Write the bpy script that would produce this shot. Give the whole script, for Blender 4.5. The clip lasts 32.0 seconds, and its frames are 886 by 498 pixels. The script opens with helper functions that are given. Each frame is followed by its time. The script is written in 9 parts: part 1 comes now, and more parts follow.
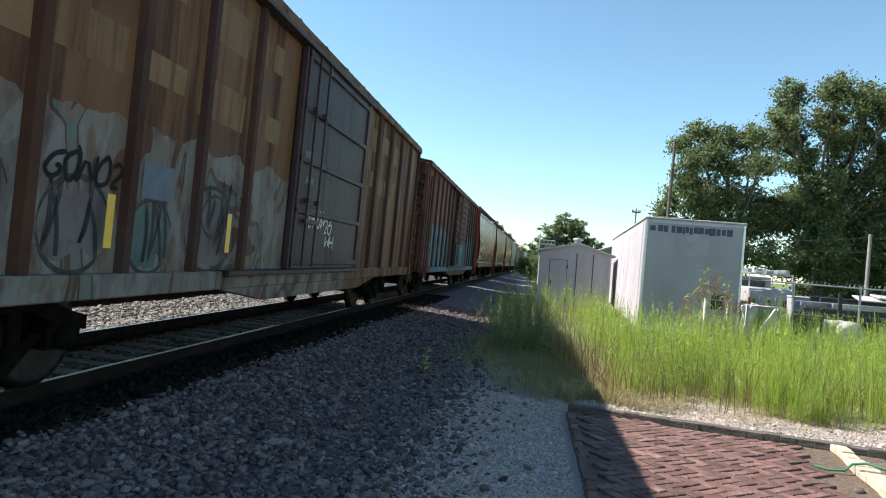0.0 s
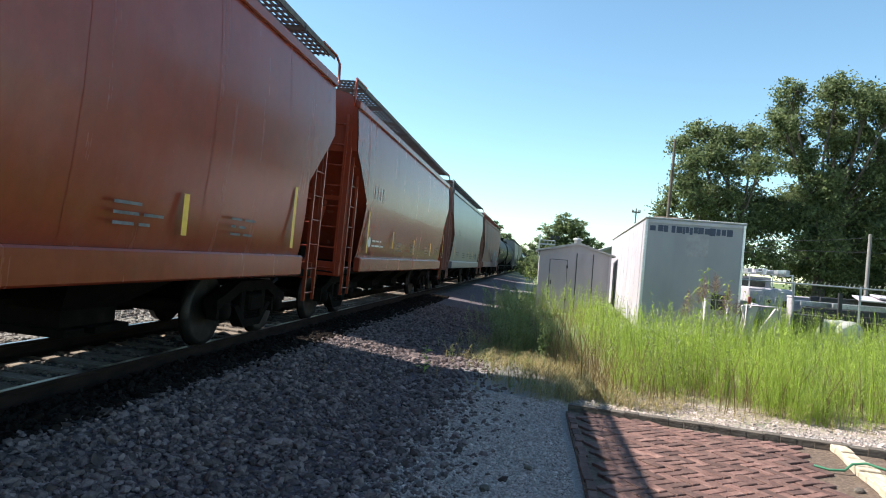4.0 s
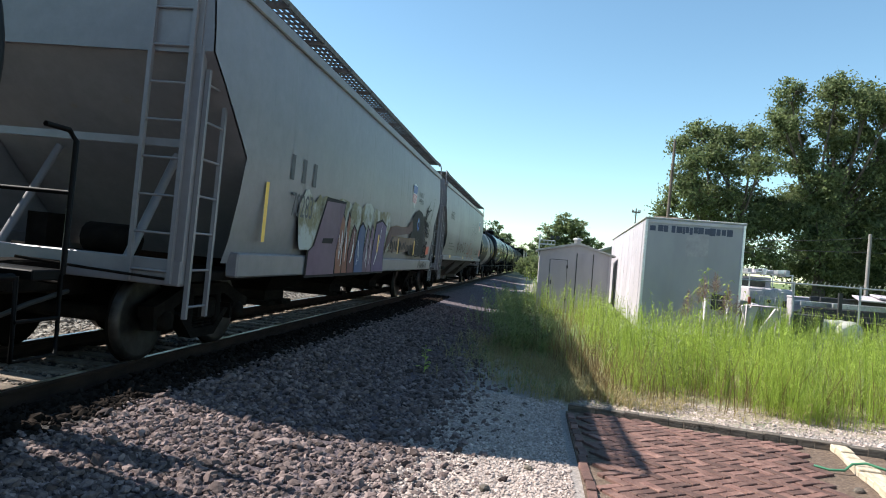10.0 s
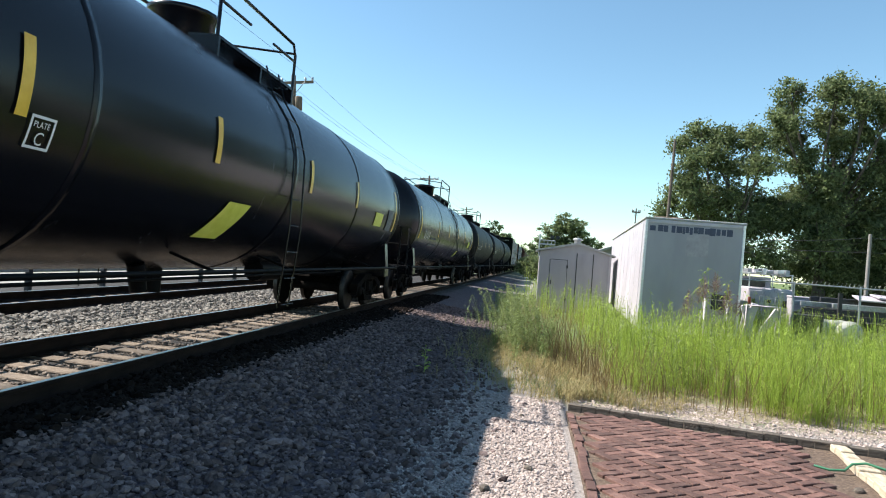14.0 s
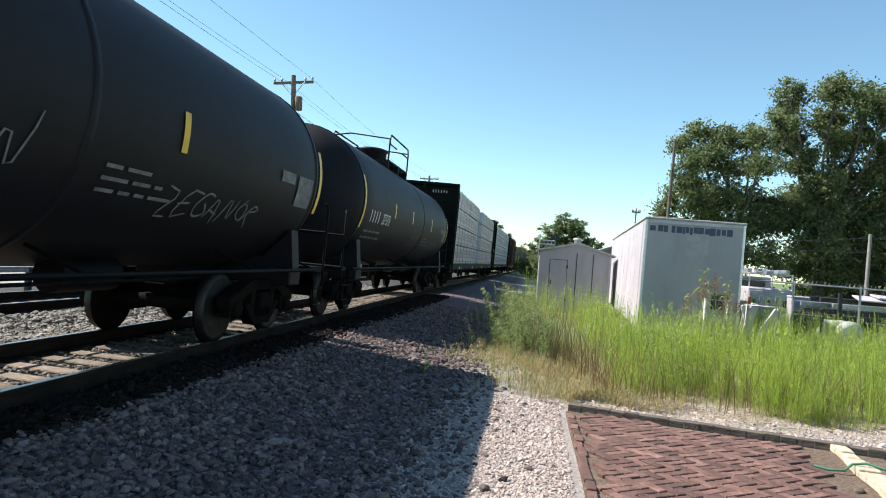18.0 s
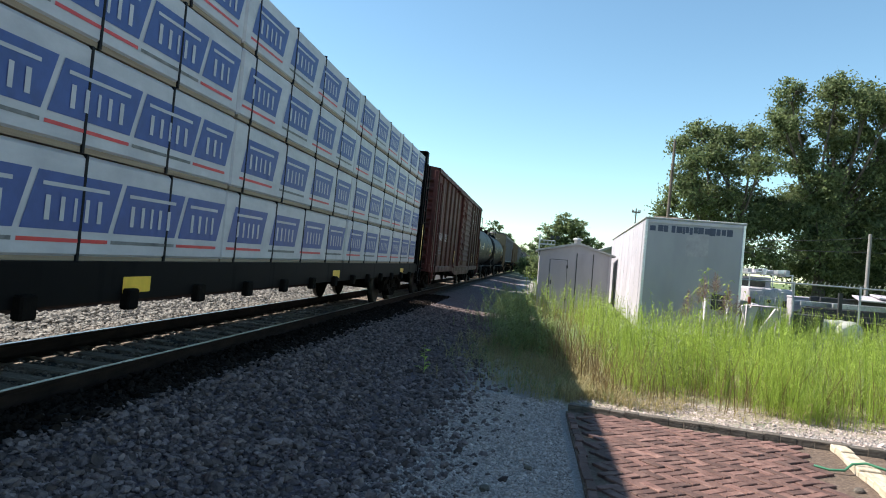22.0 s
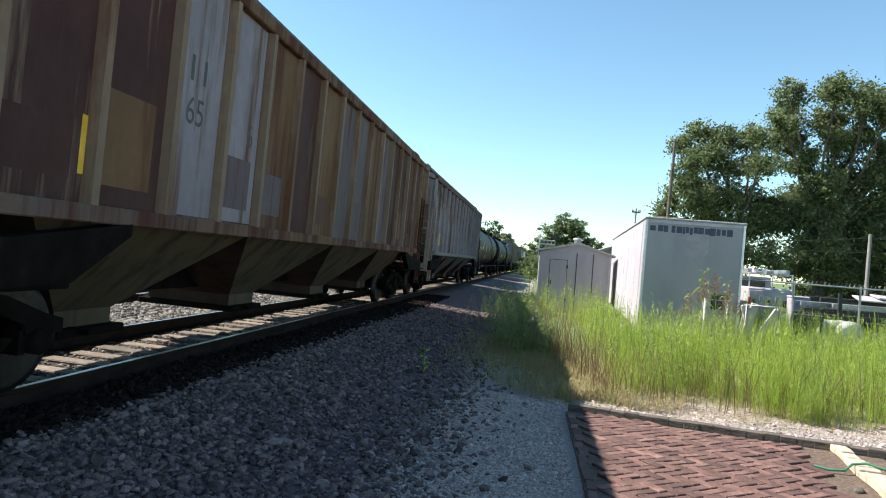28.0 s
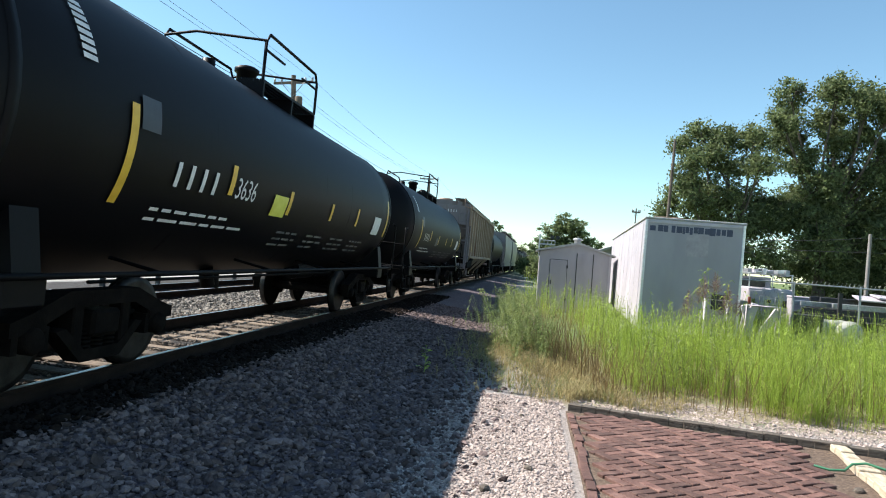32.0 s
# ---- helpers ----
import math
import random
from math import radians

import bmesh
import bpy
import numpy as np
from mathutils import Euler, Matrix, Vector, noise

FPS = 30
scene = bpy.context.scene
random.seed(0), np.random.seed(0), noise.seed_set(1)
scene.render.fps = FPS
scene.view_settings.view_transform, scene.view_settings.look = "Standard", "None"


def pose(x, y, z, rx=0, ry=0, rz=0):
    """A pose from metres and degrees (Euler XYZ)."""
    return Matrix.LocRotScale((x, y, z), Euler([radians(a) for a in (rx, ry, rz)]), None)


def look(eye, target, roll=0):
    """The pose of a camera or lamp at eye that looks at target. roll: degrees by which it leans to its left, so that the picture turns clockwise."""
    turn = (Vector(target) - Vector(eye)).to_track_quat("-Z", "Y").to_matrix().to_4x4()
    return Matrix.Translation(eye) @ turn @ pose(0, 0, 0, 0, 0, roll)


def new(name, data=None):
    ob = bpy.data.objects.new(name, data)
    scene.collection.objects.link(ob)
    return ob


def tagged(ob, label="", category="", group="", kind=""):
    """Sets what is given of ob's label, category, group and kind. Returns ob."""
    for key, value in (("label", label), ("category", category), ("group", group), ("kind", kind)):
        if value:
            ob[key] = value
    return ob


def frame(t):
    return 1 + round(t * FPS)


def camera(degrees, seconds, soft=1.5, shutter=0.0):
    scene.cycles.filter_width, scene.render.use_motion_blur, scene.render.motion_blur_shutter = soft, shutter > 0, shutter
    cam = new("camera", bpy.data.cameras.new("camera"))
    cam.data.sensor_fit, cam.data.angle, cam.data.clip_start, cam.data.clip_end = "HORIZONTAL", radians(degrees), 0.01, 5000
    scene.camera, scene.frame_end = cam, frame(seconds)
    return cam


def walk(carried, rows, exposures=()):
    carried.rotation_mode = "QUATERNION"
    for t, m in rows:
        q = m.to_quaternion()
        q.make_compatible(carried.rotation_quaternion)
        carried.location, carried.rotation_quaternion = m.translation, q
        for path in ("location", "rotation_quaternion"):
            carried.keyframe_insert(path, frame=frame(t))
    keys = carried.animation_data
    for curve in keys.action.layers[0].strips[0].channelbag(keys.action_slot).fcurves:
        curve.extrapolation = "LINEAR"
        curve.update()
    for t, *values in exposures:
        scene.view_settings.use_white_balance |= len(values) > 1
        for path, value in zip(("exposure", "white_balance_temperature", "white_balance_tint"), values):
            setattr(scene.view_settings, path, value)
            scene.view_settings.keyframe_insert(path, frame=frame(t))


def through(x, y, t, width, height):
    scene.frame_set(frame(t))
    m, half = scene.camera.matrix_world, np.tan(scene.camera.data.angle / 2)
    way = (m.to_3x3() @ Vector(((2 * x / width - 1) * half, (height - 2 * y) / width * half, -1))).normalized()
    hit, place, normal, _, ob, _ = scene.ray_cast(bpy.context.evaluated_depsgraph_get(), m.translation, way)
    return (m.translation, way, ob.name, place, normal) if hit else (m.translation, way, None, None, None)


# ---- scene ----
cam = camera(67.2, 32.0, 1.05)
EYE_POSE = pose(0, 0, 1.70, 90.73, -4.397, 7.551)
walk(cam, [(0, EYE_POSE), (32, EYE_POSE)], exposures=[(0, 1.13), (1, 1.26), (3, 1.24), (7, 1.21), (9, 1.1), (12, 1.15), (14, 1.1), (18, 1.06), (20, 1.06), (22, 1.11), (24, 1.27), (25, 1.15), (28, 1.2), (29, 1.24), (30, 1.22), (31, 1.06), (32, 1.08)])

# ---- light: clear sky, sun over the tracks ----
SUN_TO = Vector((-0.925, 0.10, 1.0)).normalized()
world = bpy.data.worlds.new("sky")
scene.world = world
world.use_nodes = True
wn = world.node_tree
sky = wn.nodes.new("ShaderNodeTexSky")
sky.sky_type = "NISHITA"
sky.sun_disc = False
sky.sun_elevation = radians(45)
sky.sun_rotation = math.atan2(SUN_TO.x, SUN_TO.y)
sky.air_density, sky.dust_density, sky.ozone_density = 1.0, 0.0, 1.2
wn.nodes["Background"].inputs["Strength"].default_value = 0.094
tint = wn.nodes.new("ShaderNodeMix")
tint.data_type, tint.blend_type = "RGBA", "MULTIPLY"
tint.inputs["Factor"].default_value = 1.0
tint.inputs["B"].default_value = (0.85, 1.02, 0.99, 1)
wn.links.new(sky.outputs["Color"], tint.inputs["A"])
wn.links.new(tint.outputs["Result"], wn.nodes["Background"].inputs["Color"])
sun = new("sun", bpy.data.lights.new("sun", "SUN"))
sun.data.energy, sun.data.angle, sun.data.color = 5.0, radians(0.53), (1.0, 0.95, 0.88)
sun.matrix_world = look(SUN_TO * 60, (0, 0, 0))

# ---- materials ----


def nodes_of(name):
    m = bpy.data.materials.new(name)
    m.use_nodes = True
    nt = m.node_tree
    return m, nt, nt.nodes["Principled BSDF"]


def noise_node(nt, scale, stretch=(1, 1, 1), detail=5.0, rough=0.6, shift=0.0):
    tc = nt.nodes.new("ShaderNodeTexCoord")
    mp = nt.nodes.new("ShaderNodeMapping")
    mp.inputs["Scale"].default_value = stretch
    nt.links.new(tc.outputs["Object"], mp.inputs["Vector"])
    info = nt.nodes.new("ShaderNodeObjectInfo")
    add = nt.nodes.new("ShaderNodeVectorMath")
    add.operation = "MULTIPLY_ADD"
    nt.links.new(info.outputs["Random"], add.inputs[0])
    add.inputs[1].default_value = (37, 17, 9)
    nt.links.new(mp.outputs["Vector"], add.inputs[2])
    n = nt.nodes.new("ShaderNodeTexNoise")
    n.inputs["Scale"].default_value = scale
    n.inputs["Detail"].default_value = detail
    n.inputs["Roughness"].default_value = rough
    nt.links.new(add.outputs[0], n.inputs["Vector"])
    return n


def ramp_node(nt, src, stops):
    r = nt.nodes.new("ShaderNodeValToRGB")
    el = r.color_ramp.elements
    while len(el) < len(stops):
        el.new(0.5)
    for e, (p, c) in zip(el, stops):
        e.position = p
        e.color = (*c, 1) if len(c) == 3 else c
    nt.links.new(src, r.inputs["Fac"])
    return r


def mix_node(nt, fac, a, b, blend="MIX"):
    m = nt.nodes.new("ShaderNodeMix")
    m.data_type, m.blend_type = "RGBA", blend
    for sock, v in ((m.inputs["Factor"], fac), (m.inputs["A"], a), (m.inputs["B"], b)):
        if isinstance(v, bpy.types.NodeSocket):
            nt.links.new(v, sock)
        elif isinstance(v, (int, float)):
            sock.default_value = v
        else:
            sock.default_value = (*v, 1)
    return m.outputs["Result"]


def grain(name, stops, scale=6.0, stretch=(1, 1, 1), rough=0.75, metal=0.0, bump=0.25, bscale=60.0, vary=0.0, spec=0.5, island=False):
    """A surface whose colour runs through stops by noise, with a finer relief."""
    m, nt, p = nodes_of(name)
    n = noise_node(nt, scale, stretch)
    col = ramp_node(nt, n.outputs["Fac"], stops).outputs["Color"]
    if vary:
        if island:
            rnd = nt.nodes.new("ShaderNodeNewGeometry").outputs["Random Per Island"]
        else:
            rnd = nt.nodes.new("ShaderNodeObjectInfo").outputs["Random"]
        lo, hi = 1 - vary, 1 + vary
        tone = ramp_node(nt, rnd, [(0, (lo, lo, lo)), (1, (hi, hi, hi))]).outputs["Color"]
        col = mix_node(nt, 1.0, col, tone, "MULTIPLY")
    nt.links.new(col, p.inputs["Base Color"])
    p.inputs["Roughness"].default_value, p.inputs["Metallic"].default_value = rough, metal
    p.inputs["Specular IOR Level"].default_value = spec
    if bump:
        b = nt.nodes.new("ShaderNodeBump")
        b.inputs["Strength"].default_value = bump
        b.inputs["Distance"].default_value = 0.02
        nt.links.new(noise_node(nt, bscale, (1, 1, 1), 3).outputs["Fac"], b.inputs["Height"])
        nt.links.new(b.outputs["Normal"], p.inputs["Normal"])
    return m


def paint(name, base, worn=(0.10, 0.045, 0.025), amount=0.4, rough=0.45, streak=True, dust=0.25, second=None, second_at=0.55, dusty=(0.28, 0.25, 0.21), spec=0.5):
    """Weathered freight-car paint: patches of two tones, rust streaks that run down, road dust."""
    m, nt, p = nodes_of(name)
    big = noise_node(nt, 0.55, (1, 1, 1), 4)
    s = second or tuple(min(1, c * 1.25) for c in base)
    col = ramp_node(nt, big.outputs["Fac"], [(second_at - 0.12, base), (second_at + 0.12, s)]).outputs["Color"]
    fine = noise_node(nt, 5.0, (1, 1, 1), 8, 0.7)
    tone = ramp_node(nt, fine.outputs["Fac"], [(0.3, (0.50, 0.455, 0.48)), (0.7, (0.64, 0.58, 0.615))]).outputs["Color"]
    col = mix_node(nt, 1.0, col, tone, "MULTIPLY")
    st = noise_node(nt, 2.2, (1, 1.6, 0.12) if streak else (1, 1, 1), 6, 0.65)
    edge = 0.78 - 0.36 * amount
    mask = ramp_node(nt, st.outputs["Fac"], [(edge - 0.05, (0, 0, 0)), (edge + 0.08, (1, 1, 1))]).outputs["Color"]
    col = mix_node(nt, mask, col, worn)
    dm = noise_node(nt, 1.4, (1, 1, 0.35), 6, 0.7)
    dmask = ramp_node(nt, dm.outputs["Fac"], [(0.45, (0, 0, 0)), (0.8, (dust, dust, dust))]).outputs["Color"]
    col = mix_node(nt, dmask, col, dusty)
    nt.links.new(col, p.inputs["Base Color"])
    rr = ramp_node(nt, st.outputs["Fac"], [(edge - 0.1, (rough,) * 3), (edge + 0.1, (min(1, rough + 0.35),) * 3)])
    nt.links.new(rr.outputs["Color"], p.inputs["Roughness"])
    b = nt.nodes.new("ShaderNodeBump")
    p.inputs["Specular IOR Level"].default_value = spec
    b.inputs["Strength"].default_value, b.inputs["Distance"].default_value = 0.12, 0.01
    nt.links.new(fine.outputs["Fac"], b.inputs["Height"])
    nt.links.new(b.outputs["Normal"], p.inputs["Normal"])
    return m


def plain(name, rgb, rough=0.5, metal=0.0):
    return grain(name, [(0.3, tuple(c * 0.82 for c in rgb)), (0.7, tuple(min(1, c * 1.12) for c in rgb))], 7.0, rough=rough, metal=metal, bump=0.05)


STONE = grain("ballast_stone", [(0.3, (0.078, 0.057, 0.055)), (0.7, (0.200, 0.153, 0.143))], 14, rough=0.95, bump=0.4, bscale=60, vary=0.6, spec=0.2, island=True)
LIMESTONE = grain("limestone_chip", [(0.3, (0.285, 0.228, 0.20)), (0.7, (0.495, 0.41, 0.365))], 20, rough=0.9, bump=0.3, bscale=80, vary=0.35, island=True)
FARSTONE = grain("beige_ballast_stone", [(0.3, (0.13, 0.112, 0.093)), (0.7, (0.27, 0.242, 0.205))], 14, rough=0.9, bump=0.4, bscale=60, vary=0.5, island=True)
# near-black stone: oil, plus the train's shadow put into the colour
OILSHADESTONE = grain("oily_shade_ballast", [(0.3, (0.009, 0.007, 0.006)), (0.7, (0.024, 0.018, 0.015))], 14, rough=0.95, bump=0.4, bscale=60, vary=0.5, spec=0.05, island=True)
BROWNSTONE = grain("stained_ballast", [(0.3, (0.10, 0.074, 0.056)), (0.7, (0.22, 0.18, 0.142))], 14, rough=0.9, bump=0.4, bscale=60, vary=0.5, island=True)
TIE = grain("weathered_timber", [(0.3, (0.085, 0.06, 0.043)), (0.55, (0.18, 0.138, 0.10)), (0.75, (0.29, 0.24, 0.19))], 9, (1, 6, 6), rough=0.9, bump=0.6, bscale=50, vary=0.3)
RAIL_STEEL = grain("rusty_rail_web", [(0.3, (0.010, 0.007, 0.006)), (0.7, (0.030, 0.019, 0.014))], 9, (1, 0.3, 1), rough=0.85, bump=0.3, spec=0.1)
RAIL_TOP = grain("polished_rail_head", [(0.3, (0.22, 0.21, 0.20)), (0.7, (0.36, 0.35, 0.34))], 20, (1, 0.05, 1), rough=0.34, metal=1.0, bump=0.03)
BRICK = grain("paving_brick_clay", [(0.25, (0.075, 0.036, 0.030)), (0.5, (0.13, 0.066, 0.052)), (0.75, (0.20, 0.115, 0.092))], 9, rough=0.85, bump=0.5, bscale=70, vary=0.4)
JOINT = grain("brick_joint_soil", [(0.3, (0.07, 0.046, 0.032)), (0.6, (0.16, 0.112, 0.08)), (0.75, (0.33, 0.27, 0.21))], 30, rough=1.0, bump=0.8, bscale=90)
BEAM = grain("creosoted_timber", [(0.3, (0.045, 0.035, 0.028)), (0.7, (0.15, 0.125, 0.10))], 7, (0.4, 5, 5), rough=0.9, bump=0.6, bscale=40)
PALE = grain("pale_timber", [(0.3, (0.36, 0.28, 0.19)), (0.7, (0.60, 0.52, 0.40))], 5, (0.6, 5, 5), rough=0.9, bump=0.5)
WHITE = paint("white_sheet_metal", (0.74, 0.75, 0.76), (0.42, 0.36, 0.30), 0.12, 0.5, dust=0.12)
SHEDWALL = grain("faded_white_panel", [(0.3, (0.295, 0.278, 0.295)), (0.7, (0.385, 0.365, 0.385))], 1.2, (1, 1, 0.3), rough=0.6, bump=0.08)
GREYROOF = grain("grey_roof_sheet", [(0.3, (0.30, 0.30, 0.29)), (0.7, (0.45, 0.44, 0.42))], 3, (1, 5, 1), rough=0.7, bump=0.2)
DARK = plain("dark_paint", (0.030, 0.030, 0.032), 0.6)
POLE = grain("pole_wood", [(0.3, (0.10, 0.075, 0.055)), (0.7, (0.22, 0.17, 0.13))], 5, (5, 5, 0.3), rough=0.9, bump=0.5)
GREYWOOD = grain("grey_weathered_wood", [(0.3, (0.17, 0.155, 0.14)), (0.7, (0.31, 0.29, 0.265))], 5, (5, 5, 0.3), rough=0.9, bump=0.5)
WIRE = plain("wire_black", (0.035, 0.035, 0.035), 0.5)
ALU = grain("aluminium", [(0.3, (0.55, 0.56, 0.57)), (0.7, (0.75, 0.75, 0.75))], 6, (1, 1, 4), rough=0.4, metal=0.85, bump=0.05)
GALV = grain("galvanised_steel", [(0.3, (0.30, 0.31, 0.32)), (0.7, (0.48, 0.49, 0.50))], 12, rough=0.5, metal=0.7, bump=0.05)
CONCRETE = grain("pale_concrete", [(0.3, (0.42, 0.40, 0.36)), (0.7, (0.60, 0.58, 0.53))], 3, rough=0.9, bump=0.3)
GLASS = plain("dark_glass", (0.02, 0.025, 0.03), 0.08)
RUBBER = plain("black_rubber", (0.02, 0.02, 0.02), 0.85)
HOSE = plain("green_hose", (0.05, 0.19, 0.10), 0.5)
# grime, with the shade under the cars put into the near-black colour
UNDER = grain("running_gear_grime_and_shade", [(0.3, (0.0045, 0.0038, 0.0034)), (0.6, (0.0105, 0.0085, 0.007)), (0.8, (0.024, 0.019, 0.0145))], 5, rough=0.9, bump=0.4, spec=0.05)
# wheel colour is darkened likewise for the shade they stand in
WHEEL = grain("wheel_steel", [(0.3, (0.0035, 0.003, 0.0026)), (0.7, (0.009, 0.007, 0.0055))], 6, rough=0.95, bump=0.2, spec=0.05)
TREAD = grain("worn_wheel_rim", [(0.3, (0.025, 0.022, 0.02)), (0.7, (0.07, 0.064, 0.06))], 6, rough=0.55, metal=0.9, bump=0.05)

# roof-walk steel, its backlit darkness put into the grey
GRATE = grain("backlit_steel_grating", [(0.3, (0.07, 0.068, 0.066)), (0.7, (0.15, 0.145, 0.14))], 8, rough=0.75, bump=0.1, spec=0.2)


def leafy(name, lo, hi, vary=0.35, through=0.45):
    m, nt, p = nodes_of(name)
    rnd = nt.nodes.new("ShaderNodeNewGeometry").outputs["Random Per Island"]
    n = noise_node(nt, 0.8, (1, 1, 1), 3)
    col = ramp_node(nt, n.outputs["Fac"], [(0.3, lo), (0.7, hi)]).outputs["Color"]
    a, b = 1 - vary, 1 + vary
    col = mix_node(nt, 1.0, col, ramp_node(nt, rnd, [(0, (a, a, a)), (1, (b, b * 0.98, b * 0.9))]).outputs["Color"], "MULTIPLY")
    nt.links.new(col, p.inputs["Base Color"])
    p.inputs["Roughness"].default_value = 0.6
    p.inputs["Specular IOR Level"].default_value = 0.3
    tr = nt.nodes.new("ShaderNodeBsdfTranslucent")
    nt.links.new(col, tr.inputs["Color"])
    mx = nt.nodes.new("ShaderNodeMixShader")
    mx.inputs["Fac"].default_value = through
    nt.links.new(p.outputs["BSDF"], mx.inputs[1])
    nt.links.new(tr.outputs["BSDF"], mx.inputs[2])
    nt.links.new(mx.outputs["Shader"], nt.nodes["Material Output"].inputs["Surface"])
    return m


LEAF = leafy("tree_leaf", (0.095, 0.128, 0.055), (0.19, 0.23, 0.11), 0.5, 0.5)
# darker leaf; holds the shade of the tree row behind the yard
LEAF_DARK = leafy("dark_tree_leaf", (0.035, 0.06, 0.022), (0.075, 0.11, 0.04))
GRASS = leafy("tall_weed_leaf", (0.245, 0.35, 0.06), (0.45, 0.54, 0.13), 0.45, 0.5)
GRASS_DRY = leafy("dry_grass", (0.30, 0.24, 0.11), (0.42, 0.36, 0.19), 0.3, 0.35)
STEM = leafy("brown_weed_stem", (0.15, 0.10, 0.05), (0.30, 0.22, 0.11), 0.4, 0.15)
WEED = leafy("grey_green_weed", (0.17, 0.225, 0.085), (0.31, 0.36, 0.15), 0.35, 0.45)
SEED = leafy("red_seed_head", (0.15, 0.10, 0.085), (0.24, 0.175, 0.15), 0.3, 0.3)
BARK = grain("bark", [(0.3, (0.05, 0.04, 0.03)), (0.7, (0.15, 0.125, 0.10))], 4, (4, 4, 0.6), rough=0.95, bump=0.8, bscale=20)

# ---- building blocks ----


class Shape:
    """Vertices and faces of one mesh, put together from simple solids."""

    def __init__(self):
        self.v, self.f, self.s = [], [], []

    def add(self, verts, faces, smooth=False):
        n = len(self.v)
        self.v.extend(tuple(p) for p in verts)
        self.f.extend(tuple(i + n for i in f) for f in faces)
        self.s.extend([smooth] * len(faces))
        return self

    def box(self, x0, x1, y0, y1, z0, z1, bev=0.0):
        if bev <= 0:
            vs = [(x, y, z) for x in (x0, x1) for y in (y0, y1) for z in (z0, z1)]
            return self.add(vs, [(0, 1, 3, 2), (4, 6, 7, 5), (0, 4, 5, 1), (2, 3, 7, 6), (0, 2, 6, 4), (1, 5, 7, 3)])
        lo, hi = (x0, y0, z0), (x1, y1, z1)
        idx, vs = {}, []
        for c in ((a, b, d) for a in (0, 1) for b in (0, 1) for d in (0, 1)):
            for ax in range(3):
                p = [0, 0, 0]
                for k in range(3):
                    edge = (lo[k], hi[k])[c[k]]
                    p[k] = edge if k == ax else edge + (bev if c[k] == 0 else -bev)
                idx[c, ax] = len(vs)
                vs.append(p)
        fs = []
        for ax in range(3):
            u, w = [k for k in range(3) if k != ax]
            for side in (0, 1):
                loop = []
                for a, b in ((0, 0), (1, 0), (1, 1), (0, 1)):
                    c = [0, 0, 0]
                    c[ax], c[u], c[w] = side, a, b
                    loop.append(idx[tuple(c), ax])
                fs.append(tuple(loop))
            for a in (0, 1):
                for b in (0, 1):
                    c0, c1 = [0, 0, 0], [0, 0, 0]
                    c0[u], c0[w], c0[ax] = a, b, 0
                    c1[u], c1[w], c1[ax] = a, b, 1
                    fs.append((idx[tuple(c0), u], idx[tuple(c0), w], idx[tuple(c1), w], idx[tuple(c1), u]))
        for c in ((a, b, d) for a in (0, 1) for b in (0, 1) for d in (0, 1)):
            fs.append(tuple(idx[c, ax] for ax in range(3)))
        return self.add(vs, fs)

    def prism(self, poly, axis, a, b, smooth=False):
        """A polygon in the two other axes (in x, y, z order), drawn out along axis from a to b."""
        def place(p, t):
            q = list(p)
            q.insert(axis, t)
            return q
        n = len(poly)
        vs = [place(p, a) for p in poly] + [place(p, b) for p in poly]
        self.add(vs, [(i, (i + 1) % n, n + (i + 1) % n, n + i) for i in range(n)], smooth)
        self.add(vs, [tuple(range(n)), tuple(range(n, 2 * n))])
        return self

    def tube(self, pts, r, n=6, r2=None, smooth=True, caps=True):
        """A round bar along the points."""
        pts = [Vector(p) for p in pts]
        rings = []
        for i, p in enumerate(pts):
            d = (pts[min(i + 1, len(pts) - 1)] - pts[max(i - 1, 0)]).normalized()
            up = Vector((0, 0, 1)) if abs(d.z) < 0.9 else Vector((1, 0, 0))
            a = d.cross(up).normalized()
            b = d.cross(a)
            rr = r if r2 is None else r + (r2 - r) * i / (len(pts) - 1)
            rings.append([p + (a * math.cos(2 * math.pi * k / n) + b * math.sin(2 * math.pi * k / n)) * rr for k in range(n)])
        vs = [q for ring in rings for q in ring]
        fs = [(i * n + k, i * n + (k + 1) % n, (i + 1) * n + (k + 1) % n, (i + 1) * n + k) for i in range(len(pts) - 1) for k in range(n)]
        self.add(vs, fs, smooth)
        if caps:
            self.add(rings[0], [tuple(range(n))])
            self.add(rings[-1], [tuple(range(n))])
        return self

    def lathe(self, profile, axis, centre, n=24, smooth=True):
        """A turned solid: profile rows of (along, radius) about an axis (0 x, 1 y, 2 z)."""
        vs = []
        for t, r in profile:
            for k in range(n):
                a = 2 * math.pi * k / n
                q = [r * math.cos(a), r * math.sin(a)]
                q.insert(axis, t)
                vs.append([q[j] + centre[j] for j in range(3)])
        fs = [(i * n + k, i * n + (k + 1) % n, (i + 1) * n + (k + 1) % n, (i + 1) * n + k) for i in range(len(profile) - 1) for k in range(n)]
        self.add(vs, fs, smooth)
        m = (len(profile) - 1) * n
        self.add(vs, [tuple(range(n)), tuple(range(m, m + n))])
        return self

    def mesh(self, name, material):
        me = bpy.data.meshes.new(name)
        me.from_pydata(self.v, [], self.f)
        me.polygons.foreach_set("use_smooth", self.s)
        bm = bmesh.new()
        bm.from_mesh(me)
        bmesh.ops.recalc_face_normals(bm, faces=bm.faces)
        bm.to_mesh(me)
        bm.free()
        me.materials.append(material)
        return me


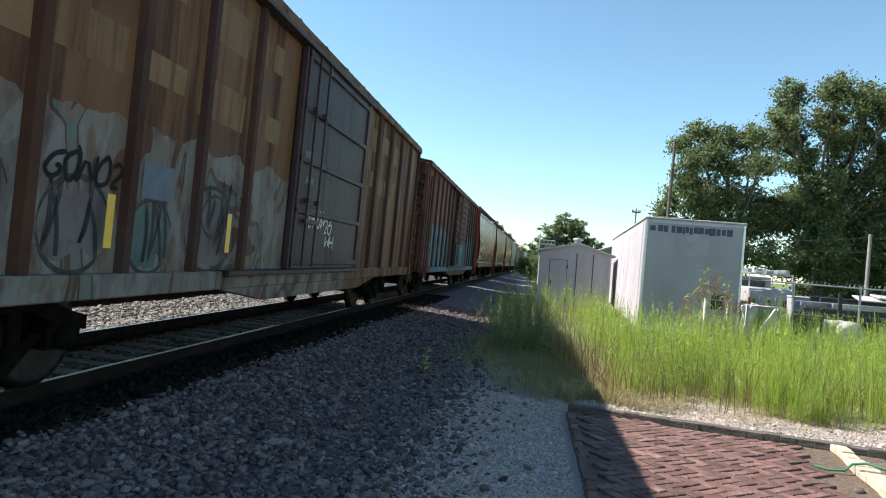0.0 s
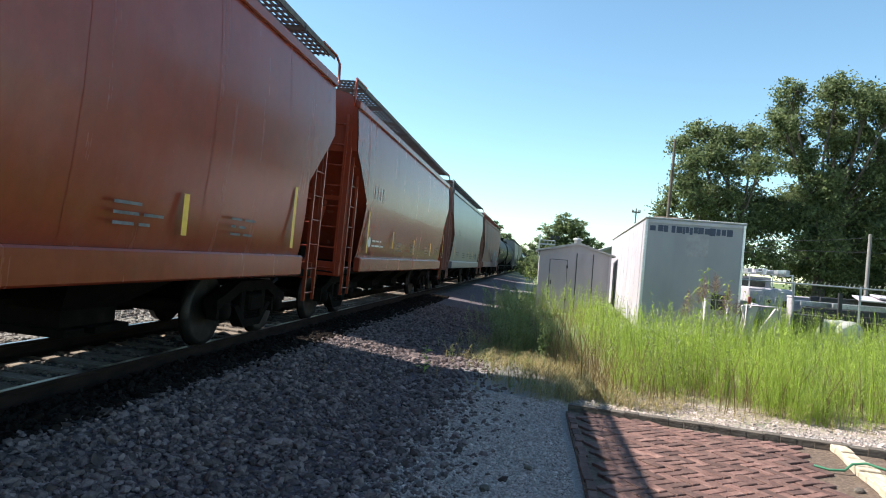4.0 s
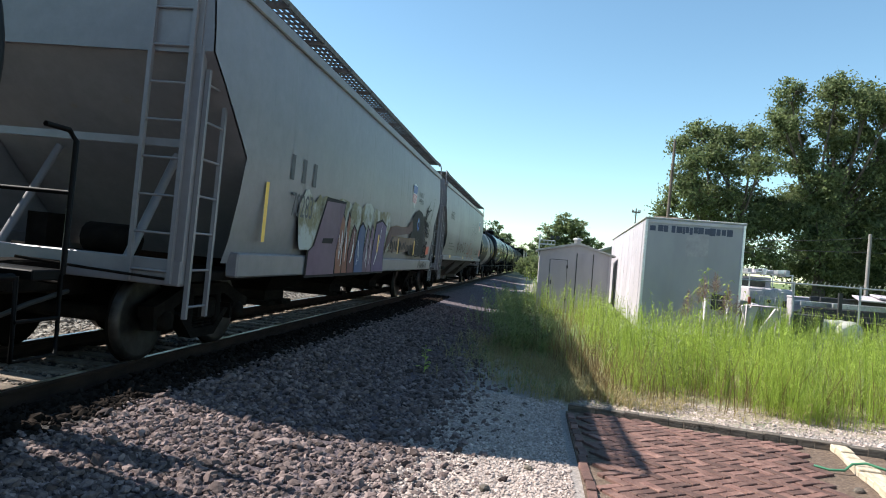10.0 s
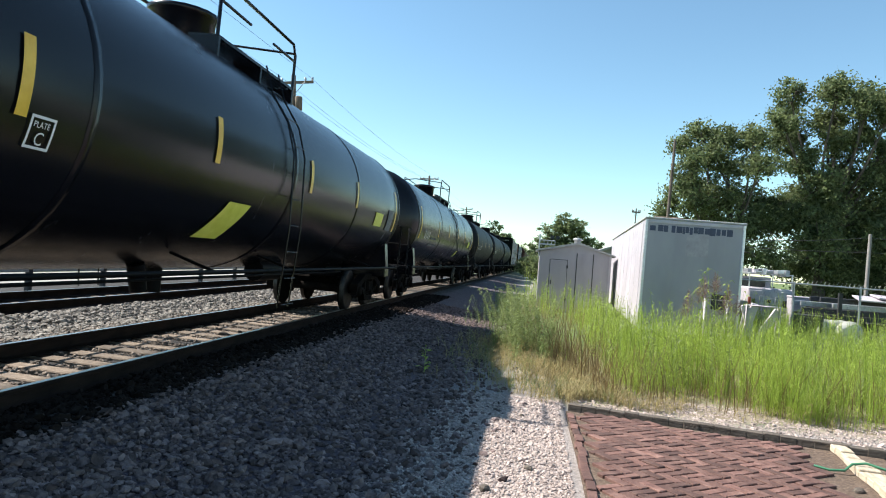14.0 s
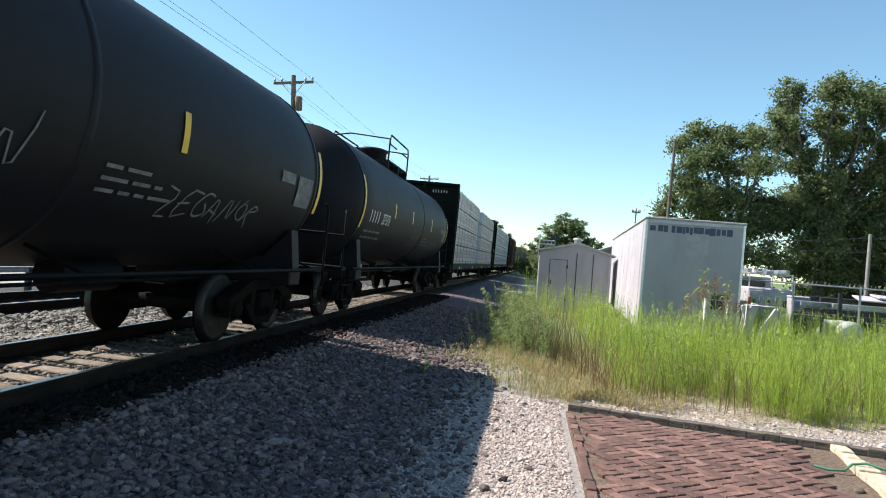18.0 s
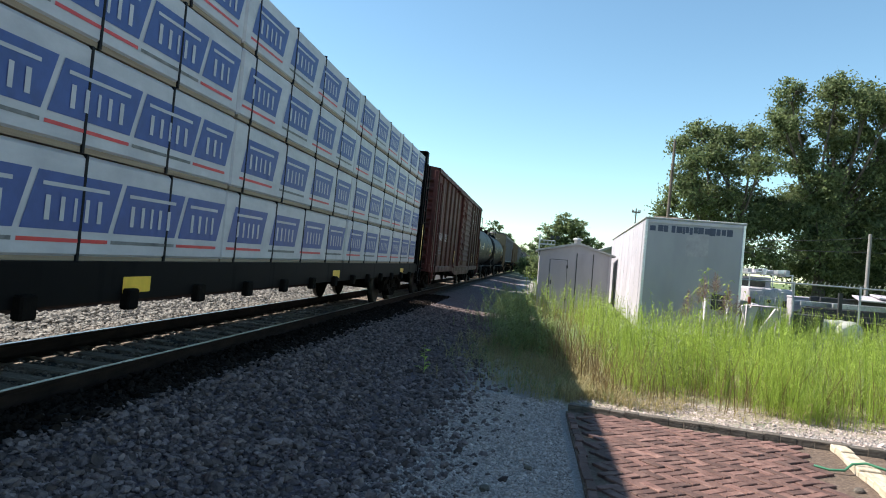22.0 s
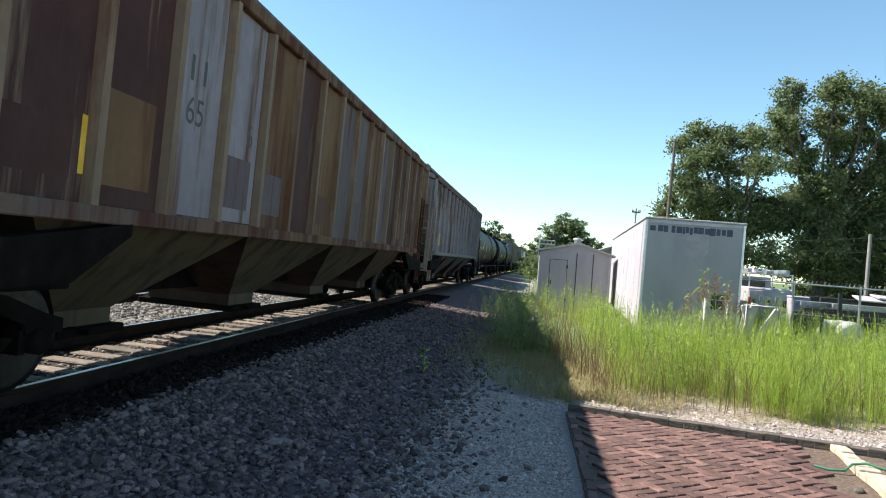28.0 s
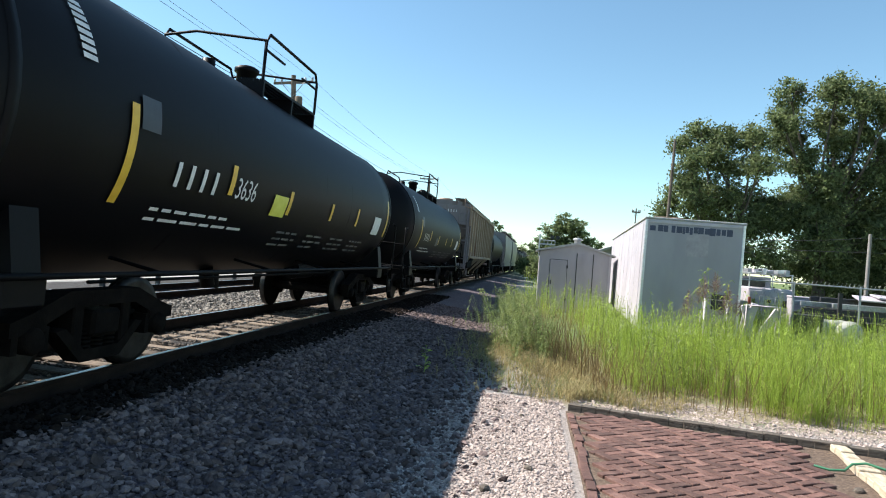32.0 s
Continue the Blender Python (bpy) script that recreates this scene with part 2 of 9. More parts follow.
def part(name, shape, material, parent, label="", at=None):
    """One mesh under a thing or a part; shape may be a Shape or a ready mesh."""
    me = shape.mesh(name, material) if isinstance(shape, Shape) else shape
    ob = new(name, me)
    ob.parent = parent
    if at is not None:
        ob.matrix_basis = at
    if label:
        ob["label"] = label
    return ob


def thing(name, label, category, group="", at=None, kind="", shape=None, material=None):
    ob = new(name, shape.mesh(name, material) if shape else None)
    if at is not None:
        ob.matrix_basis = at
    return tagged(ob, label, category, group, kind)


def sheet(name, verts, faces, material, label="", category="", kind="stuff", smooth=False):
    """Very many small pieces as one mesh, from arrays."""
    me = bpy.data.meshes.new(name)
    me.from_pydata(np.asarray(verts).tolist(), [], np.asarray(faces).tolist() if not isinstance(faces, list) else faces)
    if smooth:
        me.polygons.foreach_set("use_smooth", [True] * len(me.polygons))
    me.materials.append(material)
    return tagged(new(name, me), label, category, "", kind)

# ---- ground and tracks ----
TX, TZ, CANT = -4.947, 0.356, 1.3
TRACK2 = -9.55


def slope(y):
    """How far the line bears to the right for each metre ahead."""
    return 0.0125 * max(0.0, min(1.0, (y - 12) / 20))


def bend(y):
    """The line runs straight past the camera, then turns gently to the right."""
    if y < 12:
        return 0.0
    return (y - 12) ** 2 / 3200 if y < 32 else 0.125 + 0.0125 * (y - 32)


def on_line(x, y, z, cant=0.0):
    return pose(x + bend(y), y, z, 0, cant, -math.degrees(math.atan(slope(y))))


def height(x, y):
    """The lie of the ground: two ballast beds, a low yard, a road beyond."""
    if x < 0:
        x -= min(bend(y), 4.0)
    def bed(c, top, flat, run):
        d = abs(x - c)
        if 0.85 < d < flat:
            return top + 0.03
        return top if d < flat else max(0.0, (top + 0.03) * (1 - (d - flat) / run))
    z = max(bed(TX, 0.165, 1.55, 1.9), bed(TRACK2, 0.15, 1.6, 1.9))
    if x > 0.4 and y > 8:
        z -= 0.05 * min(1, (y - 8) / 6)
    return z + 0.018 * noise.noise((x * 0.9, y * 0.9, 0)) + 0.02 * noise.noise((x * 0.23, y * 0.23, 4))


def ground_sheet():
    xs = [-1500, -400, -120, -60, -30, -18, -14] + [-12.5 + 0.35 * i for i in range(58)] + [8, 9, 10.5, 12, 15, 20, 30, 60, 120, 400, 1500]
    ys = [-1200, -300, -60, -20, -8, -3] + [-1 + 0.4 * i for i in range(70)] + [28, 31, 35, 40, 50, 65, 80, 110, 160, 300, 700, 2500]
    vs = [(x, y, height(x, y)) for y in ys for x in xs]
    w = len(xs)
    fs = [(j * w + i, j * w + i + 1, (j + 1) * w + i + 1, (j + 1) * w + i) for j in range(len(ys) - 1) for i in range(w - 1)]
    m, nt, p = nodes_of("ground_mix")
    tc = nt.nodes.new("ShaderNodeTexCoord")
    sep = nt.nodes.new("ShaderNodeSeparateXYZ")
    nt.links.new(tc.outputs["Object"], sep.inputs[0])
    wob = noise_node(nt, 0.7, (1, 1, 1), 5)

    def blend(axis, a, b):
        """0 below a, 1 above b, with a ragged edge."""
        s = nt.nodes.new("ShaderNodeMath")
        s.operation = "MULTIPLY_ADD"
        nt.links.new(wob.outputs["Fac"], s.inputs[0])
        s.inputs[1].default_value = 1.2
        nt.links.new(sep.outputs[axis], s.inputs[2])
        r = nt.nodes.new("ShaderNodeMapRange")
        nt.links.new(s.outputs[0], r.inputs["Value"])
        r.inputs["From Min"].default_value, r.inputs["From Max"].default_value = a + 0.6, b + 0.6
        return r.outputs["Result"]
    fine = noise_node(nt, 40, (1, 1, 1), 6, 0.75)
    stones = ramp_node(nt, fine.outputs["Fac"], [(0.3, (0.032, 0.023, 0.027)), (0.5, (0.082, 0.062, 0.071)), (0.7, (0.175, 0.134, 0.150))]).outputs["Color"]
    chips = ramp_node(nt, fine.outputs["Fac"], [(0.3, (0.15, 0.13, 0.12)), (0.5, (0.31, 0.275, 0.255)), (0.7, (0.48, 0.435, 0.40))]).outputs["Color"]
    soil = ramp_node(nt, noise_node(nt, 1.1, (1, 1, 1), 8).outputs["Fac"], [(0.3, (0.20, 0.16, 0.10)), (0.5, (0.30, 0.25, 0.17)), (0.7, (0.15, 0.17, 0.06))]).outputs["Color"]
    lawn = ramp_node(nt, noise_node(nt, 3, (1, 1, 1), 8).outputs["Fac"], [(0.3, (0.07, 0.10, 0.03)), (0.7, (0.14, 0.19, 0.055))]).outputs["Color"]
    road = ramp_node(nt, fine.outputs["Fac"], [(0.3, (0.26, 0.25, 0.23)), (0.7, (0.40, 0.385, 0.35))]).outputs["Color"]
    # dark strip by the rail: oil and the train's shade, both as colour
    oil_and_shade = ramp_node(nt, fine.outputs["Fac"], [(0.3, (0.008, 0.0065, 0.006)), (0.5, (0.022, 0.018, 0.016)), (0.7, (0.05, 0.042, 0.038))]).outputs["Color"]
    stones = mix_node(nt, blend(0, -3.55, -3.2), oil_and_shade, stones)
    col = mix_node(nt, blend(0, -1.3, -0.5), stones, chips)
    right = mix_node(nt, blend(1, 11, 15), mix_node(nt, blend(1, 8.0, 8.6), chips, soil), lawn)
    col = mix_node(nt, blend(0, 0.1, 0.6), col, right)
    far_stones = mix_node(nt, blend(1, 60, 120), col, lawn)
    col = mix_node(nt, blend(0, -14.9, -14.4), mix_node(nt, blend(0, -18.5, -17.8), lawn, road), far_stones)
    nt.links.new(col, p.inputs["Base Color"])
    p.inputs["Roughness"].default_value = 0.95
    b = nt.nodes.new("ShaderNodeBump")
    b.inputs["Strength"].default_value, b.inputs["Distance"].default_value = 0.8, 0.03
    nt.links.new(fine.outputs["Fac"], b.inputs["Height"])
    nt.links.new(b.outputs["Normal"], p.inputs["Normal"])
    sheet("ground", vs, fs, m, "grey ballast gravel turning to pale limestone chips and weedy soil", "ground", "structure", True)


def scatter(name, material, label, count, x0, x1, y0, y1, size, seed, keep=None, shapes=10):
    """Loose stones: small crumpled solids of random turn and size, as one mesh."""
    rng = np.random.default_rng(seed)
    bm = bmesh.new()
    bmesh.ops.create_icosphere(bm, subdivisions=1, radius=1)
    ico = np.array([v.co[:] for v in bm.verts])
    tri = np.array([[v.index for v in f.verts] for f in bm.faces])
    bm.free()
    forms = [ico * (1 + rng.uniform(-0.38, 0.28, (len(ico), 1))) * rng.uniform((0.8, 0.6, 0.45), (1.35, 1.0, 0.8)) for _ in range(shapes)]
    V, F, n = [], [], 0
    for _ in range(count):
        x, y = rng.uniform(x0, x1), y0 + (y1 - y0) * rng.uniform(0, 1) ** 1.35
        if keep and not keep(x, y, rng):
            continue
        s = size * rng.lognormal(0, 0.32)
        m = np.array(Euler(rng.uniform(0, 6.28, 3)).to_matrix())
        m2 = np.array(Matrix.Rotation(rng.uniform(0, 6.28), 3, "Z"))
        pts = forms[rng.integers(shapes)] * s
        tilt = np.array(Euler((rng.uniform(-0.5, 0.5), rng.uniform(-0.5, 0.5), 0)).to_matrix())
        pts = pts @ tilt.T @ m2.T
        V.append(pts + (x, y, height(x, y) + s * rng.uniform(0.05, 0.4)))
        F.append(tri + n)
        n += len(ico)
    return sheet(name, np.concatenate(V), np.concatenate(F), material, label, "gravel")


def rail_profile():
    half = [(0.000, 0.0), (0.030, 0.0), (0.036, -0.008), (0.036, -0.032), (0.010, -0.045), (0.009, -0.135), (0.020, -0.150), (0.070, -0.160), (0.070, -0.172)]
    return half + [(-x, z) for x, z in reversed(half[1:])]


def track(x, z, cant, y0, y1, label, near, tie_y):
    """Two rails on timber ties with plates; each tie near the camera is a part."""
    t = thing("railway_track", label, "railway track", at=pose(x, 0, z, 0, cant, 0), kind="structure")
    ys = [y0, -10, 2, 8] + [12 + 2 * k for k in range(11)] + [45, 60, 90, 130, 200, 300, y1]

    def sweep(outline):
        q = Shape()
        n = len(outline)
        vs = [(u + bend(v), v, w) for v in ys for u, w in outline]
        q.add(vs, [(i * n + k, i * n + (k + 1) % n, (i + 1) * n + (k + 1) % n, (i + 1) * n + k) for i in range(len(ys) - 1) for k in range(n)])
        return q.add(vs, [tuple(range(n)), tuple(range(len(vs) - n, len(vs)))])
    for side in (-0.755, 0.755):
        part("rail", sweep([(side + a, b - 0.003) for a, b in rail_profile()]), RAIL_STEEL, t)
        part("rail_head", sweep([(side - 0.024, -0.010), (side + 0.024, -0.010), (side + 0.024, 0.0015), (side - 0.024, 0.0015)]), RAIL_TOP, t, "polished steel running surface")
    tie = Shape().box(-1.28, 1.28, -0.115, 0.115, -0.33, -0.172, 0.012).mesh("tie", TIE)
    plate = Shape().box(-0.18, 0.18, -0.09, 0.09, -0.172, -0.158).mesh("tie_plate", RAIL_STEEL)
    y = tie_y
    rng = random.Random(5)
    while y < near:
        part("tie", tie, TIE, t, at=pose(bend(y) + rng.uniform(-0.05, 0.05), y + rng.uniform(-0.03, 0.03), rng.uniform(-0.012, 0.004), 0, 0, rng.uniform(-1.2, 1.2)))
        for side in (-0.755, 0.755):
            part("tie_plate", plate, RAIL_STEEL, t, at=pose(side + bend(y), y, 0))
        y += 0.495
    s = Shape()
    for k in range(80):
        v = tie_y - 0.495 * (k + 1)
        s.box(-1.28, 1.28, v - 0.115, v + 0.115, -0.33, -0.172)
    while y < 130:
        s.box(bend(y) - 1.28, bend(y) + 1.28, y - 0.115, y + 0.115, -0.33, -0.172)
        y += 0.495
    part("far_ties", s, TIE, t)["kind"] = "stuff"
    return t

# ---- brick pavement, edging, plants ----


def brick_pavement():
    """Old clay pavers in running bond, set askew, with open end joints and a border row."""
    bed = Shape()
    edge = [(0.525, 2.2), (0.525, 7.93), (3.62, 7.22), (3.62, 2.2)]
    bed.prism(edge, 2, -0.06, 0.030)
    pave = thing("pavement", "old red brick pavement with open joints beside the gravel", "pavement", kind="structure", shape=bed, material=JOINT)
    rng = random.Random(11)
    W, L = 0.092, 0.232

    def form(du, dv, gap_u, gap_v, seed):
        r = random.Random(seed)
        j = lambda: r.uniform(-0.003, 0.003)
        return Shape().box(-du / 2 + gap_u + j(), du / 2 - gap_u + j(), -dv / 2 + gap_v + j(), dv / 2 - gap_v + j(), -0.06, 0.0, 0.005)
    forms = [form(L, W, 0.005, 0.010, 40 + k) for k in range(4)] + [form(W, L, 0.003, 0.006, 50 + k) for k in range(4)]
    meshes = [s.mesh("brick", BRICK) for s in forms]
    rest_v, rest_f, count = [], [], 0
    turn = radians(35)
    ca, sa = math.cos(turn), math.sin(turn)
    cells = []
    for i in range(-70, 90):
        for j in range(-24, 24):
            for kind, (cu, cv) in enumerate(((L / 2, -W / 2), (L + W / 2, L / 2 - W))):
                u, v = cu + i * W + j * (L + W), cv - i * W + j * (L - W)
                x, y = 2.0 + u * ca - v * sa, 5.0 + u * sa + v * ca
                top = 7.86 - (x - 0.54) * 0.23
                lost = x > 2.66 + 0.16 * (y - 6.2) + 0.10 * noise.noise((x * 4, y * 4, 0)) and y > 4.9
                if 0.70 < x < 3.4 and 2.3 < y < top and not lost:
                    cells.append((y, x, kind))
    for y in [2.4 + 0.236 * k for k in range(23)]:
        cells.append((y, None, 0))
    cells.sort(key=lambda c: abs(c[0] - 6.2))
    for y, x, kind in cells:
        lift = 0.054 + rng.uniform(-0.005, 0.006)
        if x is None:
            m = pose(0.575 + rng.uniform(-0.012, 0.012), y, lift, rng.uniform(-2, 2), rng.uniform(-3, 3), 90 + rng.uniform(-3, 3))
        else:
            m = pose(x, y, lift, rng.uniform(-1.5, 1.5), rng.uniform(-1.5, 1.5), 35 + rng.uniform(-1.2, 1.2))
        if count < 300:
            part("brick", meshes[rng.randrange(4) + 4 * kind], BRICK, pave, at=m)
            count += 1
        else:
            f = forms[rng.randrange(4) + 4 * kind]
            n = len(rest_v)
            rest_v += [tuple(m @ Vector(p)) for p in f.v]
            rest_f += [tuple(q + n for q in face) for face in f.f]
    me = bpy.data.meshes.new("bricks_beyond")
    me.from_pydata(rest_v, [], rest_f)
    m2 = grain("paving_brick_clay_rest", [(0.25, (0.075, 0.036, 0.030)), (0.5, (0.13, 0.066, 0.052)), (0.75, (0.20, 0.115, 0.092))], 9, rough=0.85, bump=0.5, bscale=70, vary=0.4, island=True)
    me.materials.append(m2)
    o = new("bricks_beyond", me)
    o.parent = pave
    o["kind"] = "stuff"


def timber_edging():
    rng = random.Random(3)
    x0, y0, x1, y1 = 0.56, 8.00, 4.9, 7.0
    a = math.degrees(math.atan2(y1 - y0, x1 - x0))
    n = 2
    L = math.hypot(x1 - x0, y1 - y0) / n
    for k in range(n):
        s = Shape()
        steps = 14
        for i in range(steps):
            u0, u1 = -L / 2 + L * i / steps, -L / 2 + L * (i + 1) / steps
            w0 = 0.055 + 0.008 * noise.noise((i * 0.7, k, 1))
            h0 = 0.105 + 0.012 * noise.noise((i * 0.9, k, 2))
            s.box(u0, u1, -w0, w0, -0.05, h0, 0.006)
        t = (k + 0.5) / n
        thing("timber_edging", "dark weathered timber beam edging the brick pavement", "timber beam", "edging beams", pose(x0 + (x1 - x0) * t, y0 + (y1 - y0) * t, 0, 0, 0, a + (0.6 if k else -0.4)), shape=s, material=BEAM)
    s = Shape()
    for i in range(10):
        u = -0.80 + i * 0.16
        s.box(u, u + 0.161, -0.06 - 0.005 * i + 0.014 * math.sin(i), 0.07 + 0.006 * i + 0.014 * math.cos(2 * i), 0.0, 0.07 + 0.014 * math.sin(i * 1.7), 0.008)
    thing("pale_plank", "split pale timber slab lying at the pavement's edge", "timber slab", at=pose(3.13, 6.55, 0.03, 0, 0, -97), shape=s, material=PALE)
    pts = [(2.70, 6.55, 0.06), (2.80, 6.47, 0.055), (2.92, 6.45, 0.07), (3.0, 6.5, 0.12), (3.12, 6.5, 0.14), (3.3, 6.4, 0.11), (3.7, 6.3, 0.04), (4.4, 6.2, 0.03)]
    thing("garden_hose", "green garden hose draped over the pale timber", "hose", shape=Shape().tube(pts, 0.012, 7), material=HOSE)
    rng = random.Random(8)
    for x, y, r in ((0.02, 7.55, 0.026), (-0.28, 7.7, 0.024), (0.1, 5.6, 0.03), (-0.22, 5.0, 0.04), (2.82, 5.96, 0.045)):
        s = Shape()
        bm = bmesh.new()
        bmesh.ops.create_icosphere(bm, subdivisions=2, radius=r)
        vs = [(v.co.x * 1.3 * (1 + rng.uniform(-0.15, 0.15)), v.co.y * (1 + rng.uniform(-0.15, 0.15)), v.co.z * 0.75 + r * 0.55) for v in bm.verts]
        fs = [tuple(v.index for v in f.verts) for f in bm.faces]
        bm.free()
        s.add(vs, fs)
        thing("rock", "dark loose rock lying on the gravel", "rock", "loose rocks", pose(x, y, height(x, y), 0, 0, rng.uniform(0, 360)), shape=s, material=BEAM)


def stalk(rng, h, leaves, leaf_len, leaf_w, droop=0.5, lean=0.12, base_bare=0.1, branch=0):
    """Vertices and faces of one tall weed: a thin stem with narrow leaves all the way up."""
    V, F = [], []
    bx, by = rng.normal(0, lean), rng.normal(0, lean)
    def stem(t):
        return np.array((bx * t * t * h, by * t * t * h, h * t))
    r = 0.004 + 0.002 * h
    for a in (0.0, 1.57):
        d = np.array((math.cos(a) * r, math.sin(a) * r, 0))
        n = len(V)
        for t in (0, 0.5, 1):
            w = 1 - 0.7 * t
            V += [stem(t) - d * w, stem(t) + d * w]
        F += [(n, n + 1, n + 3, n + 2), (n + 2, n + 3, n + 5, n + 4)]
    for k in range(leaves):
        t = base_bare + (1 - base_bare) * (k + rng.uniform(0, 1)) / leaves
        a = rng.uniform(0, 6.283)
        ln = leaf_len * rng.uniform(0.6, 1.25) * (1.15 - 0.65 * t)
        out = np.array((math.cos(a), math.sin(a), 0))
        side = np.array((-math.sin(a), math.cos(a), 0)) * leaf_w * rng.uniform(0.7, 1.2)
        p = stem(t)
        up = rng.uniform(0.35, 0.9)
        mid = p + out * ln * 0.55 + np.array((0, 0, ln * 0.5 * up))
        tip = p + out * ln + np.array((0, 0, ln * (up - droop)))
        n = len(V)
        V += [p, mid - side, mid + side, tip]
        F += [(n, n + 1, n + 3, n + 2)]
    return np.array(V), F


def plant_field(name, material, label, spots, forms, seed):
    rng = np.random.default_rng(seed)
    V, F, n = [], [], 0
    for x, y, s in spots:
        v, f = forms[rng.integers(len(forms))]
        a = rng.uniform(0, 6.283)
        c, d = math.cos(a), math.sin(a)
        q = np.column_stack((v[:, 0] * c - v[:, 1] * d, v[:, 0] * d + v[:, 1] * c, v[:, 2])) * s
        V.append(q + (x, y, height(x, y) - 0.01))
        F += [tuple(i + n for i in face) for face in f]
        n += len(v)
    return sheet(name, np.concatenate(V), F, material, label, "weeds")


def edge_x(y):
    """How far towards the track the weeds reach."""
    return 1.05 - 0.55 * max(0, min(1, (y - 8.8) / 2.0)) - 1.0 * max(0, min(1, (y - 10) / 8.0)) + 0.25 * noise.noise((0, y * 0.8, 7))


def vegetation():
    rng = np.random.default_rng(21)
    tall = [stalk(rng, rng.uniform(0.75, 1.05), 30, 0.13, 0.0045, 0.25, 0.10) for _ in range(14)]
    short = [stalk(rng, rng.uniform(0.3, 0.5), 16, 0.12, 0.005, 0.4, 0.2) for _ in range(8)]
    spots, low = [], []
    for _ in range(19000):
        y = 8.7 + 16 * rng.uniform(0, 1) ** 1.3
        x = rng.uniform(-1.5, 3.0 + 0.75 * y)
        front = 8.75 + 0.9 * max(0, 1 - abs(x - 2.0) / 1.6) - 0.20 * max(0, x - 3.2) + 0.3 * noise.noise((x * 1.3, 0, 3))
        if x < edge_x(y) + 0.35 or y < front:
            continue
        if 2.55 < x < 6.3 and y > 16.7:
            continue
        if 15.5 < y < 21.5 and x < 1.5 + 0.5 * noise.noise((y, x, 4)):
            continue
        dens = 0.60 + 1.25 * noise.noise((x * 0.8, y * 0.8, 2)) + (0.0 if x > 1.3 else -0.3)
        if rng.uniform() > dens:
            continue
        if x < 1.25 and y < 14.5 and rng.uniform() > 0.14:
            continue
        ramp = min(1.0, 0.5 + 0.35 * (y - front))
        clump = 0.95 + 0.45 * noise.noise((x * 1.1, y * 1.1, 12))
        spots.append((x, y, ramp * clump * rng.uniform(0.7, 1.2) * (0.7 if x < 1.4 and y < 14.5 else 1.0) * (1.2 if y > 21.5 else 1.0)))
        low.append((x + rng.uniform(-0.1, 0.1), y + rng.uniform(-0.1, 0.1), rng.uniform(0.6, 1.1)))
    plant_field("tall_weeds", GRASS, "dense bright green tall weeds in the yard", spots, tall, 5)
    plant_field("undergrowth", GRASS, "short green undergrowth between the tall weeds", low[::2], short, 6)
    spots = []
    for _ in range(420):
        y = rng.uniform(9.6, 17)
        x = rng.uniform(1.2, 2.5 + 0.6 * y)
        if noise.noise((x * 0.9, y * 0.9, 30)) > 0.05 and not (2.55 < x < 6.3 and y > 16.5):
            spots.append((x, y, rng.uniform(0.8, 1.25)))
    leafy_forms = [stalk(rng, rng.uniform(0.75, 1.05), 34, 0.15, 0.009, 0.35, 0.12) for _ in range(6)]
    plant_field("leafy_weeds", WEED, "darker leafy weeds in clumps among the bright stand", spots, leafy_forms, 18)
    # brown bare stems that show at the foot of the stand
    bare = [stalk(rng, rng.uniform(0.35, 0.7), 3, 0.08, 0.003, 0.3, 0.16, 0.4) for _ in range(8)]
    spots = []
    for _ in range(700):
        y = rng.uniform(8.9, 16)
        x = edge_x(y) + abs(rng.normal(0, 0.6)) + 0.05 if rng.uniform() < 0.6 else rng.uniform(1.0, 6.5)
        if x > 1.6 and y > 10.6:
            y = rng.uniform(8.9, 10.2)
        spots.append((x, y, rng.uniform(0.6, 1.2)))
    plant_field("weed_stems", STEM, "thin brown weed stems at the foot of the green stand", spots, bare, 15)
    # low growth spreading over the gravel, and dead brush
    spots = []
    for _ in range(1000):
        y = rng.uniform(8.6, 13.0)
        x = edge_x(y) + rng.normal(-0.45, 0.45)
        if x < -1.3 or noise.noise((x * 2, y * 1.6, 14)) < -0.1:
            continue
        spots.append((x, y, rng.uniform(0.25, 0.6)))
    plant_field("creeping_weeds", WEED, "low green weeds creeping over the gravel", spots, short, 16)
    spots = [(rng.uniform(-0.3, 1.7), rng.uniform(15.5, 21.5), rng.uniform(0.5, 1.3)) for _ in range(260)]
    plant_field("dead_brush", GRASS_DRY, "grey dead brush between the weeds", spots, bare, 17)
    # dry low grass along the edge and loose tufts on the gravel
    blade = [stalk(rng, rng.uniform(0.10, 0.2), 12, 0.13, 0.003, 0.7, 0.3) for _ in range(8)]
    spots = []
    for _ in range(3000):
        y = rng.uniform(8.2, 15)
        x = edge_x(y) + rng.normal(-0.1, 0.55) if rng.uniform() < 0.75 else rng.uniform(0.6, 4.2)
        if y < 8.45 and x > 0.3:
            continue
        if noise.noise((x * 1.5, y * 1.5, 9)) < -0.12:
            continue
        spots.append((x, y, rng.uniform(0.6, 1.5)))
    plant_field("dry_grass", GRASS_DRY, "low straw-coloured grass along the edge of the gravel", spots, blade, 7)
    # grey-green weeds towards the track
    mid = [stalk(rng, rng.uniform(0.45, 0.85), 48, 0.13, 0.006, 0.4, 0.2) for _ in range(8)]
    spots = []
    for _ in range(620):
        y = 12.3 + 18.5 * rng.uniform(0, 1) ** 1.2
        x = edge_x(min(y, 25)) + rng.normal(0.0, 0.45)
        spots.append((x, y, rng.uniform(0.5, 1.15)))
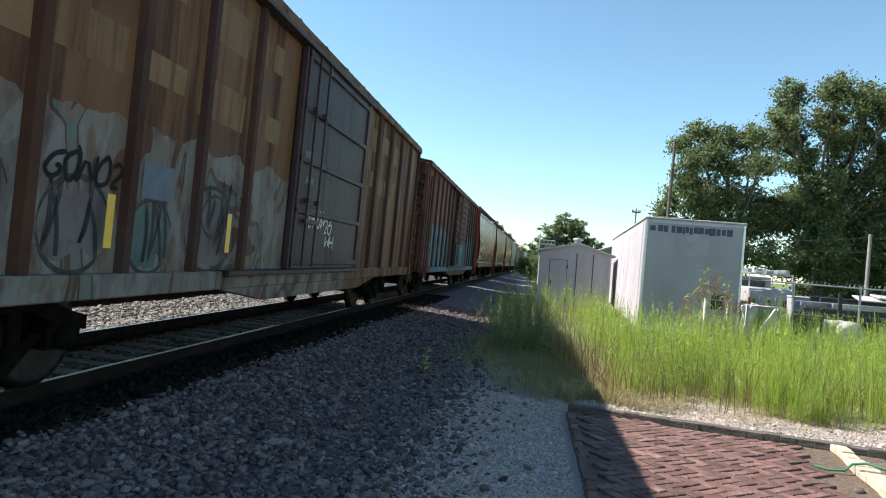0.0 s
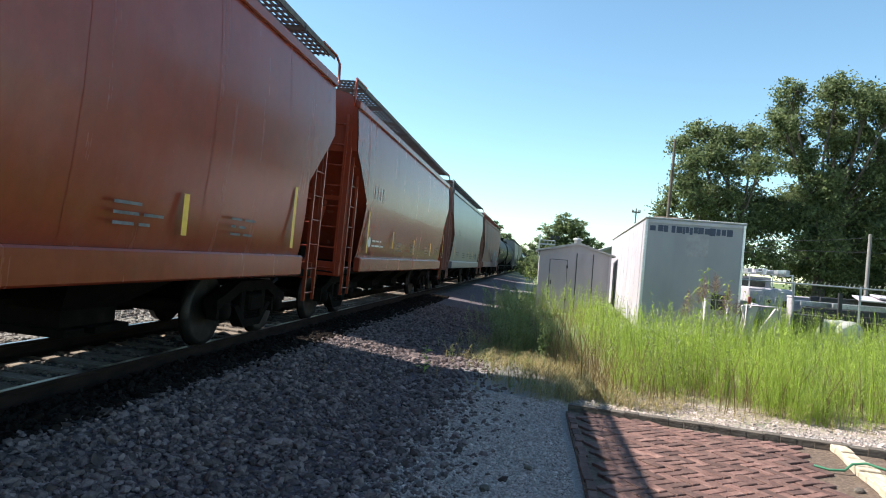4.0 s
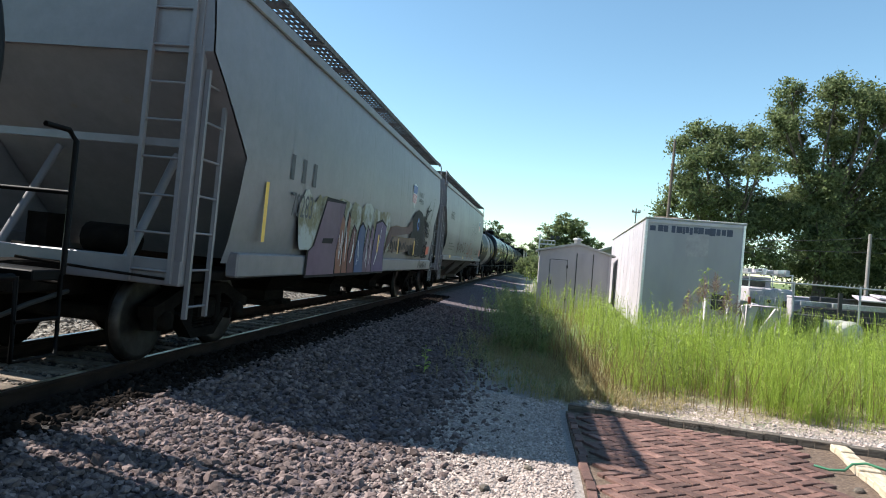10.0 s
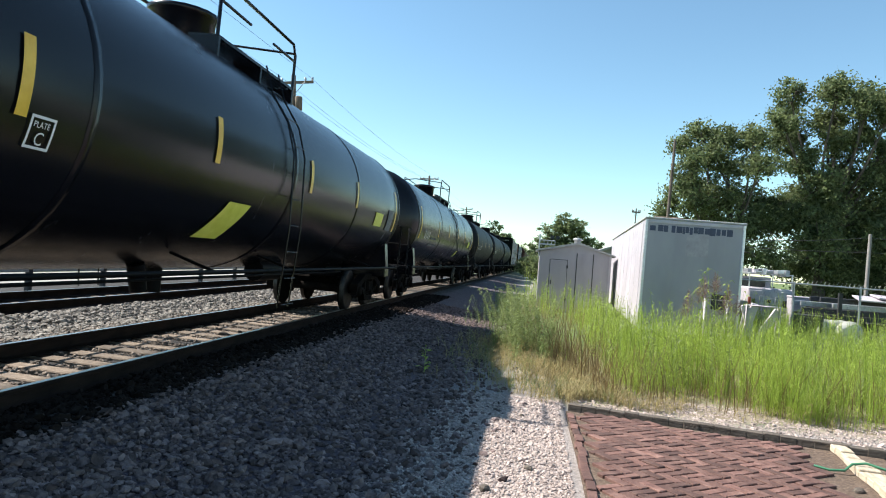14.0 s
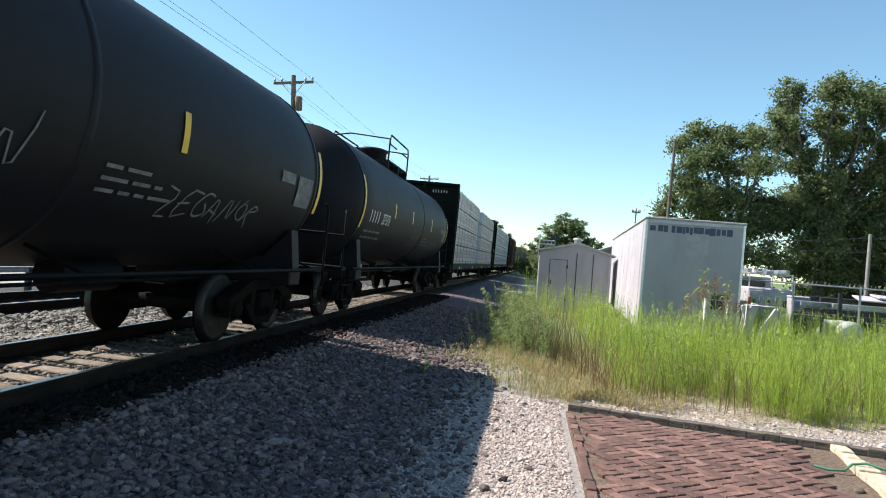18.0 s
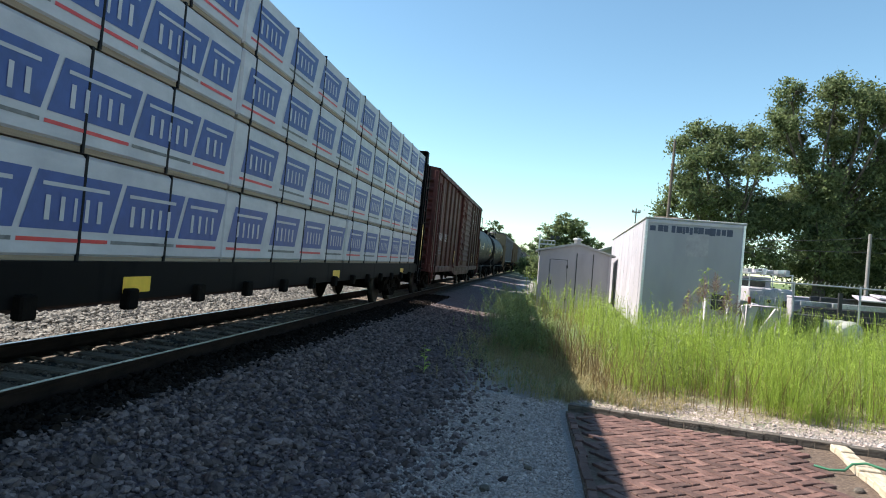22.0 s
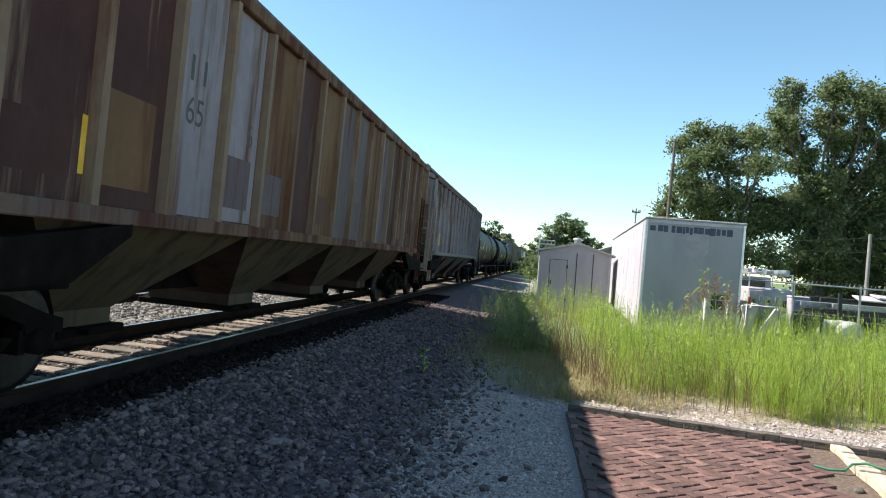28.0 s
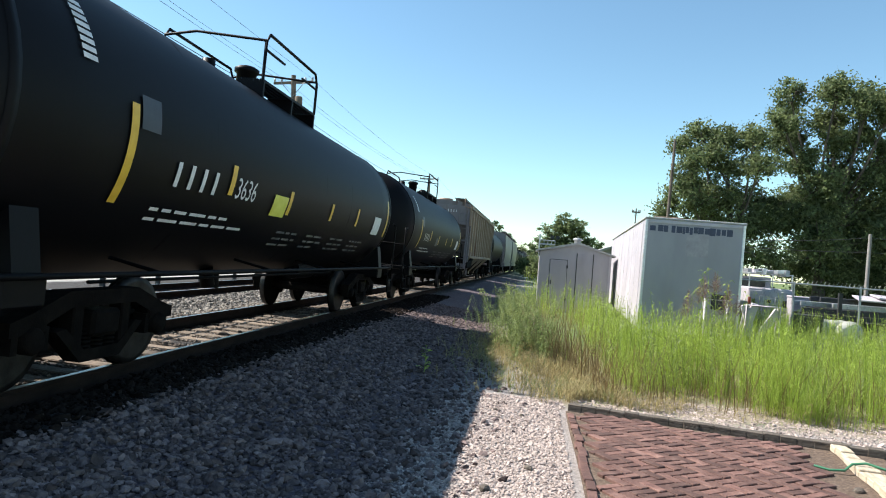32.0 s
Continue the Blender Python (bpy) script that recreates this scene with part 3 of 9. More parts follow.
    plant_field("trackside_weeds", WEED, "grey-green leafy weeds beside the ballast", spots, mid, 8)
    big = [stalk(rng, rng.uniform(0.75, 1.15), 150, 0.17, 0.012, 0.4, 0.2) for _ in range(5)]
    for k in range(28):
        y = rng.uniform(11.4, 17.5)
        x = rng.normal(-0.22, 0.38)
        v, f = big[k % 5]
        me = bpy.data.meshes.new("weed")
        me.from_pydata(v.tolist(), [], f)
        me.materials.append(WEED)
        base = pose(x, y, height(x, y) - 0.01, 0, 0, 0) @ Matrix.Scale(1.0, 4)
        ob = tagged(new("weed", me), "tall leafy weed swaying in the train's draught", "weed", "weeds beside the track")
        ob.matrix_basis = base
        SWAYING.append((ob, base, 5.0, k * 1.3))
    v, f = stalk(rng, 0.42, 16, 0.15, 0.02, 0.4, 0.1)
    me = bpy.data.meshes.new("weed")
    me.from_pydata(v.tolist(), [], f)
    me.materials.append(GRASS)
    ob = tagged(new("weed", me), "small green weed growing alone in the ballast", "weed", "weeds beside the track")
    base = pose(-1.40, 9.45, height(-1.4, 9.45) - 0.01)
    ob.matrix_basis = base
    SWAYING.append((ob, base, 4.0, 0.5))
    # reddish seed heads over the weeds in front of the trailer
    for x, y, h in ((3.5, 14.0, 1.75), (3.75, 14.3, 1.95), (4.0, 14.1, 1.6), (3.3, 14.5, 1.55), (4.25, 14.4, 1.5), (3.62, 14.6, 1.85), (3.9, 14.7, 1.9), (3.45, 14.25, 1.7), (4.1, 14.55, 1.72), (3.2, 14.15, 1.4), (3.85, 13.9, 1.5)):
        rr = np.random.default_rng(int(x * 100))
        V, F = stalk(rr, h, 14, 0.45, 0.012, 0.6, 0.06)
        V, F = V.tolist(), list(F)
        me = bpy.data.meshes.new("seeding_grass")
        me.from_pydata(V, [], F)
        me.materials.append(GRASS)
        ob = tagged(new("seeding_grass", me), "tall grass with a reddish feathery seed head", "grass", "seeding grasses")
        ob.matrix_basis = pose(x, y, height(x, y))
        Vh, Fh = [], []
        for k in range(150):
            t = rr.uniform(0, 1)
            p = np.array((0.0, 0.0, h * 0.96 - 0.45 * (1 - t)))
            a = rr.uniform(0, 6.28)
            o = np.array((math.cos(a), math.sin(a), 0.5)) * 0.26 * (1.1 - t) * rr.uniform(0.4, 1)
            s = np.array((-math.sin(a), math.cos(a), 0)) * 0.006
            n = len(Vh)
            Vh += [p, p + o * 0.6 - s, p + o * 0.6 + s, p + o]
            Fh += [(n, n + 1, n + 3, n + 2)]
        me = bpy.data.meshes.new("seed_head")
        me.from_pydata([tuple(q) for q in Vh], [], Fh)
        me.materials.append(SEED)
        hd = new("seed_head", me)
        hd.parent = ob


def tree(label, x, y, trunk_h, clumps, leaves, leaf, seed, mat, trunk_r=0.35, name="tree"):
    """A tapered trunk, limbs to each clump, and a crown of very many small leaves with gaps."""
    rng = np.random.default_rng(seed)
    ob = thing(name, label, "tree", "trees", pose(x, y, 0))
    s = Shape()
    wob = [(0.25 * noise.noise((seed, k * 0.7, 0)), 0.25 * noise.noise((seed, k * 0.7, 5))) for k in range(7)]
    pts = [(wob[k][0] * k * 0.3, wob[k][1] * k * 0.3, trunk_h * k / 5) for k in range(6)]
    s.tube(pts, trunk_r, 9, trunk_r * 0.55)
    part("trunk", s, BARK, ob)
    top = Vector(pts[-1])
    total = sum(c[3] ** 2 for c in clumps)
    limbs = Shape()
    quads = []
    for bx, by, bz, br in clumps:
        c = Vector((bx, by, bz))
        start = top * 0.8 if bz > trunk_h * 0.9 else Vector(pts[3])
        mid = start.lerp(c, 0.5) + Vector((0, 0, 0.12 * br)) + Vector(rng.normal(0, 0.25, 3).tolist())
        limbs.tube([start, mid, c], trunk_r * 0.32, 6, 0.03)
        for k in range(4):
            e = c + Vector(rng.normal(0, br * 0.55, 3).tolist())
            limbs.tube([mid.lerp(c, rng.uniform(0.2, 1.0)), c.lerp(e, 0.5) + Vector(rng.normal(0, 0.1, 3).tolist()), e], trunk_r * 0.12, 4, 0.015)
        count = int(leaves * br ** 2 / total)
        tips = max(5, count // 45)
        d = rng.normal(0, 1, (tips, 3))
        d /= np.linalg.norm(d, axis=1)[:, None]
        twigs = np.array(c) + d * (br * rng.uniform(0.25, 1.08, (tips, 1))) * np.array((1, 1, 0.85))
        pick = rng.integers(tips, size=count)
        p = twigs[pick] + rng.normal(0, 1, (count, 3)) * (0.17 + br * 0.09) * np.array((1, 1, 0.65)) * rng.uniform(0.5, 1.3, tips)[pick][:, None]
        u = rng.normal(0, 1, (count, 3))
        u /= np.linalg.norm(u, axis=1)[:, None]
        w = np.cross(u, rng.normal(0, 1, (count, 3)))
        w /= np.linalg.norm(w, axis=1)[:, None] + 1e-6
        z = leaf * rng.uniform(0.6, 1.3, (count, 1))
        u, w = u * z, w * z * 0.5
        quads.append(np.stack((p - u, p + w, p + u, p - w), 1).reshape(-1, 3))
    part("branchwork", limbs, BARK, ob)
    V = np.concatenate(quads)
    me = bpy.data.meshes.new("crown")
    me.from_pydata(V.tolist(), [], np.arange(len(V)).reshape(-1, 4).tolist())
    me.materials.append(mat)
    part("crown", me, mat, ob)
    return ob


def woods():
    tree("broad maple with airy green crown and gaps of sky", 11.6, 42.0, 5.0, [(-1.8, 1.0, 10.6, 1.0), (-2.8, 1.0, 9.8, 0.8), (-0.4, 0.0, 10.1, 1.0), (0.9, -0.7, 10.1, 1.0), (-2.8, -1.4, 8.4, 0.9), (-1.6, -0.4, 9.1, 0.9), (-0.4, -0.3, 8.3, 1.0), (1.1, -1.5, 8.4, 1.1), (-3.0, -1.4, 7.1, 1.0), (-1.6, 1.6, 7.4, 1.1), (-3.5, 0.5, 6.1, 0.8), (-2.2, -0.8, 6.0, 1.1), (-0.8, -0.2, 6.4, 1.2), (0.5, 1.5, 6.8, 1.0), (1.8, 1.3, 6.7, 0.9), (-1.6, 1.1, 4.6, 1.2), (-0.0, -0.3, 4.9, 1.3), (1.6, -0.0, 5.2, 1.3), (-3.8, 0.6, 5.3, 0.7), (1.9, -1.4, 3.2, 1.1), (-0.1, 0.2, 3.2, 1.3)], 42000, 0.10, 3, LEAF)
    tree("tall maple with heavy crown and bare inner limbs", 17.3, 43.0, 6.0, [(-2.7, -0.7, 13.1, 0.9), (-2.1, 1.2, 12.0, 1.0), (-3.2, -1.4, 11.2, 0.9), (-2.3, 0.6, 10.6, 1.1), (-1.4, 1.2, 10.8, 0.7), (-0.1, -0.9, 13.3, 1.1), (0.8, 1.3, 13.9, 1.0), (0.3, 1.2, 12.1, 1.2), (1.4, -1.5, 12.5, 1.2), (2.5, 0.7, 13.6, 0.9), (2.7, -1.6, 12.2, 1.1), (0.4, 0.0, 10.6, 1.1), (1.7, -0.2, 10.8, 1.2), (3.0, -0.9, 10.3, 0.9), (-1.6, -0.6, 9.4, 0.8), (1.2, 1.0, 9.1, 0.9), (-1.9, -0.6, 8.7, 0.7), (-0.7, -1.1, 7.6, 1.3), (0.9, 0.6, 7.7, 1.4), (2.5, -0.2, 8.4, 1.3), (-1.3, 1.0, 7.2, 1.1), (-1.9, -0.8, 5.8, 1.2), (-0.2, -0.6, 5.9, 1.5), (1.7, 1.0, 6.2, 1.5), (3.2, 0.0, 6.6, 1.5), (-2.9, 0.0, 6.4, 0.9), (-3.0, -0.8, 5.2, 0.9), (-0.8, -1.6, 4.3, 1.4), (1.1, 1.4, 4.3, 1.5), (3.0, -1.3, 4.6, 1.5), (-1.0, 1.1, 2.7, 1.1), (0.6, -0.4, 2.7, 1.4), (2.7, 1.4, 2.8, 1.4), (4.4, -0.3, 12.5, 1.5), (4.9, 1.4, 9.8, 1.9), (4.7, 0.2, 7.4, 1.8), (5.2, -0.8, 4.7, 1.9)], 105000, 0.105, 4, LEAF, 0.4)
    # row behind the yard: shade comes from the darker leaf colour
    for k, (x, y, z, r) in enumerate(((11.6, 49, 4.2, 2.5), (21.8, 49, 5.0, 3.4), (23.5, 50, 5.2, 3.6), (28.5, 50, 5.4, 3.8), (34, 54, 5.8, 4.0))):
        tree("tree in the row behind the yard, its shade put into dark leaves", x, y, 2.5, [(0, 0, z, r), (-1.8, 0.4, z - 1.2, r * 0.7), (1.9, 0.2, z - 1.0, r * 0.75), (0.4, 0, z - 2.2, r * 0.7)], 9000, 0.18, 20 + k, LEAF_DARK, 0.3)
    tree("rounded green tree far down the line", 6.6, 150, 5.0, [(-2.6, 0, 9.0, 2.8), (0.2, 0, 11.2, 2.8), (2.6, 0, 9.9, 2.9), (4.6, 0, 7.4, 2.6), (-4.4, 0, 6.4, 2.5), (0.4, 0, 7.2, 3.4), (-2.2, 0, 4.2, 2.8), (2.6, 0, 4.4, 2.8)], 13000, 0.28, 31, LEAF)
    # bushes added to darken the understory, tree shade put into their leaf colour
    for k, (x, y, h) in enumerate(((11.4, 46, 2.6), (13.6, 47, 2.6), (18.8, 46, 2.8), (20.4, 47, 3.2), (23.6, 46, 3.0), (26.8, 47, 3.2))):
        tree("bush under the trees, their shade put into its dark green leaves", x, y, 0.9, [(0, 0, h * 0.55, h * 0.45), (-1.2, 0.2, h * 0.4, h * 0.36), (1.3, 0.1, h * 0.42, h * 0.38)], 2600, 0.13, 140 + k, LEAF_DARK, 0.1, "bush")
    for k, (x, y, h) in enumerate(((-18, 118, 11.5), (-23, 126, 13), (-11.5, 205, 15.5), (-15, 215, 14), (-16, 165, 10), (-9.5, 190, 10), (0.5, 260, 10), (-3.5, 290, 11), (-14, 230, 12), (12, 210, 9), (18, 190, 10), (24, 170, 9), (31, 160, 10))):
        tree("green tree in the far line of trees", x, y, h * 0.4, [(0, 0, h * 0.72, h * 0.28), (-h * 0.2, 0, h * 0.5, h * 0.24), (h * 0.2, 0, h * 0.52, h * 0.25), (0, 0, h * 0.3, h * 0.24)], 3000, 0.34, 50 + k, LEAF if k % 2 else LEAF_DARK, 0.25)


# ---- sheds, yard, poles ----


def storage_trailer():
    """The body of an old box trailer, used as a shed."""
    L, W, H = 13.4, 2.31, 2.75
    ang = -3.3
    t = thing("storage_trailer", "old white box trailer body used as a shed, faded and streaked", "storage trailer", at=pose(2.71, 17.0, 0.30, 0, 0.6, ang))
    part("body", Shape().box(0, W, 0, L, 0, H, 0.02), SHEDWALL, t)
    part("roof", Shape().box(-0.03, W + 0.03, -0.03, L + 0.03, H + 0.002, H + 0.05, 0.01), GREYROOF, t)
    for x in (-0.012, W - 0.05):
        part("corner_post", Shape().box(x, x + 0.062, -0.014, 0.05, 0.0, H - 0.002, 0.008), ALU, t)
    part("top_rail", Shape().box(0.05, W - 0.05, -0.02, 0.02, H - 0.09, H - 0.004, 0.008), WHITE, t)
    part("bottom_rail", Shape().box(0.05, W - 0.05, -0.02, 0.02, 0.0, 0.12, 0.008), ALU, t)
    for k in range(10):
        y = 0.6 + 1.3 * k
        # white skin added on the left only; the side's sunlight is put into its colour
        part("side_panel", Shape().box(-0.006, 0.0, y + 0.034, min(y + 1.296, L - 0.02), 0.05, H - 0.06), WHITE, t)
        part("side_seam", Shape().box(-0.008, 0.0, y, y + 0.03, 0.05, H - 0.06), WHITE, t)
    rng = random.Random(2)
    x = 0.1
    blue = plain("faded_blue_lettering", (0.06, 0.07, 0.11), 0.6)
    for w in (0.14, 0.30, 0.55, 0.36, 0.62, 0.2):
        s = Shape()
        u = x
        while u < x + w * 0.8:
            d = rng.uniform(0.05, 0.14)
            s.box(u, u + d, -0.004, 0.0, H - 0.30 + rng.uniform(-0.02, 0.02), H - 0.13 + rng.uniform(-0.03, 0.01))
            u += d + rng.uniform(0, 0.03)
        part("worn_lettering", s, blue, t)
        x += w * 0.8 + 0.08
        if x > W - 0.4:
            break
    stain = plain("grey_smear", (0.37, 0.335, 0.35), 0.6)
    part("paint_patch", Shape().box(0.98, 1.5, -0.003, 0.0, H - 0.85, H - 0.32), stain, t)
    part("hatch", Shape().box(1.66, 2.06, -0.025, 0.01, 0.66, 1.04, 0.02), DARK, t, "dark rusty hatch")
    for y in (0.4, 4.5, 9.0, 12.8):
        for x in (0.2, W - 0.5):
            part("block", Shape().box(x, x + 0.3, y, y + 0.3, -0.36, 0.0, 0.01), CONCRETE, t)
    part("roof_clutter", Shape().box(0.25, 0.95, 0.5, 0.9, H + 0.05, H + 0.12, 0.01), TIE, t)


def garden_shed():
    x0, x1, y0, y1, h = 0.30, 2.95, 26.0, 28.3, 2.25
    t = thing("garden_shed", "small white metal garden shed with low gabled roof", "shed", at=pose(0, 0, 0, 0, 0, 0))
    part("front_wall", Shape().box(x0, x1, y0, y0 + 0.05, -0.05, h), SHEDWALL, t)
    part("back_wall", Shape().box(x0, x1, y1 - 0.05, y1, -0.05, h), SHEDWALL, t)
    for x in (x0, x1 - 0.05):
        part("side_wall", Shape().box(x, x + 0.05, y0 + 0.05, y1 - 0.05, -0.05, h), SHEDWALL, t)
    xm = 1.75
    part("roof", Shape().prism([(x0 - 0.15, h - 0.02), (xm, h + 0.34), (x1 + 0.2, h - 0.06), (x1 + 0.2, h + 0.0), (xm, h + 0.42), (x0 - 0.15, h + 0.05)], 1, y0 - 0.12, y1 + 0.12), GREYROOF, t)
    for y in (y0, y1 - 0.05):
        part("gable", Shape().prism([(x0, h), (x1, h), (xm, h + 0.34)], 1, y, y + 0.05), SHEDWALL, t)
    # dark sheet behind the door, drawn as the shaded gap round its edge
    part("door_frame", Shape().box(0.70, 1.38, y0 - 0.008, y0, 0.03, 1.97), DARK, t)
    d = part("door", Shape().box(0.72, 1.36, y0 - 0.03, y0 - 0.008, 0.05, 1.95, 0.008), SHEDWALL, t)
    part("handle", Shape().box(0.76, 0.80, y0 - 0.06, y0 - 0.03, 1.0, 1.15), DARK, d)
    for z in (0.4, 1.65):
        part("hinge", Shape().box(1.34, 1.40, y0 - 0.045, y0 - 0.028, z, z + 0.12), DARK, d)
    for x in (1.70, 2.32):
        part("wall_joint", Shape().box(x, x + 0.035, y0 - 0.006, y0, 0, h), DARK, t)
    part("corner_post", Shape().box(x1 - 0.02, x1 + 0.06, y0 - 0.02, y0 + 0.06, -0.05, h - 0.02), WHITE, t)
    part("roof_vent", Shape().lathe([(h + 0.36, 0.12), (h + 0.52, 0.12), (h + 0.53, 0.2), (h + 0.6, 0.16), (h + 0.63, 0.03)], 2, (xm, y0 + 0.8, 0), 12), GALV, t)


def far_house(label, x, y, w, d, h, roof_h, wall, turn=0):
    t = thing("house", label, "house", "far houses", pose(x, y, 0, 0, 0, turn))
    part("walls", Shape().box(-w / 2, w / 2, -d / 2, d / 2, 0, h), wall, t)
    part("roof", Shape().prism([(-w / 2 - 0.4, h - 0.1), (0, h + roof_h), (w / 2 + 0.4, h - 0.1), (w / 2 + 0.4, h + 0.08), (0, h + roof_h + 0.18), (-w / 2 - 0.4, h + 0.08)], 1, -d / 2 - 0.4, d / 2 + 0.4), GREYROOF, t)
    for sy in (-1, 1):
        part("gable", Shape().prism([(-w / 2, h), (w / 2, h), (0, h + roof_h)], 1, sy * d / 2 - 0.05, sy * d / 2 + 0.05), wall, t)
    for k in (-1, 1):
        win = part("window", Shape().box(k * w / 4 - 0.5, k * w / 4 + 0.5, -d / 2 - 0.06, -d / 2, 1.0, 2.1, 0.02), WHITE, t)
        part("pane", Shape().box(k * w / 4 - 0.42, k * w / 4 + 0.42, -d / 2 - 0.07, -d / 2 - 0.06, 1.08, 2.02), GLASS, win)


def pole(label, x, y, h, r, lean=(0, 0), arm=0.0, mat=None, arm_z=0.35, boxed=False):
    t = thing("utility_pole", label, "utility pole", "poles", pose(x, y, 0, lean[0], lean[1], 0))
    part("shaft", Shape().tube([(0, 0, -0.3), (0, 0, h)], r, 9, r * 0.7), mat or POLE, t)
    if arm:
        part("crossarm", Shape().box(-arm, arm, -0.06, 0.06, h - arm_z - 0.06, h - arm_z + 0.06, 0.01), POLE, t)
        for k in (-0.95, -0.6, 0.6, 0.95):
            part("insulator", Shape().lathe([(h - arm_z + 0.06, 0.03), (h - arm_z + 0.12, 0.06), (h - arm_z + 0.22, 0.05), (h - arm_z + 0.24, 0.01)], 2, (arm * k, 0, 0), 8), GALV, t)
        part("brace", Shape().tube([(-arm * 0.6, -0.08, h - arm_z), (0, -0.1, h - arm_z - 0.7), (arm * 0.6, -0.08, h - arm_z)], 0.02, 5), GALV, t)
    if boxed:
        part("transformer", Shape().lathe([(h - 1.75, 0.02), (h - 1.73, 0.17), (h - 1.12, 0.18), (h - 1.07, 0.14), (h - 1.03, 0.02)], 2, (0.30, -0.1, 0), 12), POLE, t)
    return t


def wire(pts, sag, r=0.008):
    s = []
    for a, b in zip(pts, pts[1:]):
        a, b = Vector(a), Vector(b)
        for k in range(12):
            t = k / 12
            p = a.lerp(b, t)
            s.append((p.x, p.y, p.z - 4 * sag * t * (1 - t)))
    s.append(tuple(pts[-1]))
    thing("overhead_wire", "thin dark overhead wire slung between poles", "wire", "overhead wires", shape=Shape().tube(s, r, 4), material=WIRE)


def poles_and_wires():
    pole("wooden utility pole with crossarm and transformer beyond the tracks", -11.35, 31, 10.0, 0.16, (0, -4.3), 1.0, boxed=True)
    pole("wooden utility pole with crossarm beyond the tracks", -11.2, 71, 10.4, 0.16, (0, -2), 1.0)
    pole("wooden utility pole with crossarm beyond the tracks", -11.2, 111, 10.4, 0.16, (0, -1), 1.0)
    for k in (-0.95, -0.6, 0.95):
        wire([(-11.6 + k, -25, 9.9), (-12.1 + k, 31, 9.85), (-11.55 + k, 71, 10.25), (-11.4 + k, 111, 10.2)], 0.5)
    wire([(-11.9, -25, 8.4), (-12.0, 31, 8.3), (-11.5, 71, 8.6), (-11.4, 111, 8.6)], 0.4, 0.014)
    pole("bare dark wooden pole behind the trailer", 5.62, 30, 7.6, 0.085, (0, 1.4), mat=BARK)
    pole("far wooden pole with short crossarm", 8.6, 60, 7.3, 0.075, (0, 1.2), 0.36)
    pole("short grey wooden pole beside the yard fence", 10.2, 22, 3.42, 0.07, (0, 0.5), mat=GREYWOOD)
    wire([(3.6, 25, 3.35), (10.2, 22, 3.3), (22, 18, 3.6)], 0.25, 0.007)
    wire([(3.6, 24, 3.0), (10.2, 22, 2.85), (22, 19, 2.95)], 0.12, 0.008)
    # a signal mast with arm by the far crossing
    t = thing("crossing_signal", "far crossing signal mast with white arm and dark lamps", "signal", at=pose(1.6, 100, 0))
    part("mast", Shape().tube([(-0.6, 0, 0), (-0.6, 0, 6.3)], 0.12, 8), GALV, t)
    part("arm", Shape().box(-0.6, 1.7, -0.1, 0.1, 4.75, 4.95, 0.02).box(-0.6, 1.7, -0.1, 0.1, 5.35, 5.5, 0.02), WHITE, t)
    for x in (0.0, 0.55, 1.1, 1.6):
        part("strut", Shape().box(x, x + 0.1, -0.08, 0.08, 4.9, 5.4), WHITE, t)
    for x in (1.2, 2.0):
        part("lamp", Shape().lathe([(-0.2, 0.30), (0.1, 0.30), (0.12, 0.1)], 1, (x, -0.2, 5.9), 14), DARK, t)
    for k, (x, y, h) in enumerate(((0.9, 62, 2.6), (0.2, 74, 3.2), (1.8, 84, 3.6), (-0.6, 96, 3.4), (3.4, 70, 3.0))):
        tree("scrubby green bush beside the line", x, y, h * 0.35, [(0, 0, h * 0.6, h * 0.4), (-h * 0.25, 0, h * 0.4, h * 0.32), (h * 0.28, 0, h * 0.42, h * 0.34)], 2200, 0.12, 80 + k, LEAF, 0.08, "bush")


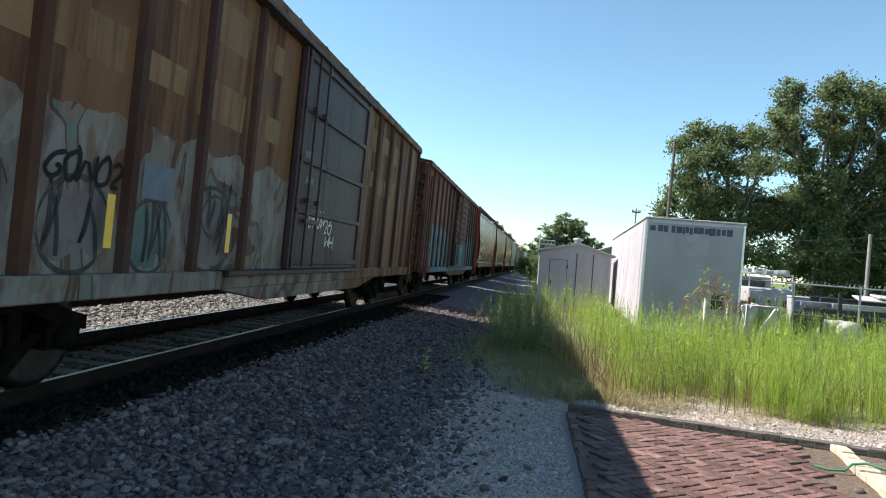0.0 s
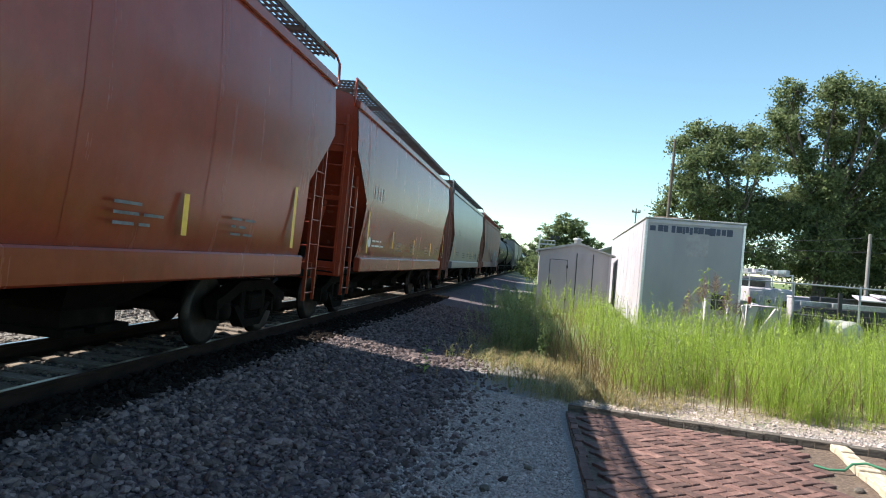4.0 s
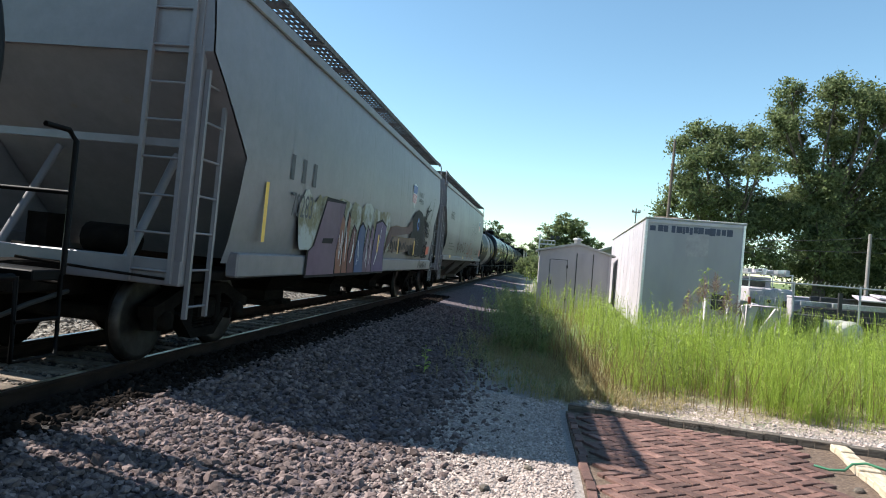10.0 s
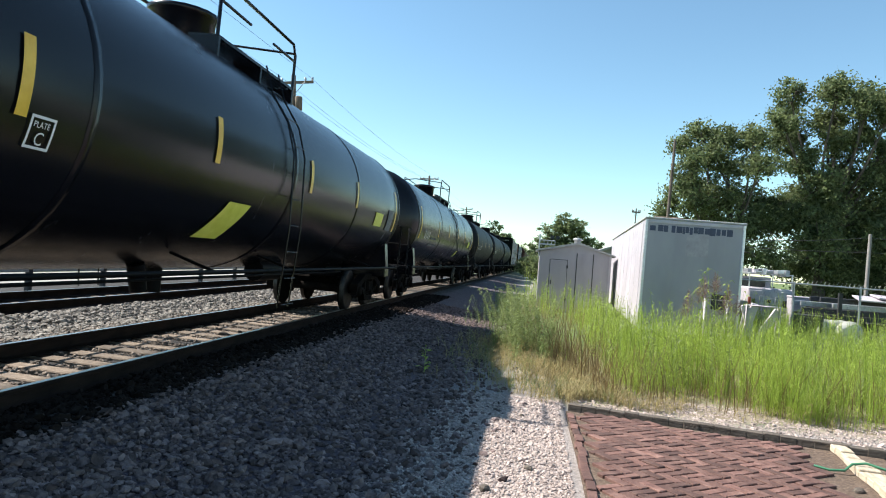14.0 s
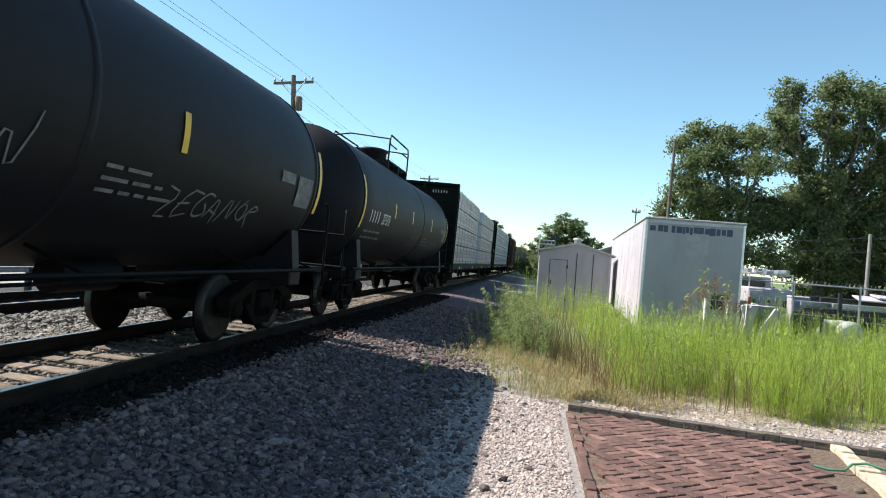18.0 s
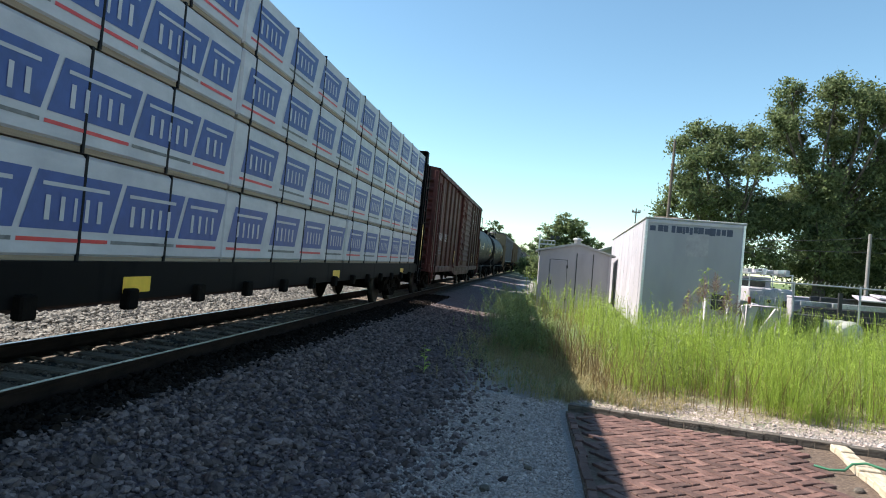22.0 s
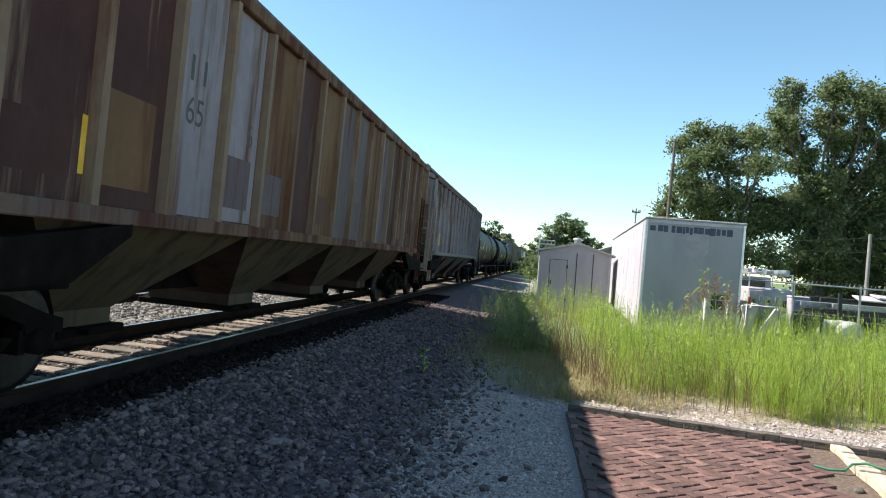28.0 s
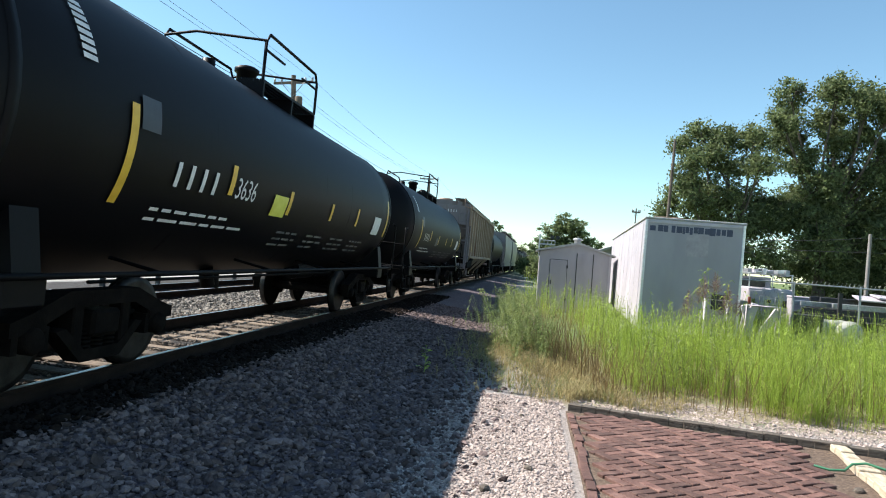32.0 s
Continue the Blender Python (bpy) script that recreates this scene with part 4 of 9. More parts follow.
def yard():
    # chain-link fence
    f = thing("chain_link_fence", "galvanised chain-link fence with pipe rails behind the weeds", "fence", at=pose(5.6, 19.9, 0, 0, 0, 0))
    n = 6
    for k in range(n + 1):
        part("fence_post", Shape().tube([(k * 1.75, 0, -0.2), (k * 1.75, 0, 1.78)], 0.032, 8), GALV, f)
    part("top_pipe", Shape().tube([(0, 0, 1.74), (n * 1.75, 0, 1.70)], 0.022, 8), GALV, f)
    s = Shape()
    w = 0.0
    while w < n * 1.75:
        for d in (1, -1):
            a, b = (w, w + 1.65 * d * 0.5)
            s.tube([(a, 0.0, 0.05), (min(max(b, 0), n * 1.75), 0.0, 0.05 + 1.65 * (1 if 0 <= b <= n * 1.75 else 0.5))], 0.0010, 3, caps=False)
        w += 0.15
    part("wire_mesh", s, WIRE, f)
    w, s = 0.0, Shape()
    while w < n * 1.75:
        s.tube([(w, 0, 1.72), (w + 0.05, 0, 1.84)], 0.004, 3, caps=False)
        w += 0.11
    part("wire_barbs", s, GALV, f)
    # service truck seen from behind
    t = thing("service_truck", "white utility service truck with ladder rack, parked in the yard", "truck", at=pose(7.4, 24.0, 0, 0, 0, -4) @ Matrix.Diagonal((0.82, 1.0, 0.97, 1.0)))
    part("body", Shape().box(0, 1.75, 0, 2.6, 0.55, 1.55, 0.04), WHITE, t)
    part("cab", Shape().prism([(2.6, 0.55), (4.4, 0.55), (4.4, 1.25), (3.9, 1.35), (3.45, 1.95), (2.65, 1.95)], 0, 0.05, 1.7), WHITE, t)
    part("rear_window", Shape().box(0.3, 1.45, 2.57, 2.63, 1.45, 1.85), GLASS, t)
    for x in (0.06, 1.2):
        part("compartment_door", Shape().box(x, x + 0.5, -0.02, 0.0, 0.75, 1.45, 0.01), WHITE, t)
    part("tailgate", Shape().box(0.6, 1.16, -0.02, 0.0, 0.6, 1.2, 0.01), GALV, t)
    for x in (0.02, 1.62):
        part("tail_light", Shape().box(x, x + 0.1, -0.03, 0.0, 0.95, 1.2), REDSIGN, t)
    r = Shape()
    for x in (0.05, 1.7):
        for y in (0.1, 2.4):
            r.tube([(x, y, 1.5), (x, y, 2.05)], 0.025, 6)
        r.tube([(x, 0.0, 2.05), (x, 3.9, 2.08)], 0.025, 6)
    for y in (0.1, 1.2, 2.4):
        r.tube([(0.05, y, 2.05), (1.7, y, 2.05)], 0.02, 6)
    part("ladder_rack", r, ALU, t)
    for k in range(3):
        part("rack_load", Shape().box(0.25 + 0.42 * k, 0.5 + 0.42 * k, 0.0, 3.2, 2.08, 2.14 + 0.03 * k, 0.01), (ALU, GALV, ALU)[k], t)
    rng = random.Random(19)
    for k in range(9):
        x, w = 0.06 + 0.17 * k, rng.uniform(0.08, 0.22)
        part("rack_box", Shape().box(x, x + w, rng.uniform(0.0, 0.6), rng.uniform(0.8, 1.4), 2.0 + rng.uniform(0, 0.1), 2.16 + rng.uniform(0, 0.14), 0.01), (GALV, WHITE, DARK, ALU)[k % 4], t)
    for k in range(5):
        part("hung_tool", Shape().box(0.15 + 0.3 * k, 0.3 + 0.3 * k, -0.05, -0.021, 0.8 + 0.12 * (k % 3), 1.15 + 0.12 * (k % 2), 0.01), (DARK, GALV)[k % 2], t)
    for x, y in ((0.1, 0.9), (1.45, 0.9), (0.1, 3.6), (1.45, 3.6)):
        wh = part("wheel", Shape().lathe([(x, 0.2), (x, 0.36), (x + 0.2, 0.36), (x + 0.2, 0.2)], 0, (0, y, 0.36), 18), RUBBER, t)
        part("rim", Shape().lathe([(x - 0.01, 0.02), (x - 0.005, 0.2), (x + 0.205, 0.2), (x + 0.21, 0.02)], 0, (0, y, 0.36), 14), ALU, wh)
    part("bumper", Shape().box(-0.02, 1.77, -0.2, -0.02, 0.45, 0.62, 0.02), GALV, t)
    # flat trailer with aluminium beams
    t = thing("flat_trailer", "low flat trailer carrying bundles of aluminium beams", "trailer", at=pose(9.4, 21.2, 0, 0, 0, -2))
    part("bed", Shape().box(-1.2, 5.5, -0.8, 0.8, 0.55, 0.76, 0.015), DARK, t)
    for x in (0.6, 1.45):
        for sy in (-1, 1):
            wh = part("wheel", Shape().lathe([(sy * 0.92 - 0.1, 0.18), (sy * 0.92 - 0.1, 0.34), (sy * 0.92 + 0.1, 0.34), (sy * 0.92 + 0.1, 0.18)], 1, (x, 0, 0.34), 18), RUBBER, t)
            part("rim", Shape().lathe([(sy * 0.92 - 0.11, 0.02), (sy * 0.92 - 0.105, 0.18), (sy * 0.92 + 0.105, 0.18), (sy * 0.92 + 0.11, 0.02)], 1, (x, 0, 0.34), 14), WHITE, wh)
    part("fender", Shape().box(0.1, 1.95, -1.05, -0.8, 0.72, 0.78, 0.02), DARK, t)
    rng = random.Random(4)
    for k in range(14):
        y = -0.75 + 0.1 * k + rng.uniform(-0.02, 0.02)
        z = 0.77 + 0.16 * (k % 4)
        x = rng.uniform(-1.6, -0.4)
        part("beam", Shape().box(x, x + rng.uniform(4.5, 6.2), y, y + 0.09, z, z + 0.14, 0.008), (DARK, DARK, GALV, DARK)[k % 4], t)
    part("rack_post", Shape().box(-0.6, -0.5, -0.82, -0.74, 0.76, 1.55), DARK, t)
    part("rack_post", Shape().box(3.4, 3.5, -0.82, -0.74, 0.76, 1.55), DARK, t)
    t = thing("white_bin", "white plastic bin standing behind the fence", "bin", at=pose(8.45, 22.4, 0))
    part("body", Shape().prism([(-0.22, 0), (0.22, 0), (0.27, 1.28), (-0.27, 1.28)], 1, -0.25, 0.25), WHITE, t)
    part("lid", Shape().box(-0.29, 0.29, -0.27, 0.27, 1.28, 1.34, 0.02), WHITE, t)
    # white pipe frames and loose angle pieces in front of the fence
    for x, y, w, h in ((4.1, 16.35, 0.5, 1.2), (5.05, 16.4, 0.72, 1.14)):
        s = Shape().tube([(0, 0, 0), (0, 0, h), (w, 0, h), (w, 0, 0)], 0.028, 8)
        s.tube([(0.0, 0.05, h), (-0.05, 0.6, 0)], 0.04, 8)
        s.tube([(w, 0.05, h), (w + 0.05, 0.6, 0)], 0.04, 8)
        thing("pipe_frame", "white-painted pipe frame standing in the weeds", "pipe frame", "pipe frames", pose(x, y, 0, 0, 0, -5), shape=s, material=WHITE)
    for x, a in ((5.2, 28), (5.42, -20), (5.0, 12)):
        thing("leaning_post", "white board leaning on the pipe frames", "board", "leaning boards", pose(x, 16.62, 0, 8, a, 0), shape=Shape().box(-0.08, 0.08, -0.04, 0.04, 0, 1.22, 0.01), material=WHITE)
    t = thing("board_pile", "pile of white boards and sheets on the flat trailer", "board pile", at=pose(9.3, 20.6, 1.42, 0, 0, -4))
    for k, (x, w, z, a) in enumerate(((0.0, 1.5, 0.0, 12), (0.5, 1.3, 0.09, 8), (1.4, 1.6, 0.03, 16), (2.4, 1.2, 0.0, 10))):
        part("board", Shape().box(0, w, -0.3, 0.3, 0, 0.045, 0.008), WHITE, t, at=pose(x, 0.05 * k, z, a, 3 * (k % 2), 4 * k))
    t = thing("steel_cabinet", "dark green steel cabinet standing in the weeds", "cabinet", at=pose(7.15, 18.9, 0, 0, 0, -6))
    part("body", Shape().box(0, 0.62, 0, 0.5, 0, 0.92, 0.02), DARK, t)
    part("door", Shape().box(0.04, 0.58, -0.02, 0, 0.08, 0.86, 0.01), DARK, t)
    for x in (7.95, 8.4):
        t = thing("cable_drum", "grey cable drum lying on its rim in the weeds", "cable drum", "cable drums", pose(x, 19.1, 0.42, 0, 0, 10))
        for s_ in (-0.2, 0.2):
            part("flange", Shape().lathe([(s_ - 0.02, 0.06), (s_ - 0.02, 0.42), (s_ + 0.02, 0.42), (s_ + 0.02, 0.06)], 1, (0, 0, 0), 20), CONCRETE, t)
        part("core", Shape().lathe([(-0.19, 0.05), (-0.19, 0.24), (0.19, 0.24), (0.19, 0.05)], 1, (0, 0, 0), 16), DARK, t)
    far_house("grey house with shallow roof beyond the sheds", 7.4, 62, 6.5, 8, 2.6, 1.25, SHEDWALL, 0)
    far_house("white house with grey roof behind the trees", 25.5, 38, 8, 8, 2.5, 1.6, SHEDWALL, 10)
    # low guard rail and posts beyond the second track
    g = thing("roadside_rail", "low dark rail on posts along the road beyond the tracks", "rail", at=pose(-12.7, 0, 0))
    part("rail", Shape().box(-0.04, 0.04, 6, 90, 0.52, 0.66, 0.01), GALV, g)
    for k in range(28):
        part("post", Shape().box(-0.06, 0.06, 6.5 + 3 * k, 6.62 + 3 * k, -0.1, 0.62), DARK, g)

# ---- freight cars: paint ----


def tagged_paint(name, base, second, z_top, palette, scale=1.3, y0=-99, y1=99, rough=0.55):
    """Old car paint, sprayed over up to a height with broad patches of other colours."""
    m = paint(name, base, (0.055, 0.024, 0.015), 0.62, rough, second=second, dust=0.10, spec=0.25)
    nt = m.node_tree
    p = nt.nodes["Principled BSDF"]
    old = p.inputs["Base Color"].links[0].from_socket
    tc = nt.nodes.new("ShaderNodeTexCoord")
    sep = nt.nodes.new("ShaderNodeSeparateXYZ")
    nt.links.new(tc.outputs["Object"], sep.inputs[0])
    mp = nt.nodes.new("ShaderNodeMapping")
    mp.inputs["Scale"].default_value = (0.0, 1.35, 0.8)
    nt.links.new(tc.outputs["Object"], mp.inputs["Vector"])
    n = nt.nodes.new("ShaderNodeTexNoise")
    n.inputs["Scale"].default_value, n.inputs["Detail"].default_value, n.inputs["Distortion"].default_value = scale, 2.5, 0.9
    nt.links.new(mp.outputs["Vector"], n.inputs["Vector"])
    r = ramp_node(nt, n.outputs["Fac"], palette)
    r.color_ramp.interpolation = "CONSTANT"
    edge = nt.nodes.new("ShaderNodeTexNoise")
    edge.inputs["Scale"].default_value, edge.inputs["Detail"].default_value = 1.6, 4
    nt.links.new(mp.outputs["Vector"], edge.inputs["Vector"])

    def less(sock, lim, soft):
        a = nt.nodes.new("ShaderNodeMath")
        a.operation = "MULTIPLY_ADD"
        nt.links.new(edge.outputs["Fac"], a.inputs[0])
        a.inputs[1].default_value = soft
        nt.links.new(sock, a.inputs[2])
        c = nt.nodes.new("ShaderNodeMath")
        c.operation = "LESS_THAN"
        nt.links.new(a.outputs[0], c.inputs[0])
        c.inputs[1].default_value = lim + soft / 2
        return c.outputs[0]
    fac = less(sep.outputs["Z"], z_top, 0.5)
    for sock, lim, flip in ((sep.outputs["Y"], y1, False), (sep.outputs["Y"], y0, True)):
        q = less(sock, lim, 0.5)
        if flip:
            i = nt.nodes.new("ShaderNodeMath")
            i.operation = "SUBTRACT"
            i.inputs[0].default_value = 1
            nt.links.new(q, i.inputs[1])
            q = i.outputs[0]
        k = nt.nodes.new("ShaderNodeMath")
        k.operation = "MULTIPLY"
        nt.links.new(fac, k.inputs[0])
        nt.links.new(q, k.inputs[1])
        fac = k.outputs[0]
    wear = ramp_node(nt, noise_node(nt, 6, (1, 1, 0.4), 6).outputs["Fac"], [(0.34, (0.25,) * 3), (0.56, (0.95,) * 3)]).outputs["Color"]
    k = nt.nodes.new("ShaderNodeMath")
    k.operation = "MULTIPLY"
    nt.links.new(fac, k.inputs[0])
    nt.links.new(wear, k.inputs[1])
    nt.links.new(mix_node(nt, k.outputs[0], old, r.outputs["Color"]), p.inputs["Base Color"])
    return m


RUST = (0.13, 0.055, 0.03)
OCHRE = tagged_paint("ochre_boxcar_paint", (0.23, 0.112, 0.036), (0.115, 0.045, 0.022), 2.30,
                     [(0.0, (0.085, 0.04, 0.026)), (0.36, (0.15, 0.135, 0.115)), (0.45, (0.19, 0.18, 0.165)), (0.53, (0.175, 0.16, 0.14)), (0.58, (0.08, 0.045, 0.036)), (0.61, (0.085, 0.14, 0.125)), (0.64, (0.15, 0.125, 0.105)), (0.70, (0.06, 0.035, 0.03))], 0.85, -9, 1.6)
# rust brown, darkened so that the posts' shadows are in the paint
RUSTSHADEPOST = paint("rust_and_shade_post_paint", (0.075, 0.032, 0.019), (0.03, 0.015, 0.011), 0.5, 0.7, second=(0.12, 0.055, 0.026), dust=0.1, spec=0.2)
TEAL = paint("brown_boxcar_paint", (0.098, 0.034, 0.024), (0.022, 0.012, 0.011), 0.58, 0.6, second=(0.25, 0.075, 0.036), dust=0.10, spec=0.3)


def worn_spray(name, rgb, under, amount=0.5):
    """Spray paint that has chipped and faded, with the old coat showing through."""
    return paint(name, rgb, under, amount, 0.6, False, 0.12, tuple(c * 0.72 for c in rgb), 0.5)


def rust_wash(name, white, mid, rust, edge, tilt, spread=1.7):
    """Pale paint below, rust above a ragged line that falls along the car, running down in streaks."""
    m, nt, p = nodes_of(name)
    tc = nt.nodes.new("ShaderNodeTexCoord")
    sep = nt.nodes.new("ShaderNodeSeparateXYZ")
    nt.links.new(tc.outputs["Object"], sep.inputs[0])
    run = noise_node(nt, 1.5, (1, 1.7, 0.22), 7, 0.7)
    patchy = noise_node(nt, 4.0, (1, 1, 0.5), 7, 0.7)

    def madd(a, k, b):
        q = nt.nodes.new("ShaderNodeMath")
        q.operation = "MULTIPLY_ADD"
        nt.links.new(a, q.inputs[0])
        q.inputs[1].default_value = k
        if isinstance(b, float):
            q.inputs[2].default_value = b
        else:
            nt.links.new(b, q.inputs[2])
        return q.outputs[0]
    line = madd(sep.outputs["Y"], -tilt, madd(sep.outputs["Z"], 1.0, -edge))
    line = madd(run.outputs["Fac"], spread * 2, madd(line, 1.0, -spread))
    line = madd(patchy.outputs["Fac"], 1.0, madd(line, 0.8, 0.0))
    col = ramp_node(nt, line, [(0.40, white), (0.62, mid), (0.80, rust), (1.0, tuple(c * 0.7 for c in rust))]).outputs["Color"]
    tone = ramp_node(nt, patchy.outputs["Fac"], [(0.3, (0.72,) * 3), (0.7, (1.1,) * 3)]).outputs["Color"]
    nt.links.new(mix_node(nt, 1.0, col, tone, "MULTIPLY"), p.inputs["Base Color"])
    p.inputs["Roughness"].default_value = 0.7
    p.inputs["Specular IOR Level"].default_value = 0.25
    return m
OXIDE = paint("oxide_red_boxcar_paint", (0.135, 0.026, 0.021), (0.024, 0.012, 0.010), 0.62, 0.55, second=(0.085, 0.021, 0.017), dust=0.08, spec=0.3)
DOORBROWN = paint("brown_door_paint", (0.062, 0.040, 0.040), (0.05, 0.025, 0.018), 0.35, 0.5, second=(0.085, 0.055, 0.052), dust=0.12, spec=0.3)
REDDOOR = paint("faded_red_door_paint", (0.13, 0.038, 0.028), (0.05, 0.024, 0.018), 0.45, 0.6, dust=0.12, spec=0.25)
ORANGE = paint("glossy_red_orange_paint", (0.36, 0.062, 0.024), (0.22, 0.05, 0.028), 0.14, 0.26, second=(0.40, 0.07, 0.028), dust=0.10, spec=0.42)
PALEGREEN = paint("pale_grey_green_paint", (0.235, 0.27, 0.28), (0.18, 0.17, 0.145), 0.12, 0.32, dust=0.10)
SALMON = paint("faded_salmon_paint", (0.37, 0.175, 0.118), (0.32, 0.265, 0.25), 0.42, 0.6, second=(0.27, 0.115, 0.076), dust=0.25, dusty=(0.26, 0.21, 0.20))
SILVERGREY = paint("silver_grey_paint", (0.27, 0.285, 0.29), (0.18, 0.15, 0.12), 0.2, 0.42, second=(0.31, 0.325, 0.325), dust=0.16)
LIGHTGREY = paint("light_grey_paint", (0.28, 0.295, 0.30), (0.19, 0.16, 0.13), 0.25, 0.42, dust=0.18)
DIRTYWHITE = paint("dirty_white_paint", (0.29, 0.285, 0.28), (0.10, 0.07, 0.055), 0.5, 0.6, second=(0.22, 0.215, 0.21), dust=0.2)
RUSTYWHITE = paint("rust_streaked_tan_paint", (0.235, 0.145, 0.072), (0.075, 0.03, 0.021), 0.82, 0.7, second=(0.21, 0.17, 0.14), dust=0.08, spec=0.2)
RUSTPANELS = [paint("dark_rust_panel_paint", (0.085, 0.036, 0.030), (0.19, 0.14, 0.10), 0.45, 0.7, second=(0.12, 0.05, 0.036), dust=0.1, spec=0.2),
              paint("ochre_stained_panel_paint", (0.22, 0.135, 0.06), (0.09, 0.04, 0.026), 0.68, 0.7, dust=0.1, spec=0.2),
              paint("lilac_grey_panel_paint", (0.19, 0.165, 0.165), (0.10, 0.05, 0.04), 0.65, 0.7, dust=0.12, spec=0.2),
              paint("brown_streaked_panel_paint", (0.15, 0.08, 0.05), (0.06, 0.03, 0.025), 0.6, 0.7, dust=0.1, spec=0.2)]
PALEPOST = paint("weathered_tan_post_paint", (0.31, 0.235, 0.15), (0.13, 0.065, 0.035), 0.6, 0.65, dust=0.12, spec=0.2)
WHITEPOST = paint("weathered_white_post_paint", (0.33, 0.33, 0.34), (0.09, 0.055, 0.04), 0.58, 0.6, dust=0.1, spec=0.25)
BAYTAN = paint("stained_tan_bay_paint", (0.11, 0.09, 0.05), (0.035, 0.024, 0.015), 0.6, 0.7, dust=0.1, spec=0.2)
BAYBROWN = paint("brown_grimy_bay_paint", (0.055, 0.038, 0.028), (0.02, 0.015, 0.012), 0.5, 0.75, dust=0.1, spec=0.15)
BAYGREY = paint("grey_stained_bay_paint", (0.13, 0.12, 0.105), (0.045, 0.034, 0.026), 0.55, 0.7, dust=0.15, spec=0.2)
GREYPANEL = paint("bluish_white_panel_paint", (0.34, 0.335, 0.35), (0.12, 0.065, 0.04), 0.55, 0.6, dust=0.1, spec=0.3)
RUSTWHITE2 = rust_wash("white_paint_with_brown_rust", (0.19, 0.178, 0.17), (0.135, 0.085, 0.062), (0.075, 0.032, 0.024), 2.3, -0.14)
TANPAINT = paint("tan_hopper_paint", (0.36, 0.27, 0.17), RUST, 0.4, 0.6)
RUSTEND = paint("rust_orange_end_paint", (0.15, 0.055, 0.024), (0.06, 0.026, 0.016), 0.55, 0.7, second=(0.10, 0.038, 0.022), dust=0.1, spec=0.2)
BEIGE = paint("stained_beige_paint", (0.36, 0.32, 0.25), (0.14, 0.08, 0.045), 0.45, 0.6, dust=0.15)
CREAM = paint("stained_cream_paint", (0.30, 0.235, 0.12), (0.13, 0.07, 0.035), 0.5, 0.6)
TANKBLACK = paint("black_tank_paint", (0.0065, 0.0064, 0.0072), (0.013, 0.0115, 0.010), 0.12, 0.48, dust=0.03, dusty=(0.025, 0.022, 0.02), spec=0.12)
TANKGLOSS = paint("glossy_black_tank_paint", (0.007, 0.008, 0.011), (0.02, 0.018, 0.016), 0.06, 0.24, dust=0.04, dusty=(0.06, 0.055, 0.05), spec=0.28)
TANKGREY = paint("charcoal_tank_paint", (0.018, 0.0185, 0.0215), (0.026, 0.023, 0.021), 0.12, 0.52, dust=0.04, dusty=(0.04, 0.037, 0.034), spec=0.15)
TANKWHITE = paint("off_white_tank_paint", (0.47, 0.455, 0.425), (0.19, 0.14, 0.095), 0.58, 0.45, dust=0.3, dusty=(0.36, 0.30, 0.22))
GREENBLACK = paint("dark_green_frame_paint", (0.006, 0.009, 0.008), (0.02, 0.013, 0.010), 0.25, 0.6, dust=0.05, dusty=(0.04, 0.033, 0.028), spec=0.1)
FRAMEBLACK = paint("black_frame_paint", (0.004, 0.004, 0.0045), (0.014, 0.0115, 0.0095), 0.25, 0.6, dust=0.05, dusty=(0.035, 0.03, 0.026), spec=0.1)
STENCIL = grain("white_stencil", [(0.3, (0.58, 0.58, 0.56)), (0.7, (0.78, 0.78, 0.76))], 8, rough=0.6, bump=0)
STENCIL_DIM = grain("faded_stencil", [(0.3, (0.08, 0.08, 0.08)), (0.7, (0.20, 0.20, 0.195))], 8, rough=0.7, bump=0)
STENCIL_BLACK = grain("black_stencil", [(0.3, (0.03, 0.03, 0.035)), (0.7, (0.07, 0.07, 0.075))], 8, rough=0.6, bump=0)
CREAMLETTER = grain("cream_stencil", [(0.3, (0.62, 0.55, 0.34)), (0.7, (0.78, 0.70, 0.46))], 8, rough=0.6, bump=0)
YELLOW = grain("yellow_reflective_tape", [(0.3, (0.62, 0.36, 0.03)), (0.7, (0.80, 0.52, 0.06))], 6, rough=0.35, bump=0)
LEMON = grain("lemon_placard", [(0.3, (0.62, 0.60, 0.06)), (0.7, (0.75, 0.73, 0.15))], 6, rough=0.5, bump=0)
REDSIGN = plain("red_orange_sticker", (0.65, 0.10, 0.04), 0.5)
WRAP = grain("white_lumber_wrap", [(0.3, (0.33, 0.33, 0.36)), (0.7, (0.45, 0.45, 0.475))], 2.2, (1, 1, 2), rough=0.45, bump=0.35, bscale=5)
WRAPRED = plain("red_print", (0.50, 0.035, 0.04), 0.45)
WRAPBLUE = plain("blue_print", (0.028, 0.06, 0.22), 0.45)
LUMBER = grain("sawn_lumber", [(0.3, (0.18, 0.13, 0.085)), (0.7, (0.30, 0.235, 0.16))], 5, (1, 0.2, 6), rough=0.8, bump=0.2)
# black spray paint; also colours the sheet that stands for doorway shade
SPRAY_SHADE_BLACK = grain("black_spray_and_doorway_shade", [(0.3, (0.006, 0.006, 0.007)), (0.7, (0.016, 0.015, 0.017))], 7, rough=0.6, bump=0.05, spec=0.12)
SPRAYBLUE = plain("blue_spray_paint", (0.05, 0.20, 0.50), 0.5)
SPRAYRED = plain("red_spray_paint", (0.22, 0.03, 0.032), 0.5)
SPRAYTEAL = plain("teal_spray_paint", (0.12, 0.40, 0.40), 0.5)
SPRAYWHITE = plain("white_spray_paint", (0.66, 0.67, 0.68), 0.5)

